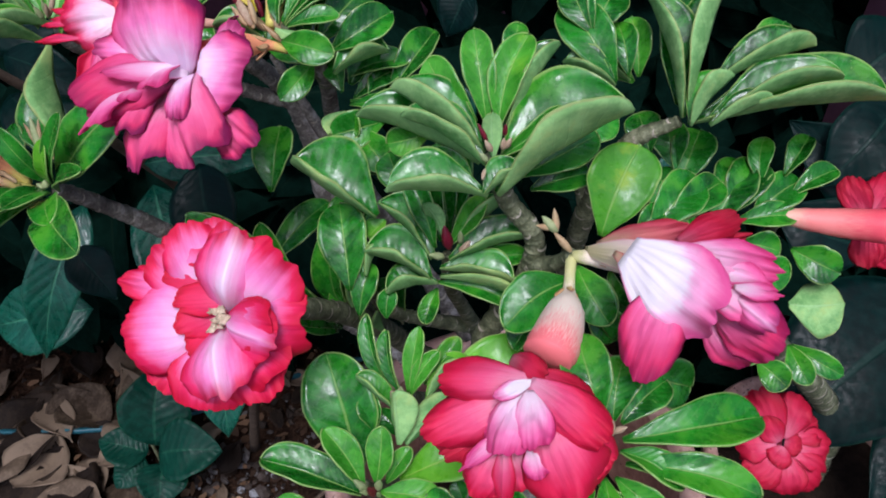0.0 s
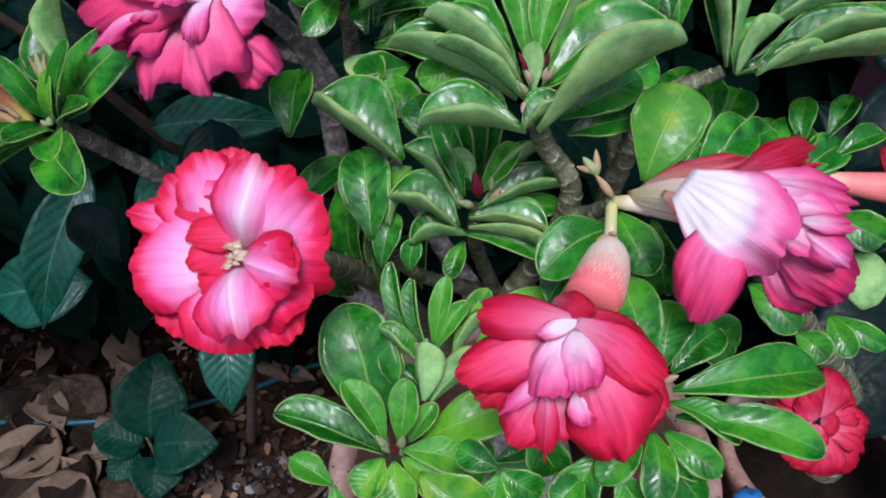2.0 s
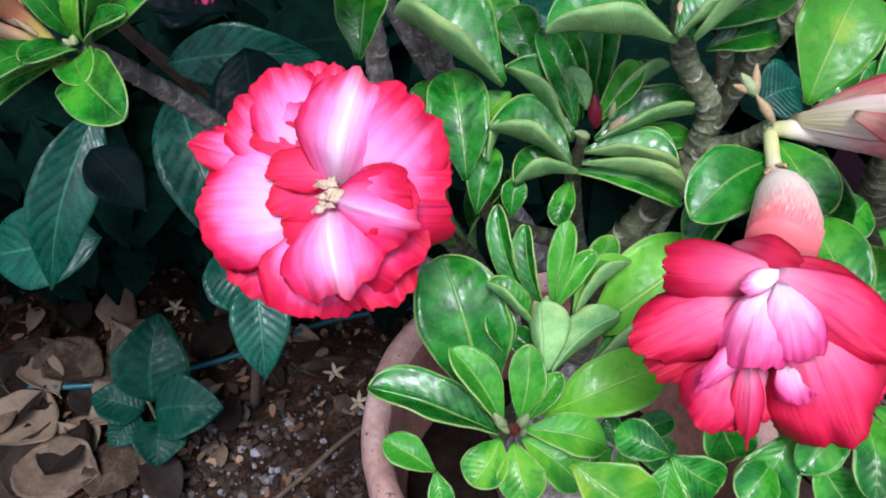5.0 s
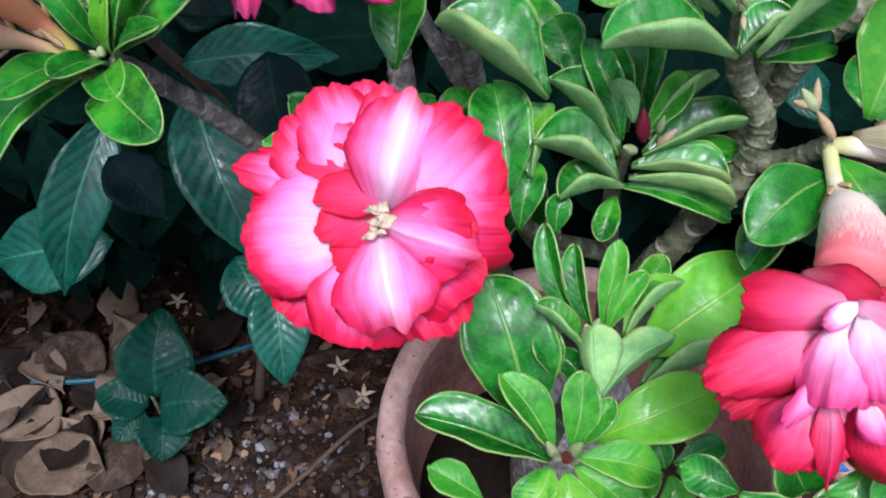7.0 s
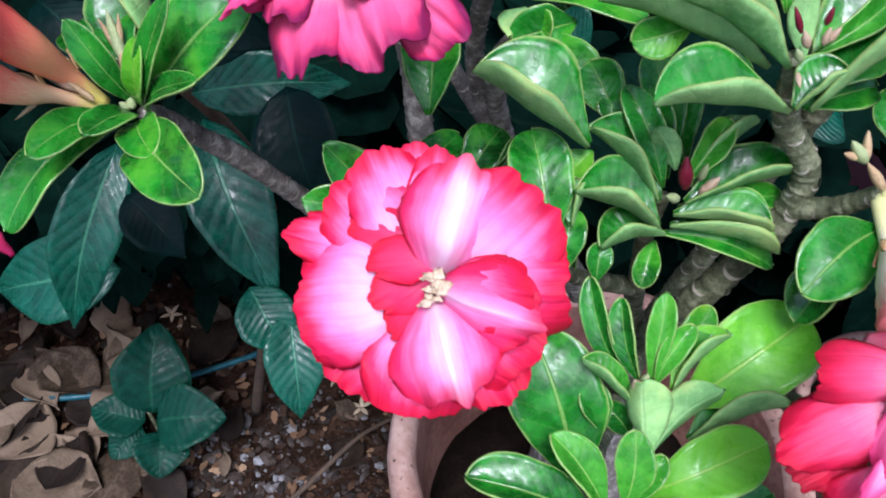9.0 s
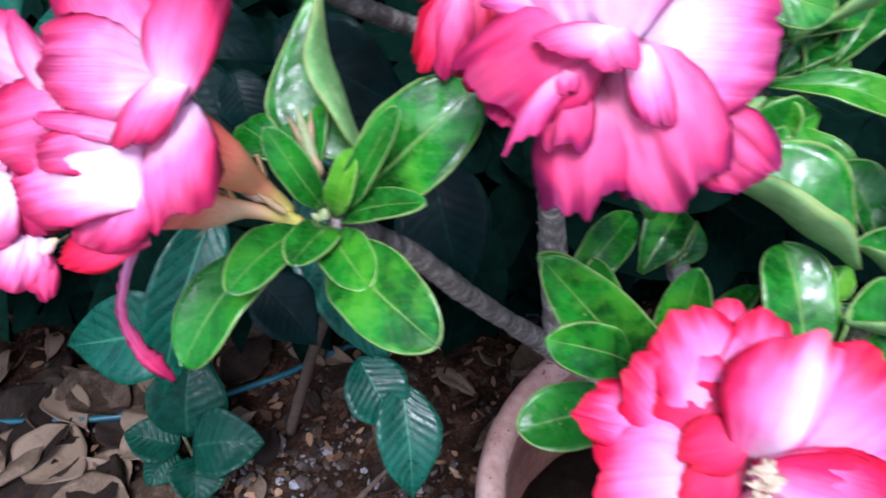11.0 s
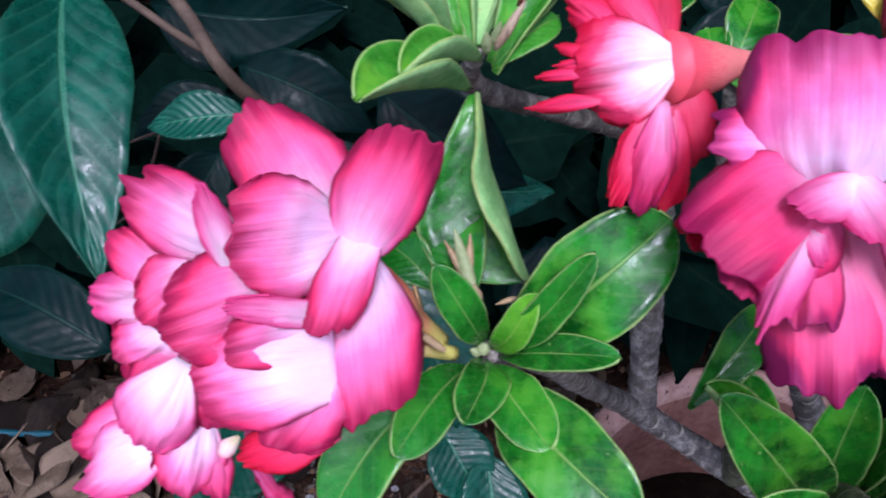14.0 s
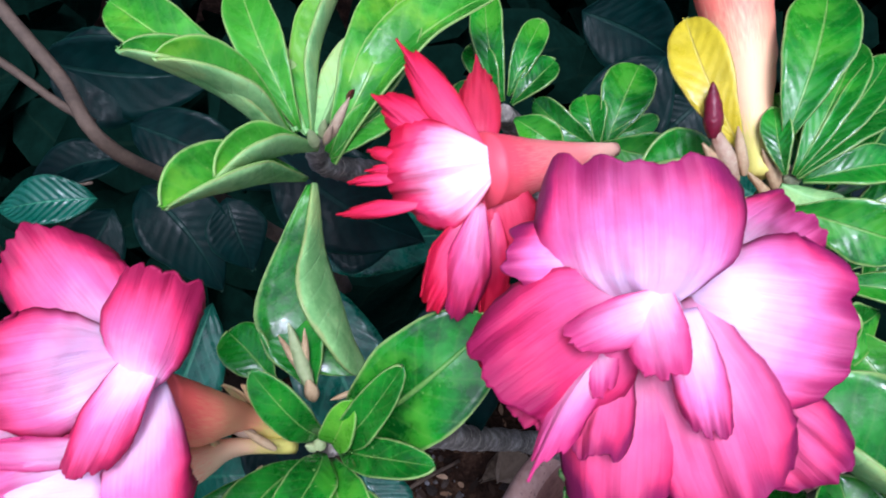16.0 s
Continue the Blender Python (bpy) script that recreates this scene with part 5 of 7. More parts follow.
leaf(BR["RI"], "b", (-0.2067, 0.3859, 1.2395), (-0.2298, 0.4089, 1.2532), (-0.08, -0.57, 0.82), 0.0093, 25, 0.1)
leaf(BR["RI"], "b", (-0.2035, 0.3859, 1.2396), (-0.2230, 0.4258, 1.2629), (-0.01, -0.51, 0.86), 0.0149, 20, 0.1)
leaf(BR["RI"], "b", (-0.2003, 0.3846, 1.2387), (-0.1949, 0.4250, 1.2630), (-0.77, -0.25, 0.58), 0.0180, 52, 0.03)
leaf(BR["RI"], "b", (-0.2043, 0.3853, 1.2391), (-0.2089, 0.4043, 1.2501), (-0.06, 0.49, -0.87), 0.0108, 25, 0.1)
leaf(BR["RI"], "b", (-0.2011, 0.3846, 1.2387), (-0.2140, 0.4110, 1.2539), (0.18, 0.56, -0.81), 0.0108, 25, 0.1)
leaf(BR["RI"], "b", (-0.1988, 0.3845, 1.2387), (-0.1864, 0.4102, 1.2549), (-0.50, 0.62, -0.61), 0.0108, 25, 0.1)
leaf(BR["RI"], "b", (-0.1956, 0.3809, 1.2357), (-0.1752, 0.4249, 1.2634), (0.02, -0.54, 0.84), 0.0209, 18, 0.1)
leaf(BR["RI"], "b", (-0.1940, 0.3785, 1.2337), (-0.1490, 0.4223, 1.2645), (-0.36, -0.26, 0.90), 0.0226, 35, 0.1)
leaf(BR["RI"], "b", (-0.2019, 0.3757, 1.2308), (-0.2306, 0.3461, 1.2529), (0.27, 0.39, 0.88), 0.0247, 52, 0.03)
leaf(BR["RI"], "b", (-0.1987, 0.3819, 1.2364), (-0.2200, 0.3572, 1.2513), (0.20, 0.37, 0.91), 0.0187, 62.4, 0.03)
leaf(BR["RI"], "b", (-0.1948, 0.3797, 1.2347), (-0.1758, 0.3918, 1.2442), (0.01, -0.62, 0.78), 0.0111, 20, 0.1)
leaf(BR["R16"], "n", (-0.0757, 0.3559, 1.2518), (-0.0557, 0.3867, 1.2715), (-0.26, -0.40, 0.88), 0.0120, 22, 0.1)
leaf(BR["R16"], "n", (-0.0750, 0.3559, 1.2518), (-0.0480, 0.3823, 1.2701), (-0.18, -0.43, 0.89), 0.0100, 22, 0.1)
leaf(BR["R16"], "n", (-0.0750, 0.3554, 1.2514), (-0.0483, 0.3707, 1.2637), (-0.20, -0.37, 0.90), 0.0103, 22, 0.1)
leaf(BR["R16"], "n", (-0.0779, 0.3624, 1.2574), (-0.0627, 0.3983, 1.2796), (-0.31, -0.40, 0.86), 0.0188, 16, 0.1)
leaf(BR["R16"], "n", (-0.0736, 0.3548, 1.2510), (-0.0493, 0.3563, 1.2565), (-0.19, -0.37, 0.91), 0.0111, 22, 0.1)
leaf(BR["R16"], "n", (-0.0793, 0.3539, 1.2498), (-0.0647, 0.3459, 1.2499), (0.17, 0.30, -0.94), 0.0104, 30, 0.1)
leaf(BR["R16"], "n", (-0.0764, 0.3495, 1.2462), (-0.0513, 0.3366, 1.2468), (-0.36, -0.67, 0.65), 0.0164, 18, 0.1)
leaf(BR["R16"], "Y", (-0.0886, 0.3605, 1.2552), (-0.1009, 0.3931, 1.2731), (-0.44, -0.55, 0.71), 0.0147, 15, 0.15)
leaf(BR["R16"], "n", (-0.0779, 0.3560, 1.2517), (-0.0793, 0.3715, 1.2608), (-0.45, -0.48, 0.76), 0.0081, 25, 0.1)
leaf(BR["RN"], "n", (-0.1032, 0.4291, 1.1944), (-0.1274, 0.4444, 1.2042), (-0.21, -0.74, 0.64), 0.0119, 22, 0.1)
leaf(BR["RN"], "n", (-0.1052, 0.4291, 1.1943), (-0.1085, 0.4472, 1.2048), (-0.27, -0.52, 0.81), 0.0143, 25, 0.1)
leaf(BR["RN"], "n", (-0.1022, 0.4298, 1.1951), (-0.0878, 0.4568, 1.2121), (-0.10, -0.49, 0.86), 0.0194, 18, 0.1)
leaf(BR["RN"], "n", (-0.1042, 0.4306, 1.1957), (-0.0730, 0.4208, 1.1981), (-0.27, -0.72, 0.64), 0.0167, 20, 0.1)
leaf(BR["RN"], "n", (-0.0859, 0.4278, 1.1943), (-0.0692, 0.4279, 1.1977), (-0.13, -0.72, 0.68), 0.0137, 20, 0.1)
leaf(BR["RN"], "n", (-0.1012, 0.4328, 1.1978), (-0.0831, 0.4364, 1.2030), (-0.06, -0.71, 0.70), 0.0078, 20, 0.1)
leaf(BR["RO"], "n", (-0.1423, 0.4193, 1.2236), (-0.1476, 0.4536, 1.2436), (-0.17, -0.52, 0.84), 0.0115, 22, 0.1)
leaf(BR["RO"], "n", (-0.1405, 0.4206, 1.2249), (-0.1288, 0.4433, 1.2392), (0.02, -0.54, 0.84), 0.0100, 22, 0.1)
leaf(BR["RO"], "n", (-0.1396, 0.4186, 1.2231), (-0.1251, 0.4309, 1.2320), (-0.18, -0.43, 0.89), 0.0107, 25, 0.1)
leaf(BR["RO"], "n", (-0.1386, 0.4151, 1.2201), (-0.1250, 0.4031, 1.2183), (-0.41, -0.57, 0.71), 0.0122, 22, 0.1)
leaf(BR["RO"], "n", (-0.1441, 0.4166, 1.2211), (-0.1588, 0.4226, 1.2254), (-0.12, -0.76, 0.64), 0.0123, 22, 0.1)
leaf(BR["RO"], "n", (-0.1441, 0.4194, 1.2235), (-0.1531, 0.4362, 1.2334), (-0.23, -0.58, 0.78), 0.0104, 22, 0.1)
leaf(BR["RP"], "n", (-0.0759, 0.3305, 1.0708), (-0.1214, 0.3182, 1.1641), (0.86, -0.34, 0.38), 0.0259, 52, 0.03)
leaf(BR["RP"], "n", (-0.0603, 0.3249, 1.0669), (-0.1240, 0.3034, 1.1735), (0.55, -0.82, 0.16), 0.0269, 20, 0.1)
leaf(BR["RP"], "b", (-0.0446, 0.3227, 1.0659), (-0.0587, 0.3252, 1.1074), (-0.32, -0.95, -0.05), 0.0185, 18, 0.1)
leaf(BR["RP"], "n", (-0.0401, 0.3242, 1.0675), (-0.0488, 0.3196, 1.1432), (-0.97, -0.22, -0.13), 0.0179, 28, 0.1)
leaf(BR["RP"], "n", (-0.0513, 0.3263, 1.0687), (-0.0639, 0.3303, 1.1383), (-0.52, -0.85, -0.05), 0.0228, 20, 0.1)
leaf(BR["RP"], "n", (-0.0356, 0.3224, 1.0662), (-0.0285, 0.3152, 1.1138), (-0.99, -0.06, 0.14), 0.0256, 25, 0.1)
leaf(BR["RP"], "n", (-0.0736, 0.3372, 1.0769), (-0.1014, 0.3342, 1.1393), (0.03, -1.00, -0.04), 0.0194, 20, 0.1)
leaf(BR["RP"], "n", (-0.0625, 0.3233, 1.0653), (-0.0955, 0.3058, 1.1145), (0.78, -0.53, 0.34), 0.0183, 20, 0.1)
leaf(BR["RP"], "n", (-0.0244, 0.3254, 1.0696), (-0.0244, 0.3274, 1.1115), (-0.76, -0.65, 0.03), 0.0214, 20, 0.1)
leaf(BR["RP"], "n", (-0.1062, 0.3542, 1.0898), (-0.0710, 0.3870, 1.1139), (-0.03, -0.57, 0.82), 0.0202, 20, 0.1)
leaf(BR["RP"], "n", (-0.0703, 0.3635, 1.1012), (-0.0507, 0.3866, 1.1173), (-0.08, -0.52, 0.85), 0.0230, 20, 0.1)
leaf(BR["RP"], "n", (-0.0576, 0.3646, 1.1033), (-0.0436, 0.3803, 1.1143), (0.44, -0.75, 0.50), 0.0143, 30, 0.1)
leaf(BR["RM"], "n", (-0.0888, 0.3284, 1.1708), (-0.0867, 0.3581, 1.1914), (-0.29, -0.53, 0.80), 0.0258, 25, 0.1)
leaf(BR["RM"], "n", (-0.0421, 0.3488, 1.1917), (-0.0278, 0.3401, 1.1763), (-0.40, -0.91, 0.14), 0.0184, 30, 0.1)
petal(BR["F1"], "red", (-0.0974, 0.2373, 1.1894), (-0.1177, 0.2444, 1.2133), (0.20, -0.88, 0.43), 0.0307, bow=0.1)
petal(BR["F1"], "red", (-0.0960, 0.2384, 1.1907), (-0.1054, 0.2502, 1.2206), (0.22, -0.88, 0.42), 0.0297, bow=0.12, curl=0.05)
petal(BR["F1"], "red", (-0.0941, 0.2423, 1.1893), (-0.0958, 0.2554, 1.2189), (0.06, -0.91, 0.41), 0.0238, bow=0.08)
petal(BR["F1"], "red", (-0.0898, 0.2437, 1.1880), (-0.0867, 0.2497, 1.2209), (-0.04, -0.98, 0.18), 0.0219, bow=0.08)
petal(BR["F1"], "red", (-0.0857, 0.2318, 1.1864), (-0.0624, 0.2275, 1.2234), (-0.48, -0.85, 0.20), 0.0382, bow=0.1, curl=0.05, ruff=0.7)
petal(BR["F1"], "red", (-0.0845, 0.2298, 1.1848), (-0.0562, 0.2120, 1.2068), (-0.70, -0.52, 0.48), 0.0331, bow=0.1, curl=0.1)
petal(BR["F1"], "red", (-0.0854, 0.2259, 1.1815), (-0.0629, 0.2010, 1.1885), (-0.54, -0.27, 0.80), 0.0335, bow=0.1)
petal(BR["F1"], "red", (-0.0863, 0.2251, 1.1785), (-0.0706, 0.1943, 1.1766), (-0.29, -0.21, 0.94), 0.0304, bow=0.08)
petal(BR["F1"], "red", (-0.0913, 0.2208, 1.1822), (-0.0970, 0.1933, 1.1704), (0.09, -0.41, 0.91), 0.0346, bow=0.1, curl=0.05, ruff=0.7)
petal(BR["F1"], "red", (-0.0966, 0.2246, 1.1779), (-0.1172, 0.2041, 1.1685), (0.17, -0.55, 0.82), 0.0347, bow=0.1)
petal(BR["F1"], "red", (-0.0980, 0.2261, 1.1863), (-0.1292, 0.2175, 1.1937), (0.34, -0.63, 0.70), 0.0416, bow=0.1, curl=0.05, ruff=0.7)
petal(BR["F1"], "red", (-0.1008, 0.2369, 1.1898), (-0.1319, 0.2357, 1.2048), (0.32, -0.72, 0.61), 0.0180, bow=0.06, curl=0.05)
petal(BR["F1"], "redrib", (-0.0884, 0.2297, 1.1923), (-0.0803, 0.2372, 1.2288), (-0.12, -0.97, 0.23), 0.0327, ridge=0.4, point=0.1, bow=0.12)
petal(BR["F1"], "redrib", (-0.0878, 0.2241, 1.1897), (-0.0625, 0.1986, 1.2052), (-0.73, -0.39, 0.56), 0.0278, ridge=0.5, point=0.14, bow=0.08)
petal(BR["F1"], "redrib", (-0.0903, 0.2190, 1.1880), (-0.0834, 0.1861, 1.1847), (-0.12, -0.12, 0.99), 0.0340, ridge=0.5, point=0.14, bow=0.14)
petal(BR["F1"], "red", (-0.0854, 0.2264, 1.1896), (-0.0657, 0.2046, 1.2078), (-0.82, -0.37, 0.44), 0.0221, bow=0.1, ruff=0.7)
petal(BR["F1"], "crimson", (-0.0877, 0.2372, 1.1966), (-0.1160, 0.2333, 1.2033), (0.24, -0.78, 0.58), 0.0186, bow=0.03, ruff=0.6)
petal(BR["F1"], "crimson", (-0.0884, 0.2333, 1.1939), (-0.1090, 0.2252, 1.2003), (0.43, -0.52, 0.74), 0.0149, bow=0.04, ruff=0.6)
petal(BR["F1"], "crimson", (-0.0907, 0.2305, 1.1900), (-0.1073, 0.2165, 1.1925), (0.52, -0.49, 0.70), 0.0170, bow=0.06, ruff=0.7)
petal(BR["F1"], "crimson", (-0.0921, 0.2271, 1.1853), (-0.1025, 0.2099, 1.1867), (0.49, -0.23, 0.84), 0.0149, bow=0.08, ruff=0.7)
petal(BR["F3"], "deep", (0.0272, 0.1998, 1.1953), (0.0374, 0.1788, 1.2069), (-0.78, -0.04, 0.63), 0.0149, bow=0.1, point=0.1)
petal(BR["F3"], "scarlet", (0.0333, 0.1854, 1.2000), (-0.0018, 0.1764, 1.2130), (0.41, -0.62, 0.67), 0.0168, cup=-1.0, bow=0.05, ruff=0.5)
petal(BR["F3"], "scarlet", (0.0273, 0.1823, 1.1964), (-0.0068, 0.1654, 1.1930), (0.17, -0.51, 0.84), 0.0210, bow=0.1, cup=-0.4, ruff=1.0)
petal(BR["F3"], "deep", (0.0233, 0.1791, 1.1870), (-0.0013, 0.1645, 1.1835), (0.16, -0.47, 0.87), 0.0156, bow=0.08)
petal(BR["F3"], "scarlet", (0.0218, 0.1655, 1.1894), (0.0102, 0.1514, 1.1786), (-0.10, -0.55, 0.83), 0.0207, bow=0.14, cup=-0.4, ruff=1.0)
petal(BR["F3"], "scarlet", (0.0256, 0.1653, 1.1867), (0.0290, 0.1535, 1.1779), (-0.14, -0.62, 0.77), 0.0144, bow=0.12, cup=-0.4, ruff=1.0)
petal(BR["F3"], "scarlet", (0.0217, 0.1625, 1.1934), (0.0213, 0.1454, 1.1782), (-0.14, -0.66, 0.74), 0.0086, ridge=0.8, point=0.14, bow=0.08, ruff=0.6)
petal(BR["F3"], "scarlet", (0.0370, 0.1707, 1.1981), (0.0474, 0.1447, 1.1832), (-0.34, -0.57, 0.75), 0.0332, bow=0.16, cup=-0.4, curl=0.06, ruff=1.0)
petal(BR["F3"], "scarlet", (0.0412, 0.1752, 1.1924), (0.0574, 0.1551, 1.1854), (-0.28, -0.51, 0.81), 0.0240, bow=0.14, cup=-0.3, ruff=1.2)
petal(BR["F3"], "scarlet", (0.0333, 0.1810, 1.2042), (0.0564, 0.1569, 1.2044), (-0.36, -0.34, 0.87), 0.0202, bow=0.12, cup=-0.6, ruff=1.2)
petal(BR["F3"], "deep", (0.0325, 0.1898, 1.1996), (0.0527, 0.1703, 1.2039), (-0.54, -0.39, 0.75), 0.0161, bow=0.1, cup=-0.4, ruff=1.2)
petal(BR["F3"], "white", (0.0320, 0.1825, 1.2044), (0.0177, 0.1721, 1.2101), (0.55, -0.35, 0.75), 0.0067, bow=0.02, ruff=0.8)
petal(BR["F3"], "blush", (0.0279, 0.1777, 1.2031), (0.0187, 0.1555, 1.1986), (-0.06, -0.17, 0.98), 0.0187, bow=0.08, cup=-0.3, ruff=1.0)
petal(BR["F3"], "pale", (0.0249, 0.1693, 1.1966), (0.0061, 0.1523, 1.1939), (0.19, -0.36, 0.92), 0.0066, bow=0.04, point=0.12, cup=-0.3)
petal(BR["F3"], "pale", (0.0316, 0.1767, 1.2049), (0.0305, 0.1551, 1.2026), (-0.04, -0.11, 0.99), 0.0170, bow=0.1, cup=-0.45, ruff=1.0)
petal(BR["F3"], "pale", (0.0322, 0.1632, 1.1928), (0.0341, 0.1511, 1.1898), (-0.24, -0.27, 0.93), 0.0113, bow=0.06, ruff=1.0)
petal(BR["F4"], "salmon", (0.0684, 0.2559, 1.2032), (0.0924, 0.2291, 1.2359), (-0.84, -0.51, 0.20), 0.0135, bow=0.06)
petal(BR["F4"], "deep", (0.0882, 0.2223, 1.2375), (0.1050, 0.2148, 1.2556), (-0.66, -0.68, 0.33), 0.0123, bow=0.06, point=0.1)
petal(BR["F4"], "deep", (0.0909, 0.2226, 1.2349), (0.1098, 0.2150, 1.2472), (-0.58, -0.67, 0.47), 0.0121, point=0.12, ruff=1.5)
petal(BR["F4"], "white", (0.0703, 0.2184, 1.2335), (0.0928, 0.1837, 1.2350), (-0.63, -0.38, 0.67), 0.0363, bow=0.05, cup=-0.1, curl=0.03, ruff=1.5, neck=0.35)
petal(BR["F4"], "pale", (0.0851, 0.2150, 1.2386), (0.1175, 0.1983, 1.2443), (-0.45, -0.68, 0.58), 0.0176, bow=0.08, point=0.06)
petal(BR["F4"], "pale", (0.0938, 0.2084, 1.2346), (0.1138, 0.1921, 1.2351), (-0.51, -0.61, 0.61), 0.0215, bow=0.1)
petal(BR["F4"], "rose", (0.1010, 0.2066, 1.2212), (0.1207, 0.1853, 1.2194), (-0.53, -0.54, 0.65), 0.0240, bow=0.1, ruff=1.4)
petal(BR["F4"], "rose", (0.0989, 0.2068, 1.2157), (0.1147, 0.1888, 1.2087), (-0.42, -0.63, 0.66), 0.0226, bow=0.1)
petal(BR["F4"], "pinkrib", (0.1041, 0.2019, 1.2308), (0.1146, 0.1832, 1.2316), (-0.67, -0.35, 0.65), 0.0135, ridge=0.4, point=0.1)
petal(BR["F4"], "pale", (0.1032, 0.1993, 1.2368), (0.1161, 0.1917, 1.2404), (-0.53, -0.62, 0.58), 0.0069, bow=0.1, point=0.1)
petal(BR["F4"], "rose", (0.0830, 0.2095, 1.2272), (0.0671, 0.1767, 1.2163), (-0.12, -0.26, 0.96), 0.0238, bow=0.12, cup=-0.2, curl=0.05)
petal(BR["F4"], "salmon", (0.0706, 0.2383, 1.2137), (0.0846, 0.2060, 1.2235), (-0.78, -0.15, 0.61), 0.0108, bow=0.04)
petal(BR["F4"], "cream", (0.0641, 0.2574, 1.1975), (0.0867, 0.2148, 1.2326), (-0.93, -0.29, 0.25), 0.0157, bow=0.04, cup=-0.6)
petal(BR["F7"], "coral", (-0.2332, 0.3099, 1.2387), (-0.2514, 0.3211, 1.2675), (0.27, -0.83, 0.49), 0.0242, bow=0.08, curl=0.08, ruff=0.8)
petal(BR["F7"], "coral", (-0.2326, 0.3059, 1.2458), (-0.2509, 0.2872, 1.2617), (0.79, -0.33, 0.52), 0.0267, bow=0.08, cup=-0.15, ruff=0.7)
petal(BR["F7"], "coral", (-0.2308, 0.3032, 1.2393), (-0.2194, 0.3023, 1.2767), (-0.39, -0.91, 0.10), 0.0198, bow=0.06, curl=0.06, ruff=0.8)
petal(BR["F7"], "coral", (-0.2276, 0.3023, 1.2393), (-0.2255, 0.2657, 1.2388), (-0.19, -0.02, 0.98), 0.0229, bow=0.08, curl=0.08, ruff=0.8)
petal(BR["F7"], "coral", (-0.2283, 0.3022, 1.2473), (-0.2346, 0.2771, 1.2483), (0.09, 0.02, 1.00), 0.0120, bow=0.08, cup=-0.45, ruff=0.9, neck=0.7)
petal(BR["F7"], "rose", (-0.2351, 0.3039, 1.2350), (-0.2426, 0.2829, 1.2423), (0.54, 0.09, 0.83), 0.0165, bow=0.06)
petal(BR["F7"], "coral", (-0.2531, 0.2984, 1.2469), (-0.2709, 0.2955, 1.2706), (0.61, -0.70, 0.37), 0.0165, bow=0.08, point=0.1, cup=-0.2)
petal(BR["F7"], "blush", (-0.2528, 0.2891, 1.2526), (-0.2560, 0.2931, 1.2719), (0.36, -0.90, 0.24), 0.0064, bow=0.05, point=0.06)
petal(BR["F7"], "coral", (-0.2421, 0.2937, 1.2426), (-0.2616, 0.2742, 1.2523), (0.64, -0.29, 0.71), 0.0242, bow=0.1, cup=-0.3, ruff=1.1, neck=0.6)
petal(BR["F7"], "blush", (-0.2343, 0.2876, 1.2400), (-0.2506, 0.2776, 1.2558), (0.75, -0.44, 0.50), 0.0061, bow=0.08, ruff=1.6, neck=0.8)
petal(BR["F7"], "coral", (-0.2342, 0.2857, 1.2398), (-0.2528, 0.2731, 1.2491), (0.60, -0.37, 0.71), 0.0122, bow=0.12, cup=-0.3, ruff=1.4, neck=0.8)
petal(BR["F7"], "coral", (-0.2343, 0.2775, 1.2387), (-0.2588, 0.2690, 1.2425), (0.30, -0.50, 0.82), 0.0214, bow=0.14, cup=-0.25, ruff=1.3, neck=0.7)
petal(BR["F7"], "coral", (-0.2372, 0.2844, 1.2367), (-0.2474, 0.2642, 1.2336), (0.28, -0.28, 0.92), 0.0286, bow=0.16, cup=-0.2, ruff=1.2)
petal(BR["F7"], "coral", (-0.2356, 0.2859, 1.2365), (-0.2378, 0.2729, 1.2364), (0.23, -0.05, 0.97), 0.0119, bow=0.06, ruff=1.2, neck=0.6)
petal(BR["F7"], "crimson", (-0.2333, 0.2678, 1.2269), (-0.2521, 0.2636, 1.2247), (0.01, -0.50, 0.87), 0.0107, bow=0.1, ruff=1.3)
petal(BR["F7"], "coral", (-0.2624, 0.2885, 1.2462), (-0.2763, 0.2953, 1.2567), (0.27, -0.61, 0.75), 0.0129, bow=0.14, ridge=0.3)
petal(BR["F7"], "coral", (-0.2592, 0.2923, 1.2487), (-0.2694, 0.2807, 1.2496), (0.50, -0.38, 0.78), 0.0153, bow=0.16, ruff=1.4)
petal(BR["F7"], "pale", (-0.2657, 0.2869, 1.2446), (-0.2798, 0.2851, 1.2502), (0.37, -0.58, 0.73), 0.0115, bow=0.12, ruff=1.4)
petal(BR["F7"], "coral", (-0.2624, 0.2852, 1.2432), (-0.2752, 0.2778, 1.2387), (0.12, -0.67, 0.74), 0.0142, bow=0.12, ruff=1.4)
petal(BR["F7"], "rose", (-0.2612, 0.2838, 1.2394), (-0.2732, 0.2747, 1.2334), (0.13, -0.66, 0.74), 0.0118, bow=0.12)
petal(BR["FX"], "blush", (-0.2626, 0.2759, 1.2391), (-0.2712, 0.2636, 1.2304), (0.18, -0.65, 0.74), 0.0171, bow=0.12, ruff=1.3)
petal(BR["FX"], "blush", (-0.2653, 0.2691, 1.2275), (-0.2842, 0.2598, 1.2210), (0.03, -0.61, 0.79), 0.0146, bow=0.06, point=0.12, ruff=1.3)
petal(BR["FX"], "coral", (-0.2596, 0.2715, 1.2273), (-0.2636, 0.2579, 1.2204), (0.23, -0.49, 0.84), 0.0144, bow=0.12, ridge=0.25, ruff=1.2)
petal(BR["FX"], "coral", (-0.2670, 0.2727, 1.2253), (-0.2866, 0.2697, 1.2215), (-0.07, -0.57, 0.82), 0.0134, bow=0.1)
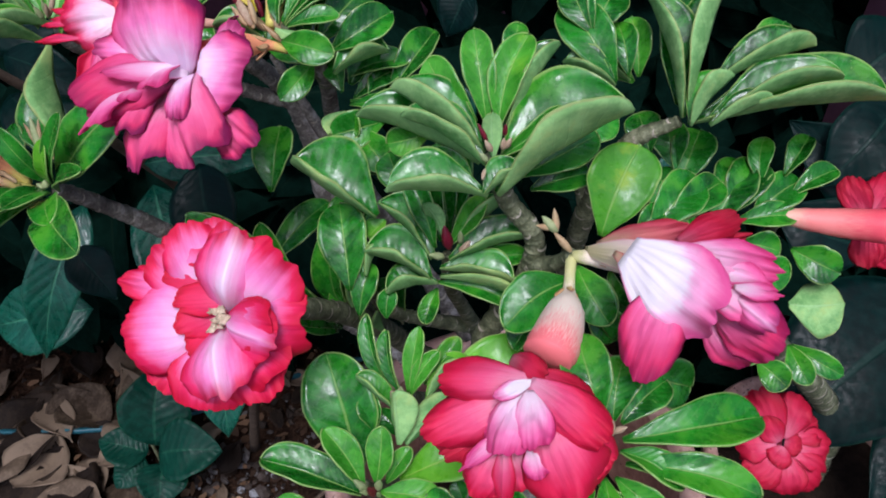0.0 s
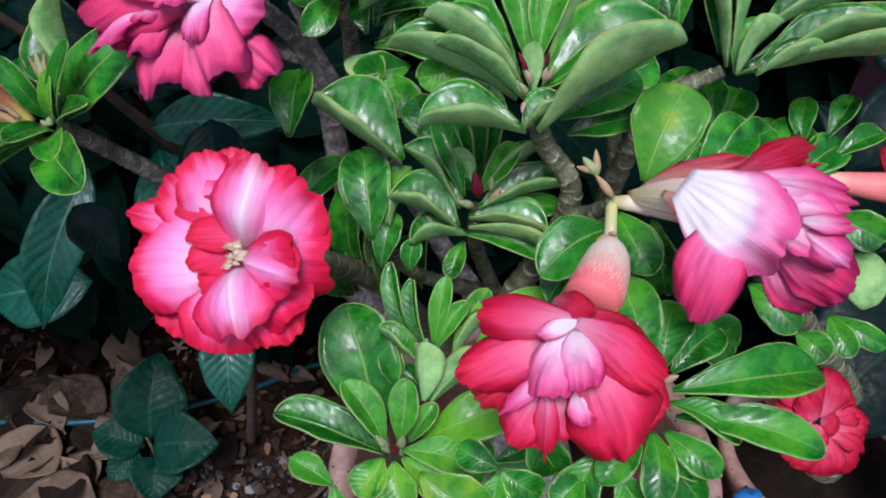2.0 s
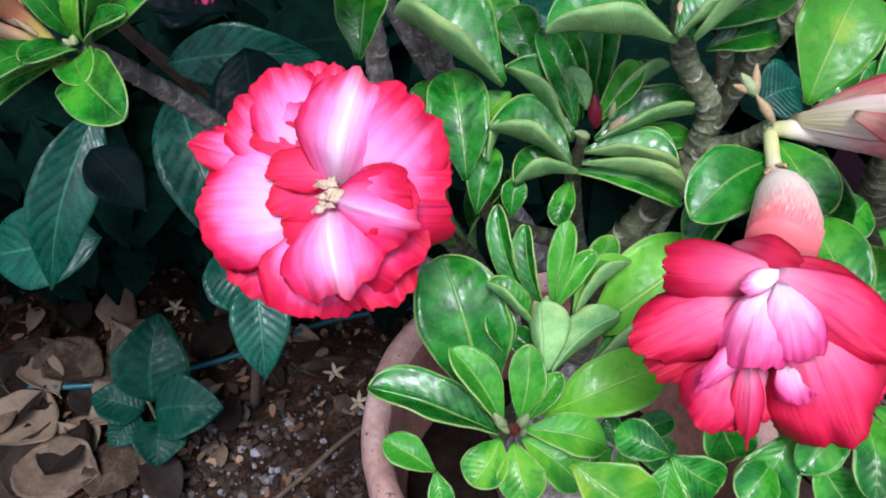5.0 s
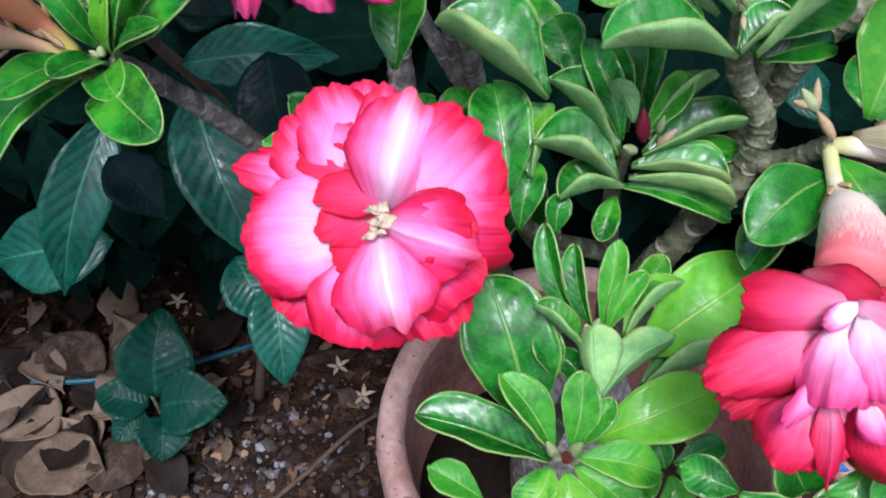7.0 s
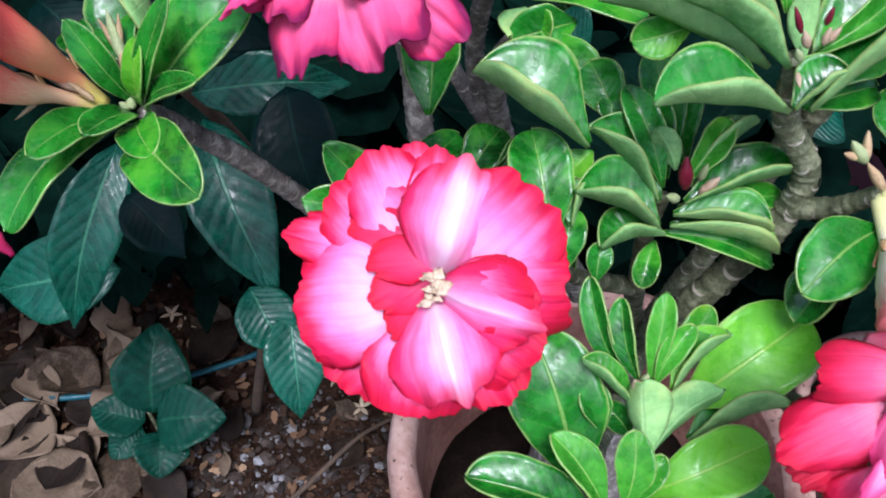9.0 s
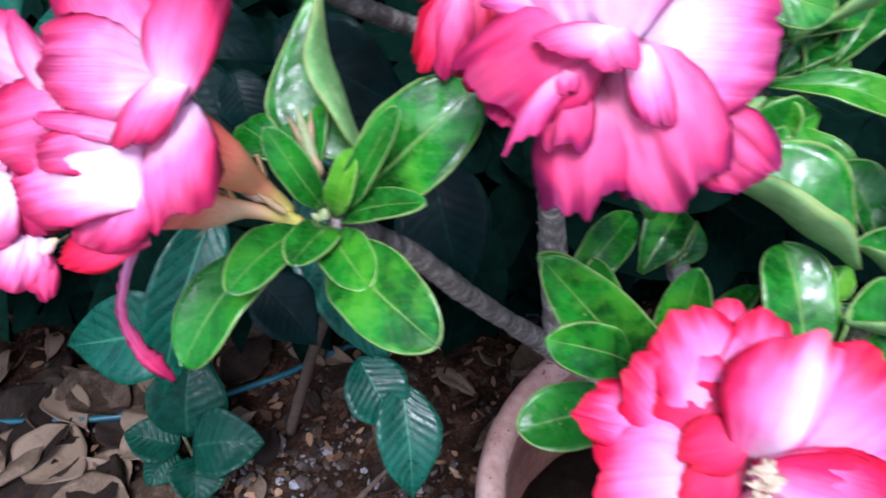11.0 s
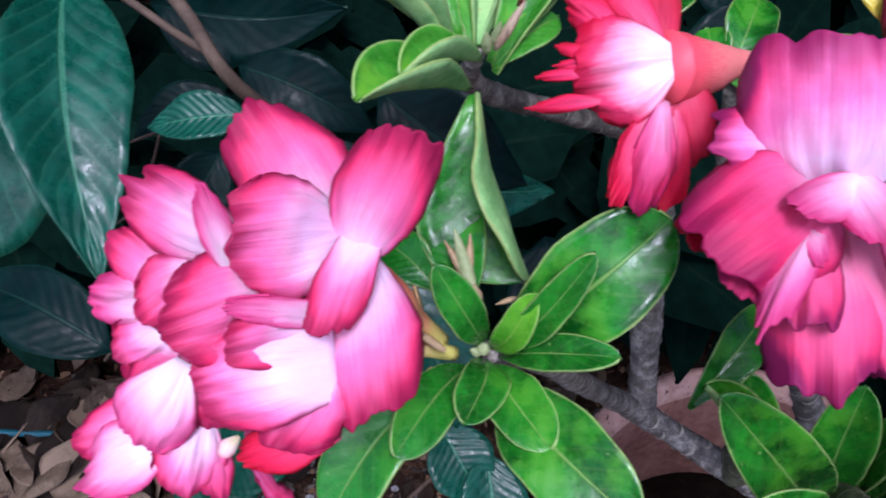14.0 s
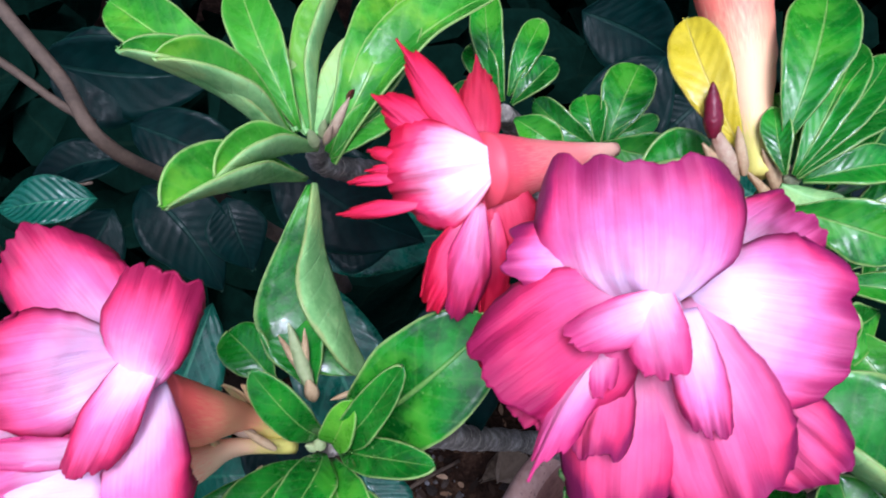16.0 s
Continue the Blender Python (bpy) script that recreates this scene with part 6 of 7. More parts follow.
petal(BR["FX"], "rose", (-0.2584, 0.2699, 1.2233), (-0.2562, 0.2577, 1.2180), (0.20, -0.36, 0.91), 0.0079, bow=0.1)
petal(BR["FX"], "coral", (-0.2642, 0.2859, 1.2344), (-0.2728, 0.2763, 1.2281), (0.18, -0.65, 0.74), 0.0162, bow=0.12)
petal(BR["FX"], "rose", (-0.2609, 0.2790, 1.2365), (-0.2552, 0.2687, 1.2277), (0.25, -0.55, 0.80), 0.0144, bow=0.12, ruff=1.4)
petal(BR["FX"], "cream", (-0.2515, 0.2654, 1.2303), (-0.2546, 0.2618, 1.2297), (0.27, -0.39, 0.88), 0.0036, bow=0.1, ruff=1.6)
petal(BR["F2"], "pink", (-0.0987, 0.3299, 1.2438), (-0.0888, 0.3243, 1.2714), (-0.76, -0.64, 0.14), 0.0225, bow=0.1, curl=0.05, ruff=0.8)
petal(BR["F2"], "pink", (-0.1278, 0.3319, 1.2446), (-0.1517, 0.3188, 1.2590), (0.63, -0.54, 0.55), 0.0219, bow=0.12, ruff=0.8)
petal(BR["F2"], "pink", (-0.1186, 0.3214, 1.2435), (-0.1290, 0.3234, 1.2838), (-0.21, -0.98, -0.00), 0.0447, bow=0.12, curl=0.08, ruff=0.7)
petal(BR["F2"], "pink", (-0.1096, 0.3207, 1.2446), (-0.0875, 0.2964, 1.2623), (-0.78, -0.32, 0.54), 0.0401, bow=0.12, curl=0.08, ruff=0.7)
petal(BR["F2"], "rose", (-0.1223, 0.3238, 1.2431), (-0.1561, 0.2929, 1.2513), (0.39, -0.19, 0.90), 0.0334, bow=0.14, curl=0.04, ruff=0.8)
petal(BR["F2"], "rose", (-0.1300, 0.3179, 1.2396), (-0.1496, 0.2900, 1.2438), (0.22, -0.01, 0.97), 0.0198, bow=0.12, ruff=0.8)
petal(BR["F2"], "magenta", (-0.1226, 0.3146, 1.2386), (-0.1293, 0.2724, 1.2293), (-0.13, -0.19, 0.97), 0.0282, bow=0.1, cup=-0.25, point=0.1, ruff=1.0, neck=0.45)
petal(BR["F2"], "magenta", (-0.1279, 0.3102, 1.2410), (-0.1367, 0.2835, 1.2415), (-0.24, 0.10, 0.97), 0.0154, bow=0.1, cup=-0.35, ruff=1.1, neck=0.5)
petal(BR["F2"], "rose", (-0.1127, 0.3200, 1.2283), (-0.1154, 0.2877, 1.2252), (-0.34, -0.06, 0.94), 0.0183, bow=0.06)
petal(BR["F2"], "pale", (-0.1291, 0.3078, 1.2442), (-0.1493, 0.2782, 1.2466), (-0.00, 0.08, 1.00), 0.0092, ridge=0.45, point=0.1, ruff=0.8)
petal(BR["F2"], "magenta", (-0.1121, 0.3162, 1.2456), (-0.1058, 0.2730, 1.2343), (-0.55, -0.29, 0.78), 0.0330, bow=0.12, cup=-0.25, curl=0.04, ruff=1.0, neck=0.4)
petal(BR["F2"], "pink", (-0.1125, 0.3134, 1.2489), (-0.1127, 0.2839, 1.2491), (-0.29, 0.01, 0.96), 0.0114, bow=0.1, cup=-0.4, ruff=0.8, neck=0.6)
petal(BR["F2"], "magenta", (-0.0997, 0.3045, 1.2359), (-0.0827, 0.2818, 1.2332), (-0.48, -0.45, 0.76), 0.0225, bow=0.1, ruff=1.2)
petal(BR["F2"], "blush", (-0.1150, 0.3165, 1.2507), (-0.1414, 0.2975, 1.2621), (0.50, -0.20, 0.84), 0.0106, bow=0.03, cup=-0.15, ruff=0.5, neck=0.7)
petal(BR["F2"], "blush", (-0.1197, 0.3191, 1.2509), (-0.1237, 0.2909, 1.2600), (-0.32, 0.33, 0.89), 0.0132, bow=0.04, cup=-0.2, point=0.06, ruff=0.5, neck=0.7)
petal(BR["F2"], "pale", (-0.1298, 0.3117, 1.2422), (-0.1352, 0.2917, 1.2518), (-0.15, 0.46, 0.88), 0.0079, ridge=0.3, ruff=0.8)
petal(BR["F2"], "deep", (-0.1487, 0.3157, 1.2404), (-0.1575, 0.3035, 1.2446), (0.43, -0.00, 0.90), 0.0120, bow=0.1)
petal(BR["F8"], "deep", (-0.1527, 0.3607, 1.2523), (-0.1460, 0.3381, 1.2350), (-0.19, -0.63, 0.75), 0.0183, bow=0.1)
petal(BR["F8"], "scarlet", (-0.1530, 0.3508, 1.2460), (-0.1551, 0.3306, 1.2275), (-0.14, -0.66, 0.74), 0.0137, bow=0.12, ruff=2.0)
petal(BR["F8"], "scarlet", (-0.1563, 0.3470, 1.2477), (-0.1673, 0.3290, 1.2305), (-0.09, -0.66, 0.75), 0.0127, bow=0.1, ridge=0.3, ruff=2.2)
petal(BR["F8"], "rose", (-0.1559, 0.3450, 1.2486), (-0.1613, 0.3260, 1.2309), (-0.11, -0.66, 0.74), 0.0118, bow=0.1, ridge=0.35, ruff=2.2)
petal(BR["F8"], "deep", (-0.1541, 0.3597, 1.2513), (-0.1565, 0.3778, 1.2703), (-0.14, -0.73, 0.67), 0.0115, bow=0.06, point=0.12)
petal(BR["F8"], "crimson", (-0.1553, 0.3597, 1.2567), (-0.1761, 0.3763, 1.2757), (-0.10, -0.80, 0.59), 0.0092, ridge=0.4, point=0.12)
petal(BR["F8"], "crimson", (-0.1623, 0.3595, 1.2559), (-0.1815, 0.3674, 1.2672), (-0.00, -0.82, 0.57), 0.0104, ridge=0.4, point=0.12)
petal(BR["F8"], "crimson", (-0.1735, 0.3537, 1.2526), (-0.1875, 0.3502, 1.2537), (0.24, -0.72, 0.66), 0.0032, point=0.1)
petal(BR["F8"], "crimson", (-0.1708, 0.3485, 1.2480), (-0.1902, 0.3447, 1.2485), (0.16, -0.71, 0.69), 0.0044, point=0.1)
petal(BR["F8"], "crimson", (-0.1735, 0.3568, 1.2554), (-0.1829, 0.3558, 1.2592), (0.30, -0.79, 0.54), 0.0038, point=0.1)
petal(BR["F8"], "crimson", (-0.1735, 0.3558, 1.2544), (-0.1832, 0.3520, 1.2557), (0.35, -0.68, 0.64), 0.0027, point=0.1)
petal(BR["F8"], "white8", (-0.1536, 0.3555, 1.2557), (-0.1775, 0.3493, 1.2537), (0.13, -0.72, 0.68), 0.0288, bow=0.16, cup=-0.15, curl=0.06, ruff=1.5)
petal(BR["F5"], "deep", (0.2008, 0.2798, 1.0208), (0.1849, 0.2983, 1.0420), (-0.18, -0.81, 0.56), 0.0274)
petal(BR["F5"], "deep", (0.2042, 0.2798, 1.0208), (0.2105, 0.2968, 1.0401), (-0.41, -0.61, 0.67), 0.0274)
petal(BR["F5"], "deep", (0.2076, 0.2786, 1.0196), (0.2266, 0.2869, 1.0251), (-0.09, -0.40, 0.91), 0.0243)
petal(BR["F5"], "deep", (0.2093, 0.2750, 1.0159), (0.2320, 0.2713, 1.0156), (-0.08, -0.57, 0.82), 0.0274)
petal(BR["F5"], "deep", (0.2076, 0.2726, 1.0135), (0.2257, 0.2572, 0.9997), (-0.14, -0.75, 0.65), 0.0274)
petal(BR["F5"], "deep", (0.2042, 0.2715, 1.0123), (0.2054, 0.2535, 0.9956), (-0.37, -0.65, 0.67), 0.0274)
petal(BR["F5"], "deep", (0.2008, 0.2726, 1.0135), (0.1824, 0.2613, 1.0036), (-0.22, -0.41, 0.88), 0.0290)
petal(BR["F5"], "deep", (0.1991, 0.2762, 1.0171), (0.1770, 0.2786, 1.0196), (0.03, -0.59, 0.81), 0.0274)
petal(BR["F5"], "deep", (0.2018, 0.2774, 1.0183), (0.1900, 0.2819, 1.0342), (0.07, -0.94, 0.32), 0.0160)
petal(BR["F5"], "deep", (0.2059, 0.2762, 1.0171), (0.2139, 0.2722, 1.0204), (-0.52, -0.43, 0.73), 0.0144)
petal(BR["F5"], "deep", (0.2042, 0.2745, 1.0154), (0.1967, 0.2634, 1.0129), (-0.13, -0.14, 0.98), 0.0160)
petal(BR["F6"], "deep", (0.2484, 0.3637, 1.1211), (0.2372, 0.3787, 1.1402), (-0.36, -0.83, 0.44), 0.0189)
petal(BR["F6"], "deep", (0.2518, 0.3649, 1.1223), (0.2603, 0.3802, 1.1419), (-0.43, -0.61, 0.67), 0.0205)
petal(BR["F6"], "deep", (0.2551, 0.3614, 1.1187), (0.2770, 0.3631, 1.1239), (-0.12, -0.67, 0.73), 0.0237)
petal(BR["F6"], "deep", (0.2534, 0.3579, 1.1152), (0.2670, 0.3409, 1.1016), (-0.39, -0.75, 0.54), 0.0237)
petal(BR["F6"], "deep", (0.2501, 0.3591, 1.1164), (0.2477, 0.3395, 1.1030), (-0.44, -0.47, 0.76), 0.0204)
petal(BR["F6"], "pale", (0.2518, 0.3614, 1.1187), (0.2524, 0.3506, 1.1152), (-0.53, -0.29, 0.80), 0.0141)
leaf(BR["RP"], "n", (-0.0947, 0.2837, 1.1256), (-0.1349, 0.2687, 1.1372), (0.37, -0.30, 0.88), 0.0230, 16, 0.1)
leaf(BR["RP"], "n", (-0.1015, 0.2788, 1.1574), (-0.1309, 0.2705, 1.1816), (0.59, -0.63, 0.51), 0.0167, 18, 0.1)


# ---- buds ----
def bud(key, at, toward, length, width, mat):
    at, d = Vector(at), Vector(toward).normalized()
    pts = [(*(at + d * length * s), width * w) for s, w in ((0, 0.25), (0.25, 0.5), (0.55, 0.48), (0.85, 0.25), (1.0, 0.05))]
    put("bud", tube(pts, (mat,), 9, 4, 0.08, len(PLACE)), at, BR[key])


bud("RN4", (0.0499, 0.2666, 1.2006), (-0.0080, 0.0018, 0.0090), 0.0104, 0.0042, BUD_GREEN)
bud("RN4", (0.0499, 0.2666, 1.2006), (-0.0019, 0.0046, 0.0118), 0.0109, 0.0031, BRACT)
bud("RN4", (0.0474, 0.2675, 1.2015), (-0.0080, -0.0025, 0.0046), 0.0082, 0.0027, BRACT)
bud("RN4", (0.0561, 0.2605, 1.1944), (-0.0093, 0.0033, 0.0105), 0.0122, 0.0034, BRACT)
bud("RF", (-0.0758, 0.3567, 1.2428), (-0.0084, 0.0068, 0.0141), 0.0151, 0.0033, BRACT)
bud("RF", (-0.0758, 0.3577, 1.2438), (-0.0044, 0.0040, 0.0112), 0.0108, 0.0029, BRACT)
bud("RF", (-0.0772, 0.3558, 1.2418), (-0.0111, 0.0031, 0.0103), 0.0131, 0.0025, BRACT)
bud("RF", (-0.0745, 0.3567, 1.2428), (-0.0018, 0.0040, 0.0112), 0.0102, 0.0029, BRACT)
bud("RA", (0.0183, 0.2782, 1.2411), (-0.0066, 0.0027, 0.0128), 0.0088, 0.0021, BUD_RED)
bud("RA", (0.0202, 0.2752, 1.2381), (-0.0050, -0.0003, 0.0097), 0.0065, 0.0028, BUD)
bud("RA", (0.0256, 0.2798, 1.2428), (0.0004, -0.0001, 0.0100), 0.0060, 0.0021, BUD_RED)
bud("RA", (0.0260, 0.2762, 1.2391), (0.0036, -0.0008, 0.0092), 0.0059, 0.0025, BUD)
bud("RA", (0.0249, 0.2757, 1.2386), (0.0002, 0.0000, 0.0100), 0.0060, 0.0025, BUD)
bud("RA", (0.0183, 0.2725, 1.2352), (-0.0054, -0.0018, 0.0081), 0.0060, 0.0025, BUD_GREEN)
bud("RA", (0.0174, 0.2700, 1.2327), (-0.0022, -0.0106, -0.0009), 0.0065, 0.0018, BUD)
bud("RB", (0.0030, 0.2865, 1.1708), (-0.0027, 0.0012, 0.0155), 0.0142, 0.0053, BUD_RED)
bud("RB", (0.0084, 0.2846, 1.1689), (0.0051, -0.0019, 0.0123), 0.0113, 0.0041, BUD)
bud("RB", (0.0084, 0.2884, 1.1728), (-0.0002, -0.0026, 0.0117), 0.0101, 0.0029, BUD_GREEN)
bud("RB", (0.0003, 0.2836, 1.1679), (-0.0080, -0.0062, 0.0080), 0.0108, 0.0036, BUD_GREEN)
bud("RC", (-0.0209, 0.2214, 1.1399), (-0.0027, -0.0003, 0.0068), 0.0063, 0.0035, BUD)
bud("RC", (-0.0194, 0.2223, 1.1409), (0.0008, 0.0002, 0.0074), 0.0063, 0.0031, BUD_GREEN)
bud("RD", (-0.0333, 0.1874, 1.1185), (-0.0056, -0.0024, 0.0152), 0.0139, 0.0037, BUD_GREEN)
bud("RD", (-0.0287, 0.1879, 1.1192), (0.0020, -0.0035, 0.0145), 0.0128, 0.0037, BUD_GREEN)
bud("RD", (-0.0300, 0.1863, 1.1177), (-0.0023, -0.0044, 0.0135), 0.0122, 0.0040, BUD_RED)
bud("RD", (-0.0315, 0.1869, 1.1182), (-0.0048, -0.0065, 0.0115), 0.0119, 0.0026, BUD_GREEN)
bud("RD", (-0.0277, 0.1858, 1.1174), (-0.0001, -0.0056, 0.0125), 0.0116, 0.0023, BUD_GREEN)
bud("RE", (0.0634, 0.1770, 1.1804), (0.0000, 0.0009, 0.0080), 0.0069, 0.0030, BUD)
bud("RE", (0.0644, 0.1770, 1.1804), (0.0053, -0.0013, 0.0058), 0.0068, 0.0026, BUD)
bud("RE", (0.0634, 0.1748, 1.1781), (-0.0014, -0.0057, 0.0013), 0.0051, 0.0023, BUD_GREEN)
bud("RE", (0.0644, 0.1763, 1.1796), (-0.0042, 0.0009, 0.0081), 0.0077, 0.0023, BUD)
bud("RI", (-0.1945, 0.3747, 1.2454), (0.0074, 0.0020, 0.0155), 0.0147, 0.0028, BUD)
bud("RI", (-0.1960, 0.3753, 1.2458), (0.0017, -0.0033, 0.0105), 0.0095, 0.0025, BUD_GREEN)
bud("RI", (-0.1975, 0.3736, 1.2443), (-0.0011, -0.0037, 0.0100), 0.0091, 0.0030, BUD_GREEN)
bud("RI", (-0.1952, 0.3741, 1.2449), (0.0031, -0.0033, 0.0106), 0.0098, 0.0023, BUD)
bud("RI", (-0.1892, 0.3830, 1.2530), (0.0026, -0.0059, 0.0083), 0.0089, 0.0018, BUD_RED)
bud("RL", (-0.1998, 0.3295, 1.1931), (-0.0070, 0.0146, 0.0178), 0.0205, 0.0041, BUD_GREEN)
bud("RL", (-0.2013, 0.3325, 1.1957), (-0.0085, 0.0082, 0.0121), 0.0144, 0.0024, BRACT)
bud("RL", (-0.2013, 0.3325, 1.1957), (0.0000, 0.0096, 0.0139), 0.0144, 0.0024, BRACT)
bud("RL", (-0.1990, 0.3277, 1.1916), (-0.0016, 0.0028, 0.0078), 0.0071, 0.0041, BRACT)
bud("RL", (-0.1975, 0.3177, 1.1828), (0.0007, 0.0000, 0.0054), 0.0047, 0.0036, BUD_GREEN)
bud("RL", (-0.1983, 0.3175, 1.1825), (-0.0032, -0.0010, 0.0043), 0.0046, 0.0027, BUD_GREEN)
bud("RL", (-0.1880, 0.3291, 1.1935), (-0.0073, -0.0040, 0.0014), 0.0071, 0.0017, BRACT)
bud("RL", (-0.2137, 0.3168, 1.1917), (-0.0141, 0.0025, 0.0065), 0.0133, 0.0036, BUD)
bud("RL", (-0.2265, 0.3162, 1.1901), (-0.0113, -0.0010, 0.0036), 0.0101, 0.0014, BRACT)
bud("RL", (-0.2274, 0.3149, 1.1888), (-0.0088, -0.0091, -0.0036), 0.0112, 0.0017, BRACT)
bud("RL", (-0.2192, 0.3151, 1.1897), (-0.0079, -0.0018, 0.0031), 0.0074, 0.0017, BRACT)
bud("RL", (-0.2083, 0.3138, 1.1894), (-0.0097, 0.0029, 0.0073), 0.0106, 0.0025, BRACT)
bud("RL", (-0.2120, 0.3106, 1.1862), (-0.0027, -0.0047, 0.0009), 0.0047, 0.0014, BRACT)
bud("R16", (-0.0859, 0.3650, 1.2431), (-0.0086, -0.0005, 0.0084), 0.0102, 0.0039, BRACT)
bud("R16", (-0.0867, 0.3662, 1.2440), (-0.0093, 0.0006, 0.0093), 0.0112, 0.0034, BRACT)
bud("R16", (-0.0882, 0.3702, 1.2475), (-0.0056, 0.0070, 0.0151), 0.0150, 0.0034, BUD_RED)
bud("R16", (-0.0875, 0.3673, 1.2450), (-0.0100, -0.0038, 0.0054), 0.0102, 0.0018, BRACT)

bud("R16", (-0.0907, 0.3558, 1.2508), (-0.0069, 0.0068, 0.0109), 0.0160, 0.0046, BUD)
bud("R16", (-0.0885, 0.3558, 1.2518), (-0.0036, 0.0068, 0.0119), 0.0128, 0.0030, BRACT)
bud("R16", (-0.0929, 0.3558, 1.2508), (-0.0102, 0.0068, 0.0109), 0.0112, 0.0030, BRACT)
bud("R16", (-0.0897, 0.3558, 1.2493), (-0.0054, 0.0068, 0.0094), 0.0096, 0.0032, BRACT)
bud("R16", (-0.0974, 0.3608, 1.2596), (-0.0008, 0.0068, 0.0086), 0.0137, 0.0048, BUD_RED)


# ---- litter on the ground ----
rnd = random.Random(11)


def dead_leaf(x, y, length, width, turn, curl, z=0.012):
    k = serial()
    a = radians(turn)
    d = Vector((math.cos(a), math.sin(a), rnd.uniform(-0.03, 0.10)))
    me = blade((0, 0, 0), d * length, (rnd.uniform(-0.3, 0.3), rnd.uniform(-0.3, 0.3), 1), width, curl * 0.6, rnd.uniform(-0.04, 0.10), "dry", (DRY, DRY), k, nu=14, nv=16, frill=0.042, twist=rnd.uniform(-32, 32), thick=0.0009, pleat=0.06, crease=rnd.uniform(-0.14, 0.14))
    low = min(v.co.z for v in me.vertices)
    return put("dead_leaf", me, (x, y, z - low * 0.6), None, "curled dry brown fallen leaf on the earth", "leaf", "fallen leaves")


def leaf_litter(count, x0, x1, y0, y1, small, large, lift=0.03):
    for i in range(count):
        x, y = rnd.uniform(x0, x1), rnd.uniform(y0, y1)
        if abs(x - POT.x) < 0.13 and abs(y - POT.y) < 0.13:
            continue
        size = rnd.uniform(small, large)
        dead_leaf(x, y, size, size * rnd.uniform(0.4, 0.85), rnd.uniform(0, 360), rnd.uniform(-15, 40), 0.008 + lift * rnd.random())


leaf_litter(46, -1.15, -0.62, 0.70, 1.02, 0.09, 0.17)
leaf_litter(46, -1.3, -0.1, 0.98, 1.32, 0.05, 0.12)
leaf_litter(40, -0.7, 0.6, 0.55, 1.1, 0.02, 0.06, 0.01)
leaf_litter(14, -0.2, 0.5, 0.8, 1.2, 0.06, 0.12)

# the broad leaves that lie on top
for x, y, length, width, turn, curl in (
    (-0.783, 0.930, 0.118, 0.103, 50, 12),
    (-0.803, 0.800, 0.127, 0.133, 67, 10),
    (-0.708, 0.746, 0.114, 0.103, 67, 25),
    (-0.615, 0.704, 0.151, 0.109, 77, 8),
    (-0.508, 1.001, 0.137, 0.085, 55, 15),
    (-0.879, 0.905, 0.119, 0.097, 59, 15),
    (-0.615, 0.968, 0.140, 0.060, 119, 20),
    (-0.468, 0.703, 0.121, 0.072, 135, 15),
    (-0.422, 0.833, 0.074, 0.048, 74, 20),
    (0.041, 0.905, 0.073, 0.072, -138, 10),
):
    dead_leaf(x, y, length, width, turn, curl, 0.035)

# flakes of bark and leaf crumbs, too many to count
mv, mf, mu = [], [], []
for i in range(2600):
    x, y = rnd.uniform(-1.4, 0.6), rnd.uniform(0.5, 1.35)
    if abs(x - POT.x) < 0.13 and abs(y - POT.y) < 0.13:
        continue
    L, W = rnd.uniform(0.006, 0.028), rnd.uniform(0.002, 0.009)
    a, tip = rnd.uniform(0, 6.28), rnd.uniform(-0.4, 0.4)
    d, c = Vector((math.cos(a), math.sin(a), tip)), Vector((-math.sin(a), math.cos(a), rnd.uniform(-0.5, 0.5)))
    o = Vector((x, y, 0.008 + 0.012 * rnd.random()))
    first = len(mv)
    for k, (v, w) in enumerate(((-0.5, 0.3), (-0.15, 1.0), (0.2, 0.8), (0.5, 0.15))):
        for side in (-1, 1):
            mv.append(o + d * (v * L) + c * (side * w * W * rnd.uniform(0.6, 1.2)) + Vector((0, 0, rnd.uniform(-0.002, 0.003))))
            mu.append((0.5 + side * 0.5, v + 0.5))
    mf += [(first + 2 * k, first + 2 * k + 1, first + 2 * k + 3, first + 2 * k + 2) for k in range(3)]
put("leaf_mulch", mesh_of("leaf_mulch", mv, mf, (MULCH,), None, mu), (0, 0, 0), None, "brown crumbs of dead leaves and bark on the earth", "mulch", kind="stuff")

# grit and pebbles, too many to count
gv, gf = [], []
ball = bmesh.new()
bmesh.ops.create_icosphere(ball, subdivisions=1, radius=1.0)
BALL = [v.co.copy() for v in ball.verts]
BALL_FACES = [tuple(v.index for v in f.verts) for f in ball.faces]
ball.free()
for i in range(3400):
    x, y = rnd.uniform(-1.6, 0.8), rnd.uniform(0.4, 1.4)
    if rnd.random() < 0.55:
        x, y = rnd.gauss(-0.40, 0.17), rnd.gauss(0.74, 0.11)
    if abs(x - POT.x) < 0.12 and abs(y - POT.y) < 0.12:
        continue
    s = rnd.choice((0.0015, 0.002, 0.002, 0.003, 0.004, 0.006, 0.009)) * rnd.uniform(0.7, 1.4)
    first = len(gv)
    e = Vector((rnd.uniform(0.6, 1.5), rnd.uniform(0.6, 1.5), rnd.uniform(0.4, 0.9)))
    spin = Matrix.Rotation(rnd.uniform(0, 6.28), 3, "Z")
    for d in BALL:
        q = d * rnd.uniform(0.62, 1.25)
        q = spin @ Vector((q.x * e.x * s, q.y * e.y * s, q.z * e.z * s))
        gv.append(Vector((x, y, 0.004 + s * 0.3)) + q)
    gf += [tuple(first + k for k in tri) for tri in BALL_FACES]
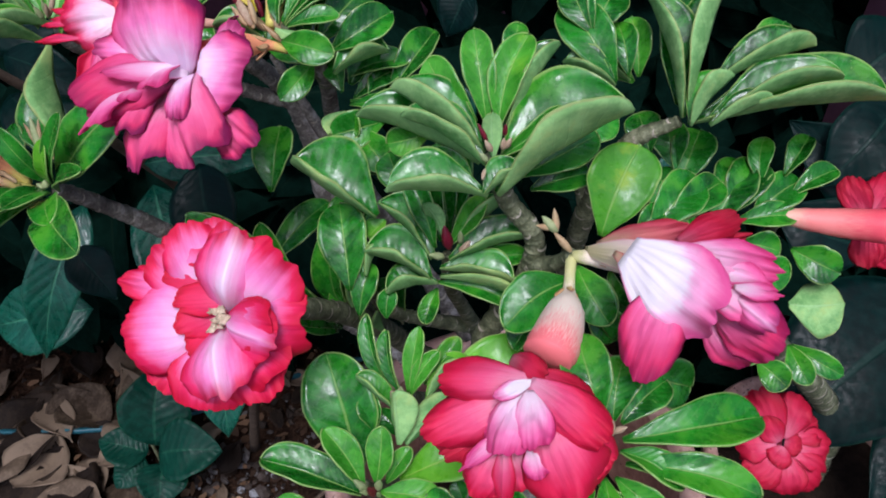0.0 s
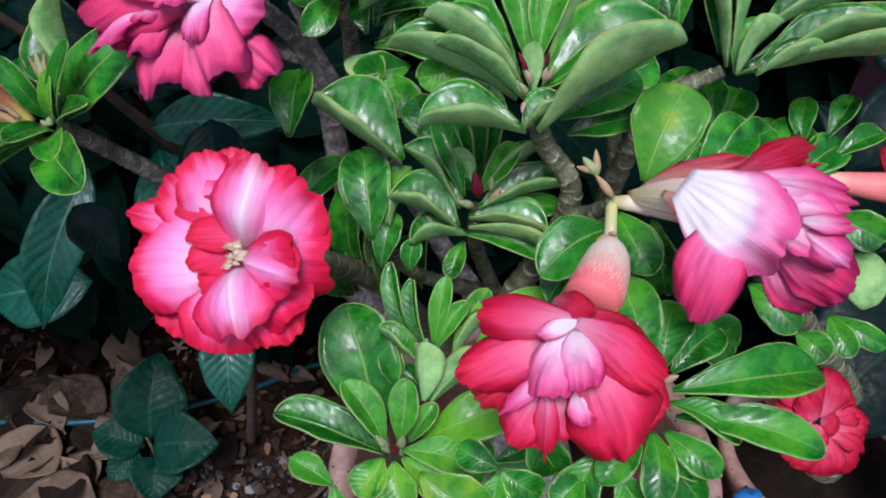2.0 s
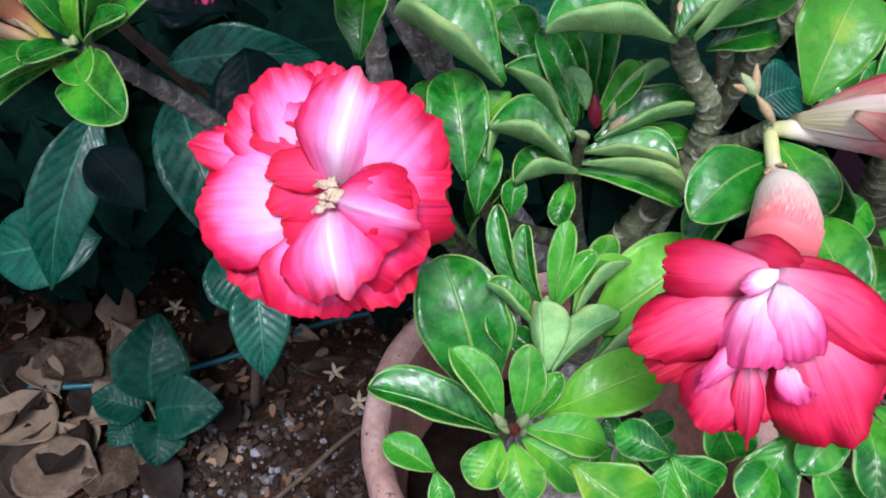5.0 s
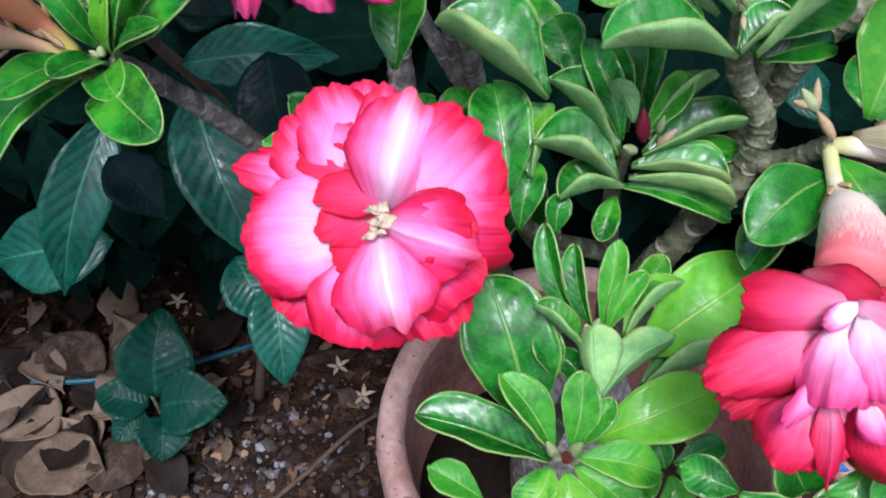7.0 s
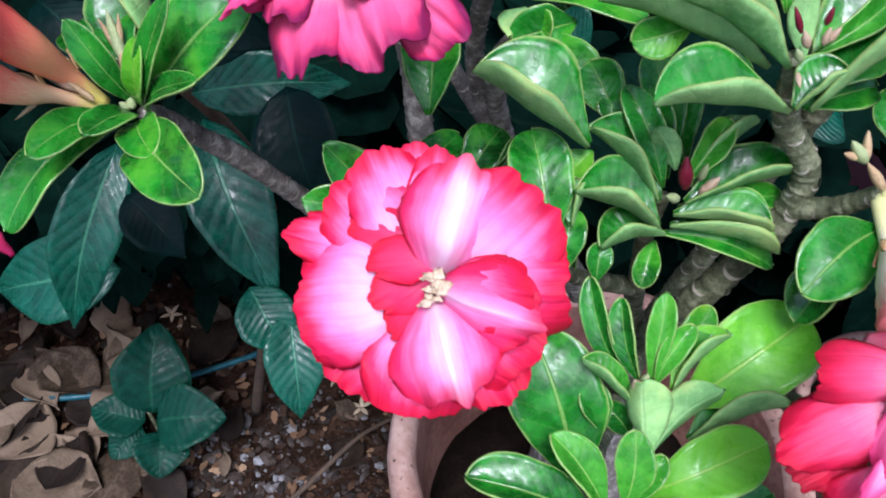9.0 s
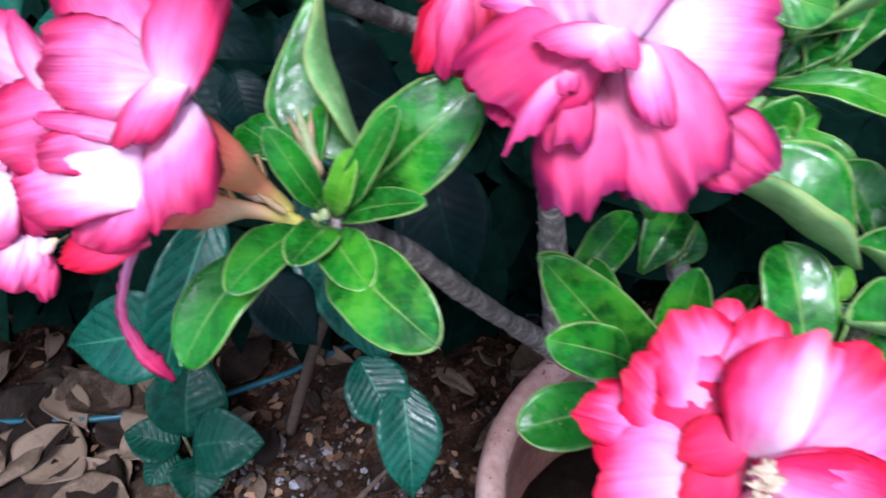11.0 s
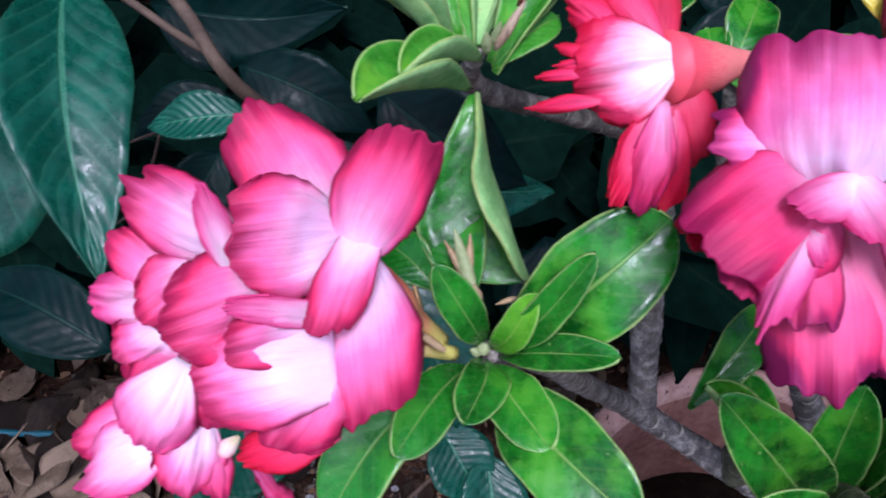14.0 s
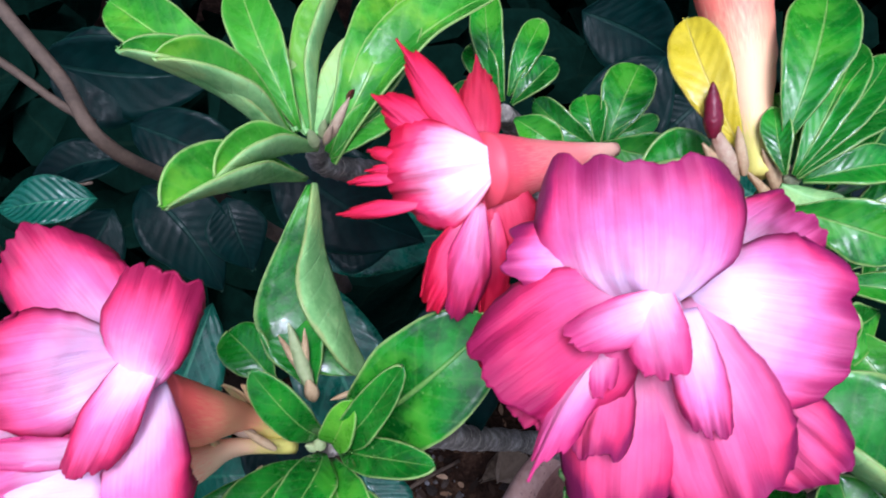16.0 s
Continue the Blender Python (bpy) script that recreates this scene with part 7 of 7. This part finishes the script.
put("gravel", mesh_of("gravel", gv, gf, (STONE,), smooth=False), (0, 0, 0), None, "grey and white grit scattered on the earth", "gravel", kind="stuff")

hose = [(-1.9, 0.98, 0.02, 0.006), (-1.2, 0.95, 0.03, 0.006), (-0.82, 0.925, 0.04, 0.006), (-0.60, 0.95, 0.035, 0.006), (-0.42, 1.02, 0.02, 0.006), (-0.2, 1.12, 0.02, 0.006), (0.3, 1.2, 0.015, 0.006)]
put("garden_hose", tube(hose, (HOSE,), 10, 12, 0.0), hose[0][:3], None, "thin teal garden hose lying across the earth", "hose")
stick = [(-0.36, 0.66, 0.03, 0.004), (-0.27, 0.74, 0.04, 0.0045), (-0.18, 0.83, 0.05, 0.004), (-0.08, 0.90, 0.03, 0.003)]
put("dry_stick", tube(stick, (TWIG,), 7, 6, 0.15, 3), stick[0][:3], None, "thin dry brown stick lying on the earth", "stick")

for fx, fy, turn in ((-0.179, 0.909, 0.3), (-0.569, 1.135, 1.1), (-0.529, 1.106, 2.1), (-0.229, 0.975, 3.1),):
    star = thing("fallen_flower", (fx, fy, 0.02), "small dry pale star-shaped flower on the earth", "flower", "fallen flowers")
    for i in range(5):
        a = i * 1.257 + turn
        put("petal", blade((0, 0, 0), (0.024 * math.cos(a), 0.024 * math.sin(a), 0.004), (0, 0, 1), 0.008, 10, 0.05, "dry", (CREAM, CREAM), 900 + i, nu=4, nv=6), (fx, fy, 0.022), star)


# ---- far off: hedge, wall ----
SEEDLING = thing("seedling", (-0.53, 0.84, 0.0), "small ground plant with dark ribbed leaves", "plant")
put("stem", tube([(-0.53, 0.84, -0.01, 0.004), (-0.53, 0.84, 0.07, 0.0035), (-0.532, 0.838, 0.14, 0.003)], (GREEN_BARK, SCAR), 8, 5), (-0.53, 0.84, -0.01), SEEDLING)
SHRUB = thing("shrub", (-0.38, 0.92, 0.0), "dark green shrub with large ribbed leaves behind the pot", "shrub")
for pts in (
    [(-0.380, 0.920, -0.010, 0.0100), (-0.300, 0.800, 0.400, 0.0080), (-0.220, 0.620, 0.850, 0.0060), (-0.255, 0.508, 1.074, 0.0040), (-0.285, 0.448, 1.174, 0.0029), (-0.304, 0.465, 1.196, 0.0028), (-0.327, 0.486, 1.213, 0.0026), (-0.365, 0.526, 1.237, 0.0025)],
    [(-0.293, 0.455, 1.183, 0.0017), (-0.307, 0.461, 1.188, 0.0017), (-0.330, 0.476, 1.195, 0.0017), (-0.365, 0.494, 1.205, 0.0017)],
):
    put("stem", tube(pts, (TWIG,), 9, 8, 0.06, 4), pts[0][:3], SHRUB)
leaf(SHRUB, "h", (-0.3379, 0.4489, 1.2199), (-0.3134, 0.3515, 1.1753), (0.43, -0.29, 0.86), 0.0450, 22, 0.05)
leaf(SHRUB, "h", (-0.3463, 0.4241, 1.1975), (-0.4071, 0.3695, 1.1458), (0.48, -0.82, 0.31), 0.0639, 22, 0.05)
leaf(SHRUB, "h", (-0.2680, 0.3877, 1.2099), (-0.3006, 0.3879, 1.2039), (-0.15, -0.55, 0.82), 0.0166, 20, 0.1)
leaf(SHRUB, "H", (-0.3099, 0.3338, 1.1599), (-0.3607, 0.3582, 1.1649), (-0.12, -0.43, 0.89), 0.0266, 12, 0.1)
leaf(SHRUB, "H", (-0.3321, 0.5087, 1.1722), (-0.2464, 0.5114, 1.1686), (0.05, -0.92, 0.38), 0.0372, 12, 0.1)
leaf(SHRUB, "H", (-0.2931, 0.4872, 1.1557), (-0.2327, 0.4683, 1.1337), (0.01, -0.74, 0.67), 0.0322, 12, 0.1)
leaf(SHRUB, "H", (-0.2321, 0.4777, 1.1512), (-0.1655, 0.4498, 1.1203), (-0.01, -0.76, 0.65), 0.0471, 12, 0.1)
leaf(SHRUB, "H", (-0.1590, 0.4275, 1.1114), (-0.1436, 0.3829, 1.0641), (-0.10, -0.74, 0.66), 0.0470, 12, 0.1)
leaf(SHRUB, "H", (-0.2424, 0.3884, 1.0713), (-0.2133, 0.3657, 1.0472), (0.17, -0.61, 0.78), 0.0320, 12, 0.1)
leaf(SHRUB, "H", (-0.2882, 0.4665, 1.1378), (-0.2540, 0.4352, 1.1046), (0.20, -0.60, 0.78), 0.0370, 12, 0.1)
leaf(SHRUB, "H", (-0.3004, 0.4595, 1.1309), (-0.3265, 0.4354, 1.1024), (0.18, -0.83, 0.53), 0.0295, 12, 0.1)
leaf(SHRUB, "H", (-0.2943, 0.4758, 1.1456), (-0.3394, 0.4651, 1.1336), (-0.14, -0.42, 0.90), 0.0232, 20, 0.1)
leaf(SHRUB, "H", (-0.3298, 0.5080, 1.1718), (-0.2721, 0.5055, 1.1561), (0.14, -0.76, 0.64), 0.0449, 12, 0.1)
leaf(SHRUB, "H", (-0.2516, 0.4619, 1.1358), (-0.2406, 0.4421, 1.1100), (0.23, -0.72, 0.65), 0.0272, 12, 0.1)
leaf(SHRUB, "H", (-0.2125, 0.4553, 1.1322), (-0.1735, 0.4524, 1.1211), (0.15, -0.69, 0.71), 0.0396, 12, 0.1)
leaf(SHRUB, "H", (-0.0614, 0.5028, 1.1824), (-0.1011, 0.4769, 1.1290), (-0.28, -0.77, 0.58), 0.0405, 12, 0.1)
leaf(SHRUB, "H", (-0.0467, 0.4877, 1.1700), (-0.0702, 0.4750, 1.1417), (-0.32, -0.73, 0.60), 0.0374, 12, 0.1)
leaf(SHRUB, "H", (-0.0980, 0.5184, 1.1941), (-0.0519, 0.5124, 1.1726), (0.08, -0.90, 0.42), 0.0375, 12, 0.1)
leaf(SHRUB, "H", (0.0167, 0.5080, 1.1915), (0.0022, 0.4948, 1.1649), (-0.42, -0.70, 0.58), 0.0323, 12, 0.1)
leaf(SHRUB, "h", (-0.2833, 0.4964, 1.0160), (-0.3230, 0.4204, 0.9133), (0.29, -0.82, 0.49), 0.0452, 12, 0.1)
leaf(SHRUB, "h", (-0.2291, 0.5060, 1.0275), (-0.1809, 0.4179, 0.9492), (0.15, -0.61, 0.78), 0.0561, 12, 0.1)
leaf(SHRUB, "h", (-0.3135, 0.4956, 0.8917), (-0.4190, 0.4982, 0.8625), (-0.20, -0.73, 0.66), 0.0664, 12, 0.1)
leaf(SHRUB, "h", (-0.2366, 0.5186, 1.0386), (-0.1328, 0.5287, 1.0388), (0.08, -0.81, 0.58), 0.0416, 12, 0.1)
leaf(SHRUB, "h", (-0.1734, 0.4122, 0.9443), (-0.1661, 0.3590, 0.8960), (0.16, -0.65, 0.74), 0.0411, 12, 0.1)
leaf(SHRUB, "h", (-0.1995, 0.4239, 0.9538), (-0.1735, 0.3901, 0.9241), (0.15, -0.58, 0.80), 0.0411, 12, 0.1)
leaf(SHRUB, "h", (0.0250, 0.5338, 1.0654), (-0.0033, 0.5544, 1.0693), (-0.42, -0.69, 0.58), 0.0453, 12, 0.1)
leaf(SHRUB, "h", (0.1631, 0.4915, 1.0335), (0.1979, 0.5067, 1.0361), (0.20, -0.60, 0.78), 0.0453, 12, 0.1)
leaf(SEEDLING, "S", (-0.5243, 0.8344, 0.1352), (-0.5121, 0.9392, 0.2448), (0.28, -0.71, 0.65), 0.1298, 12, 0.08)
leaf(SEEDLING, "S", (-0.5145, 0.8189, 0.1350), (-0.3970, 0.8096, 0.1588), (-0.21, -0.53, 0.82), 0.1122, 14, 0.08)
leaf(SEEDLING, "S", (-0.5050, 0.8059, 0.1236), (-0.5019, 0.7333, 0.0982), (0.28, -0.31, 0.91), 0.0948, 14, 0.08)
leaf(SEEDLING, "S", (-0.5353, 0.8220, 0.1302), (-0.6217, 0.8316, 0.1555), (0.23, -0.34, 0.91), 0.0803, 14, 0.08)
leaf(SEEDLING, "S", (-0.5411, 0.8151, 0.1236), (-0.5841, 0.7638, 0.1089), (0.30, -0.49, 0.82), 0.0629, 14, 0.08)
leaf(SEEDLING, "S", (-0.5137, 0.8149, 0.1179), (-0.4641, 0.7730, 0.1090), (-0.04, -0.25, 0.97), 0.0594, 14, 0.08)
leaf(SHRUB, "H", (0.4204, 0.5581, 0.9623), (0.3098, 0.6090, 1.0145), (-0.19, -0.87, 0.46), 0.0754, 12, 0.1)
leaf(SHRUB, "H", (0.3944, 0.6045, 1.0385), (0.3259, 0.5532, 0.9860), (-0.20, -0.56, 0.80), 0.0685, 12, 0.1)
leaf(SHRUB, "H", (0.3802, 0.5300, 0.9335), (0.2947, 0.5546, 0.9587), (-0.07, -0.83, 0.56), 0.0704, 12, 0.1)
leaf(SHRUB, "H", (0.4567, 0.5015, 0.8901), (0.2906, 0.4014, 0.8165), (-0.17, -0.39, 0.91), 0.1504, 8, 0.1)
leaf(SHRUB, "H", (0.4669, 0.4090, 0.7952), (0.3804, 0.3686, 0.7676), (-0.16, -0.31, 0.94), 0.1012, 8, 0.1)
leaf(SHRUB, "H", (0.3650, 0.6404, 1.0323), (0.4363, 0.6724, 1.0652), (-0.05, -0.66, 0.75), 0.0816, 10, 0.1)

# fine dry twigs under the big leaves
for pts in (
    [(-0.3210, 0.4497, 1.1482, 0.0007), (-0.3284, 0.4459, 1.1310, 0.0007), (-0.3399, 0.4442, 1.1155, 0.0007), (-0.3622, 0.4456, 1.1020, 0.0007)],
    [(-0.3259, 0.4384, 1.1379, 0.0007), (-0.3311, 0.4352, 1.1214, 0.0007), (-0.3466, 0.4358, 1.1077, 0.0007), (-0.3663, 0.4323, 1.0901, 0.0007)],
    [(-0.3345, 0.4296, 1.1296, 0.0007), (-0.3447, 0.4422, 1.1268, 0.0007), (-0.3529, 0.4550, 1.1243, 0.0007)],
    [(-0.3016, 0.4535, 1.1526, 0.0007), (-0.3222, 0.4585, 1.1425, 0.0007), (-0.3412, 0.4625, 1.1316, 0.0007)],
    [(-0.3202, 0.3916, 1.0969, 0.0007), (-0.3409, 0.3904, 1.0813, 0.0007), (-0.3507, 0.3917, 1.0685, 0.0007)],
):
    put("twig", tube(pts, (TWIG,), 5, 5, 0.2, 6), pts[0][:3], SHRUB)

# the hedge behind and beside: a mass of leaves, deep shade put into their colour
def foliage(count, spot):
    hv, hf, hu = [], [], []
    for i in range(count):
        o = Vector(spot())
        L, W = rnd.uniform(0.08, 0.16), rnd.uniform(0.025, 0.045)
        d = Vector((rnd.gauss(0, 1), rnd.gauss(-0.5, 0.7), rnd.gauss(-0.4, 0.6))).normalized()
        s = d.cross(Vector((rnd.gauss(0, 0.4), rnd.gauss(-0.6, 0.3), 1))).normalized()
        n = s.cross(d)
        first = len(hv)
        for v, w, b in ((0, 0.05, 0), (0.3, 0.85, 0.06), (0.6, 0.95, 0.07), (0.85, 0.5, 0.02), (1.0, 0.02, -0.06)):
            for u in (-1, 0, 1):
                hv.append(o + d * L * v + s * (u * w * W) + n * (b * L + abs(u) * W * 0.25))
                hu.append(((u + 1) / 2, v))
        for j in range(4):
            for k in range(2):
                a = first + j * 3 + k
                hf.append((a, a + 1, a + 4, a + 3))
    return mesh_of("foliage", hv, hf, (SHADE_LEAF,), None, hu)


def behind():
    z = rnd.uniform(0.02, 1.7) ** 1.0
    y = max(1.25 - 0.72 * z, 0.60) + abs(rnd.gauss(0, 0.28))
    x = rnd.uniform(-2.2, 2.2)
    return x, y + (0.35 if z > 1.0 or 0.3 < x < 1.5 else 0), z


def beside():
    z = rnd.uniform(0.05, 0.92)
    x = 0.42 + abs(rnd.gauss(0, 0.4)) + 0.15 * z
    return x, rnd.uniform(0.2, 1.3), min(z, 0.62) if x < 0.9 else z


def canopy():
    return rnd.uniform(-2.0, 2.0), 0.66 + abs(rnd.gauss(0, 0.5)), rnd.uniform(1.5, 2.4)


# unseen canopy, added above the view to keep sky light off the background
put("hedge_crown", foliage(8000, canopy), (0, 0, 0), None, "unseen leaf canopy added overhead to block the sky", "hedge", kind="stuff")
put("hedge", foliage(9000, behind), (0, 0, 0), None, "dense green hedge, deep shade put into its leaf colour", "hedge", kind="stuff")
put("undergrowth", foliage(3000, beside), (0, 0, 0), None, "leafy undergrowth beside the pot, shade put into its leaf colour", "undergrowth", kind="stuff")
block("wall_north", (6.0, 0.15, 2.6), (0, 2.6, 1.28), MAUVE, "mauve plastered garden wall behind the plants", "wall", "structure")

block("wall_east", (1.1, 0.12, 1.06), (1.06, 0.87, 0.53), MAUVE, "low mauve plastered wall behind the plants", "wall", "structure")
scrap = thing("plastic_scrap", (0.275, 0.395, 0.722), "crumpled bright blue plastic scrap on the small pot", "plastic scrap")
for k, (dx, dy, dz, s) in enumerate(((0, 0, 0.005, 0.011), (0.03, -0.03, 0.003, 0.009))):
    put("fold", lump(s, (1.3, 0.9, 0.5), (BLUE,), 31 + k, 0.5), (0.275 + dx, 0.395 + dy, 0.722 + dz), scrap)
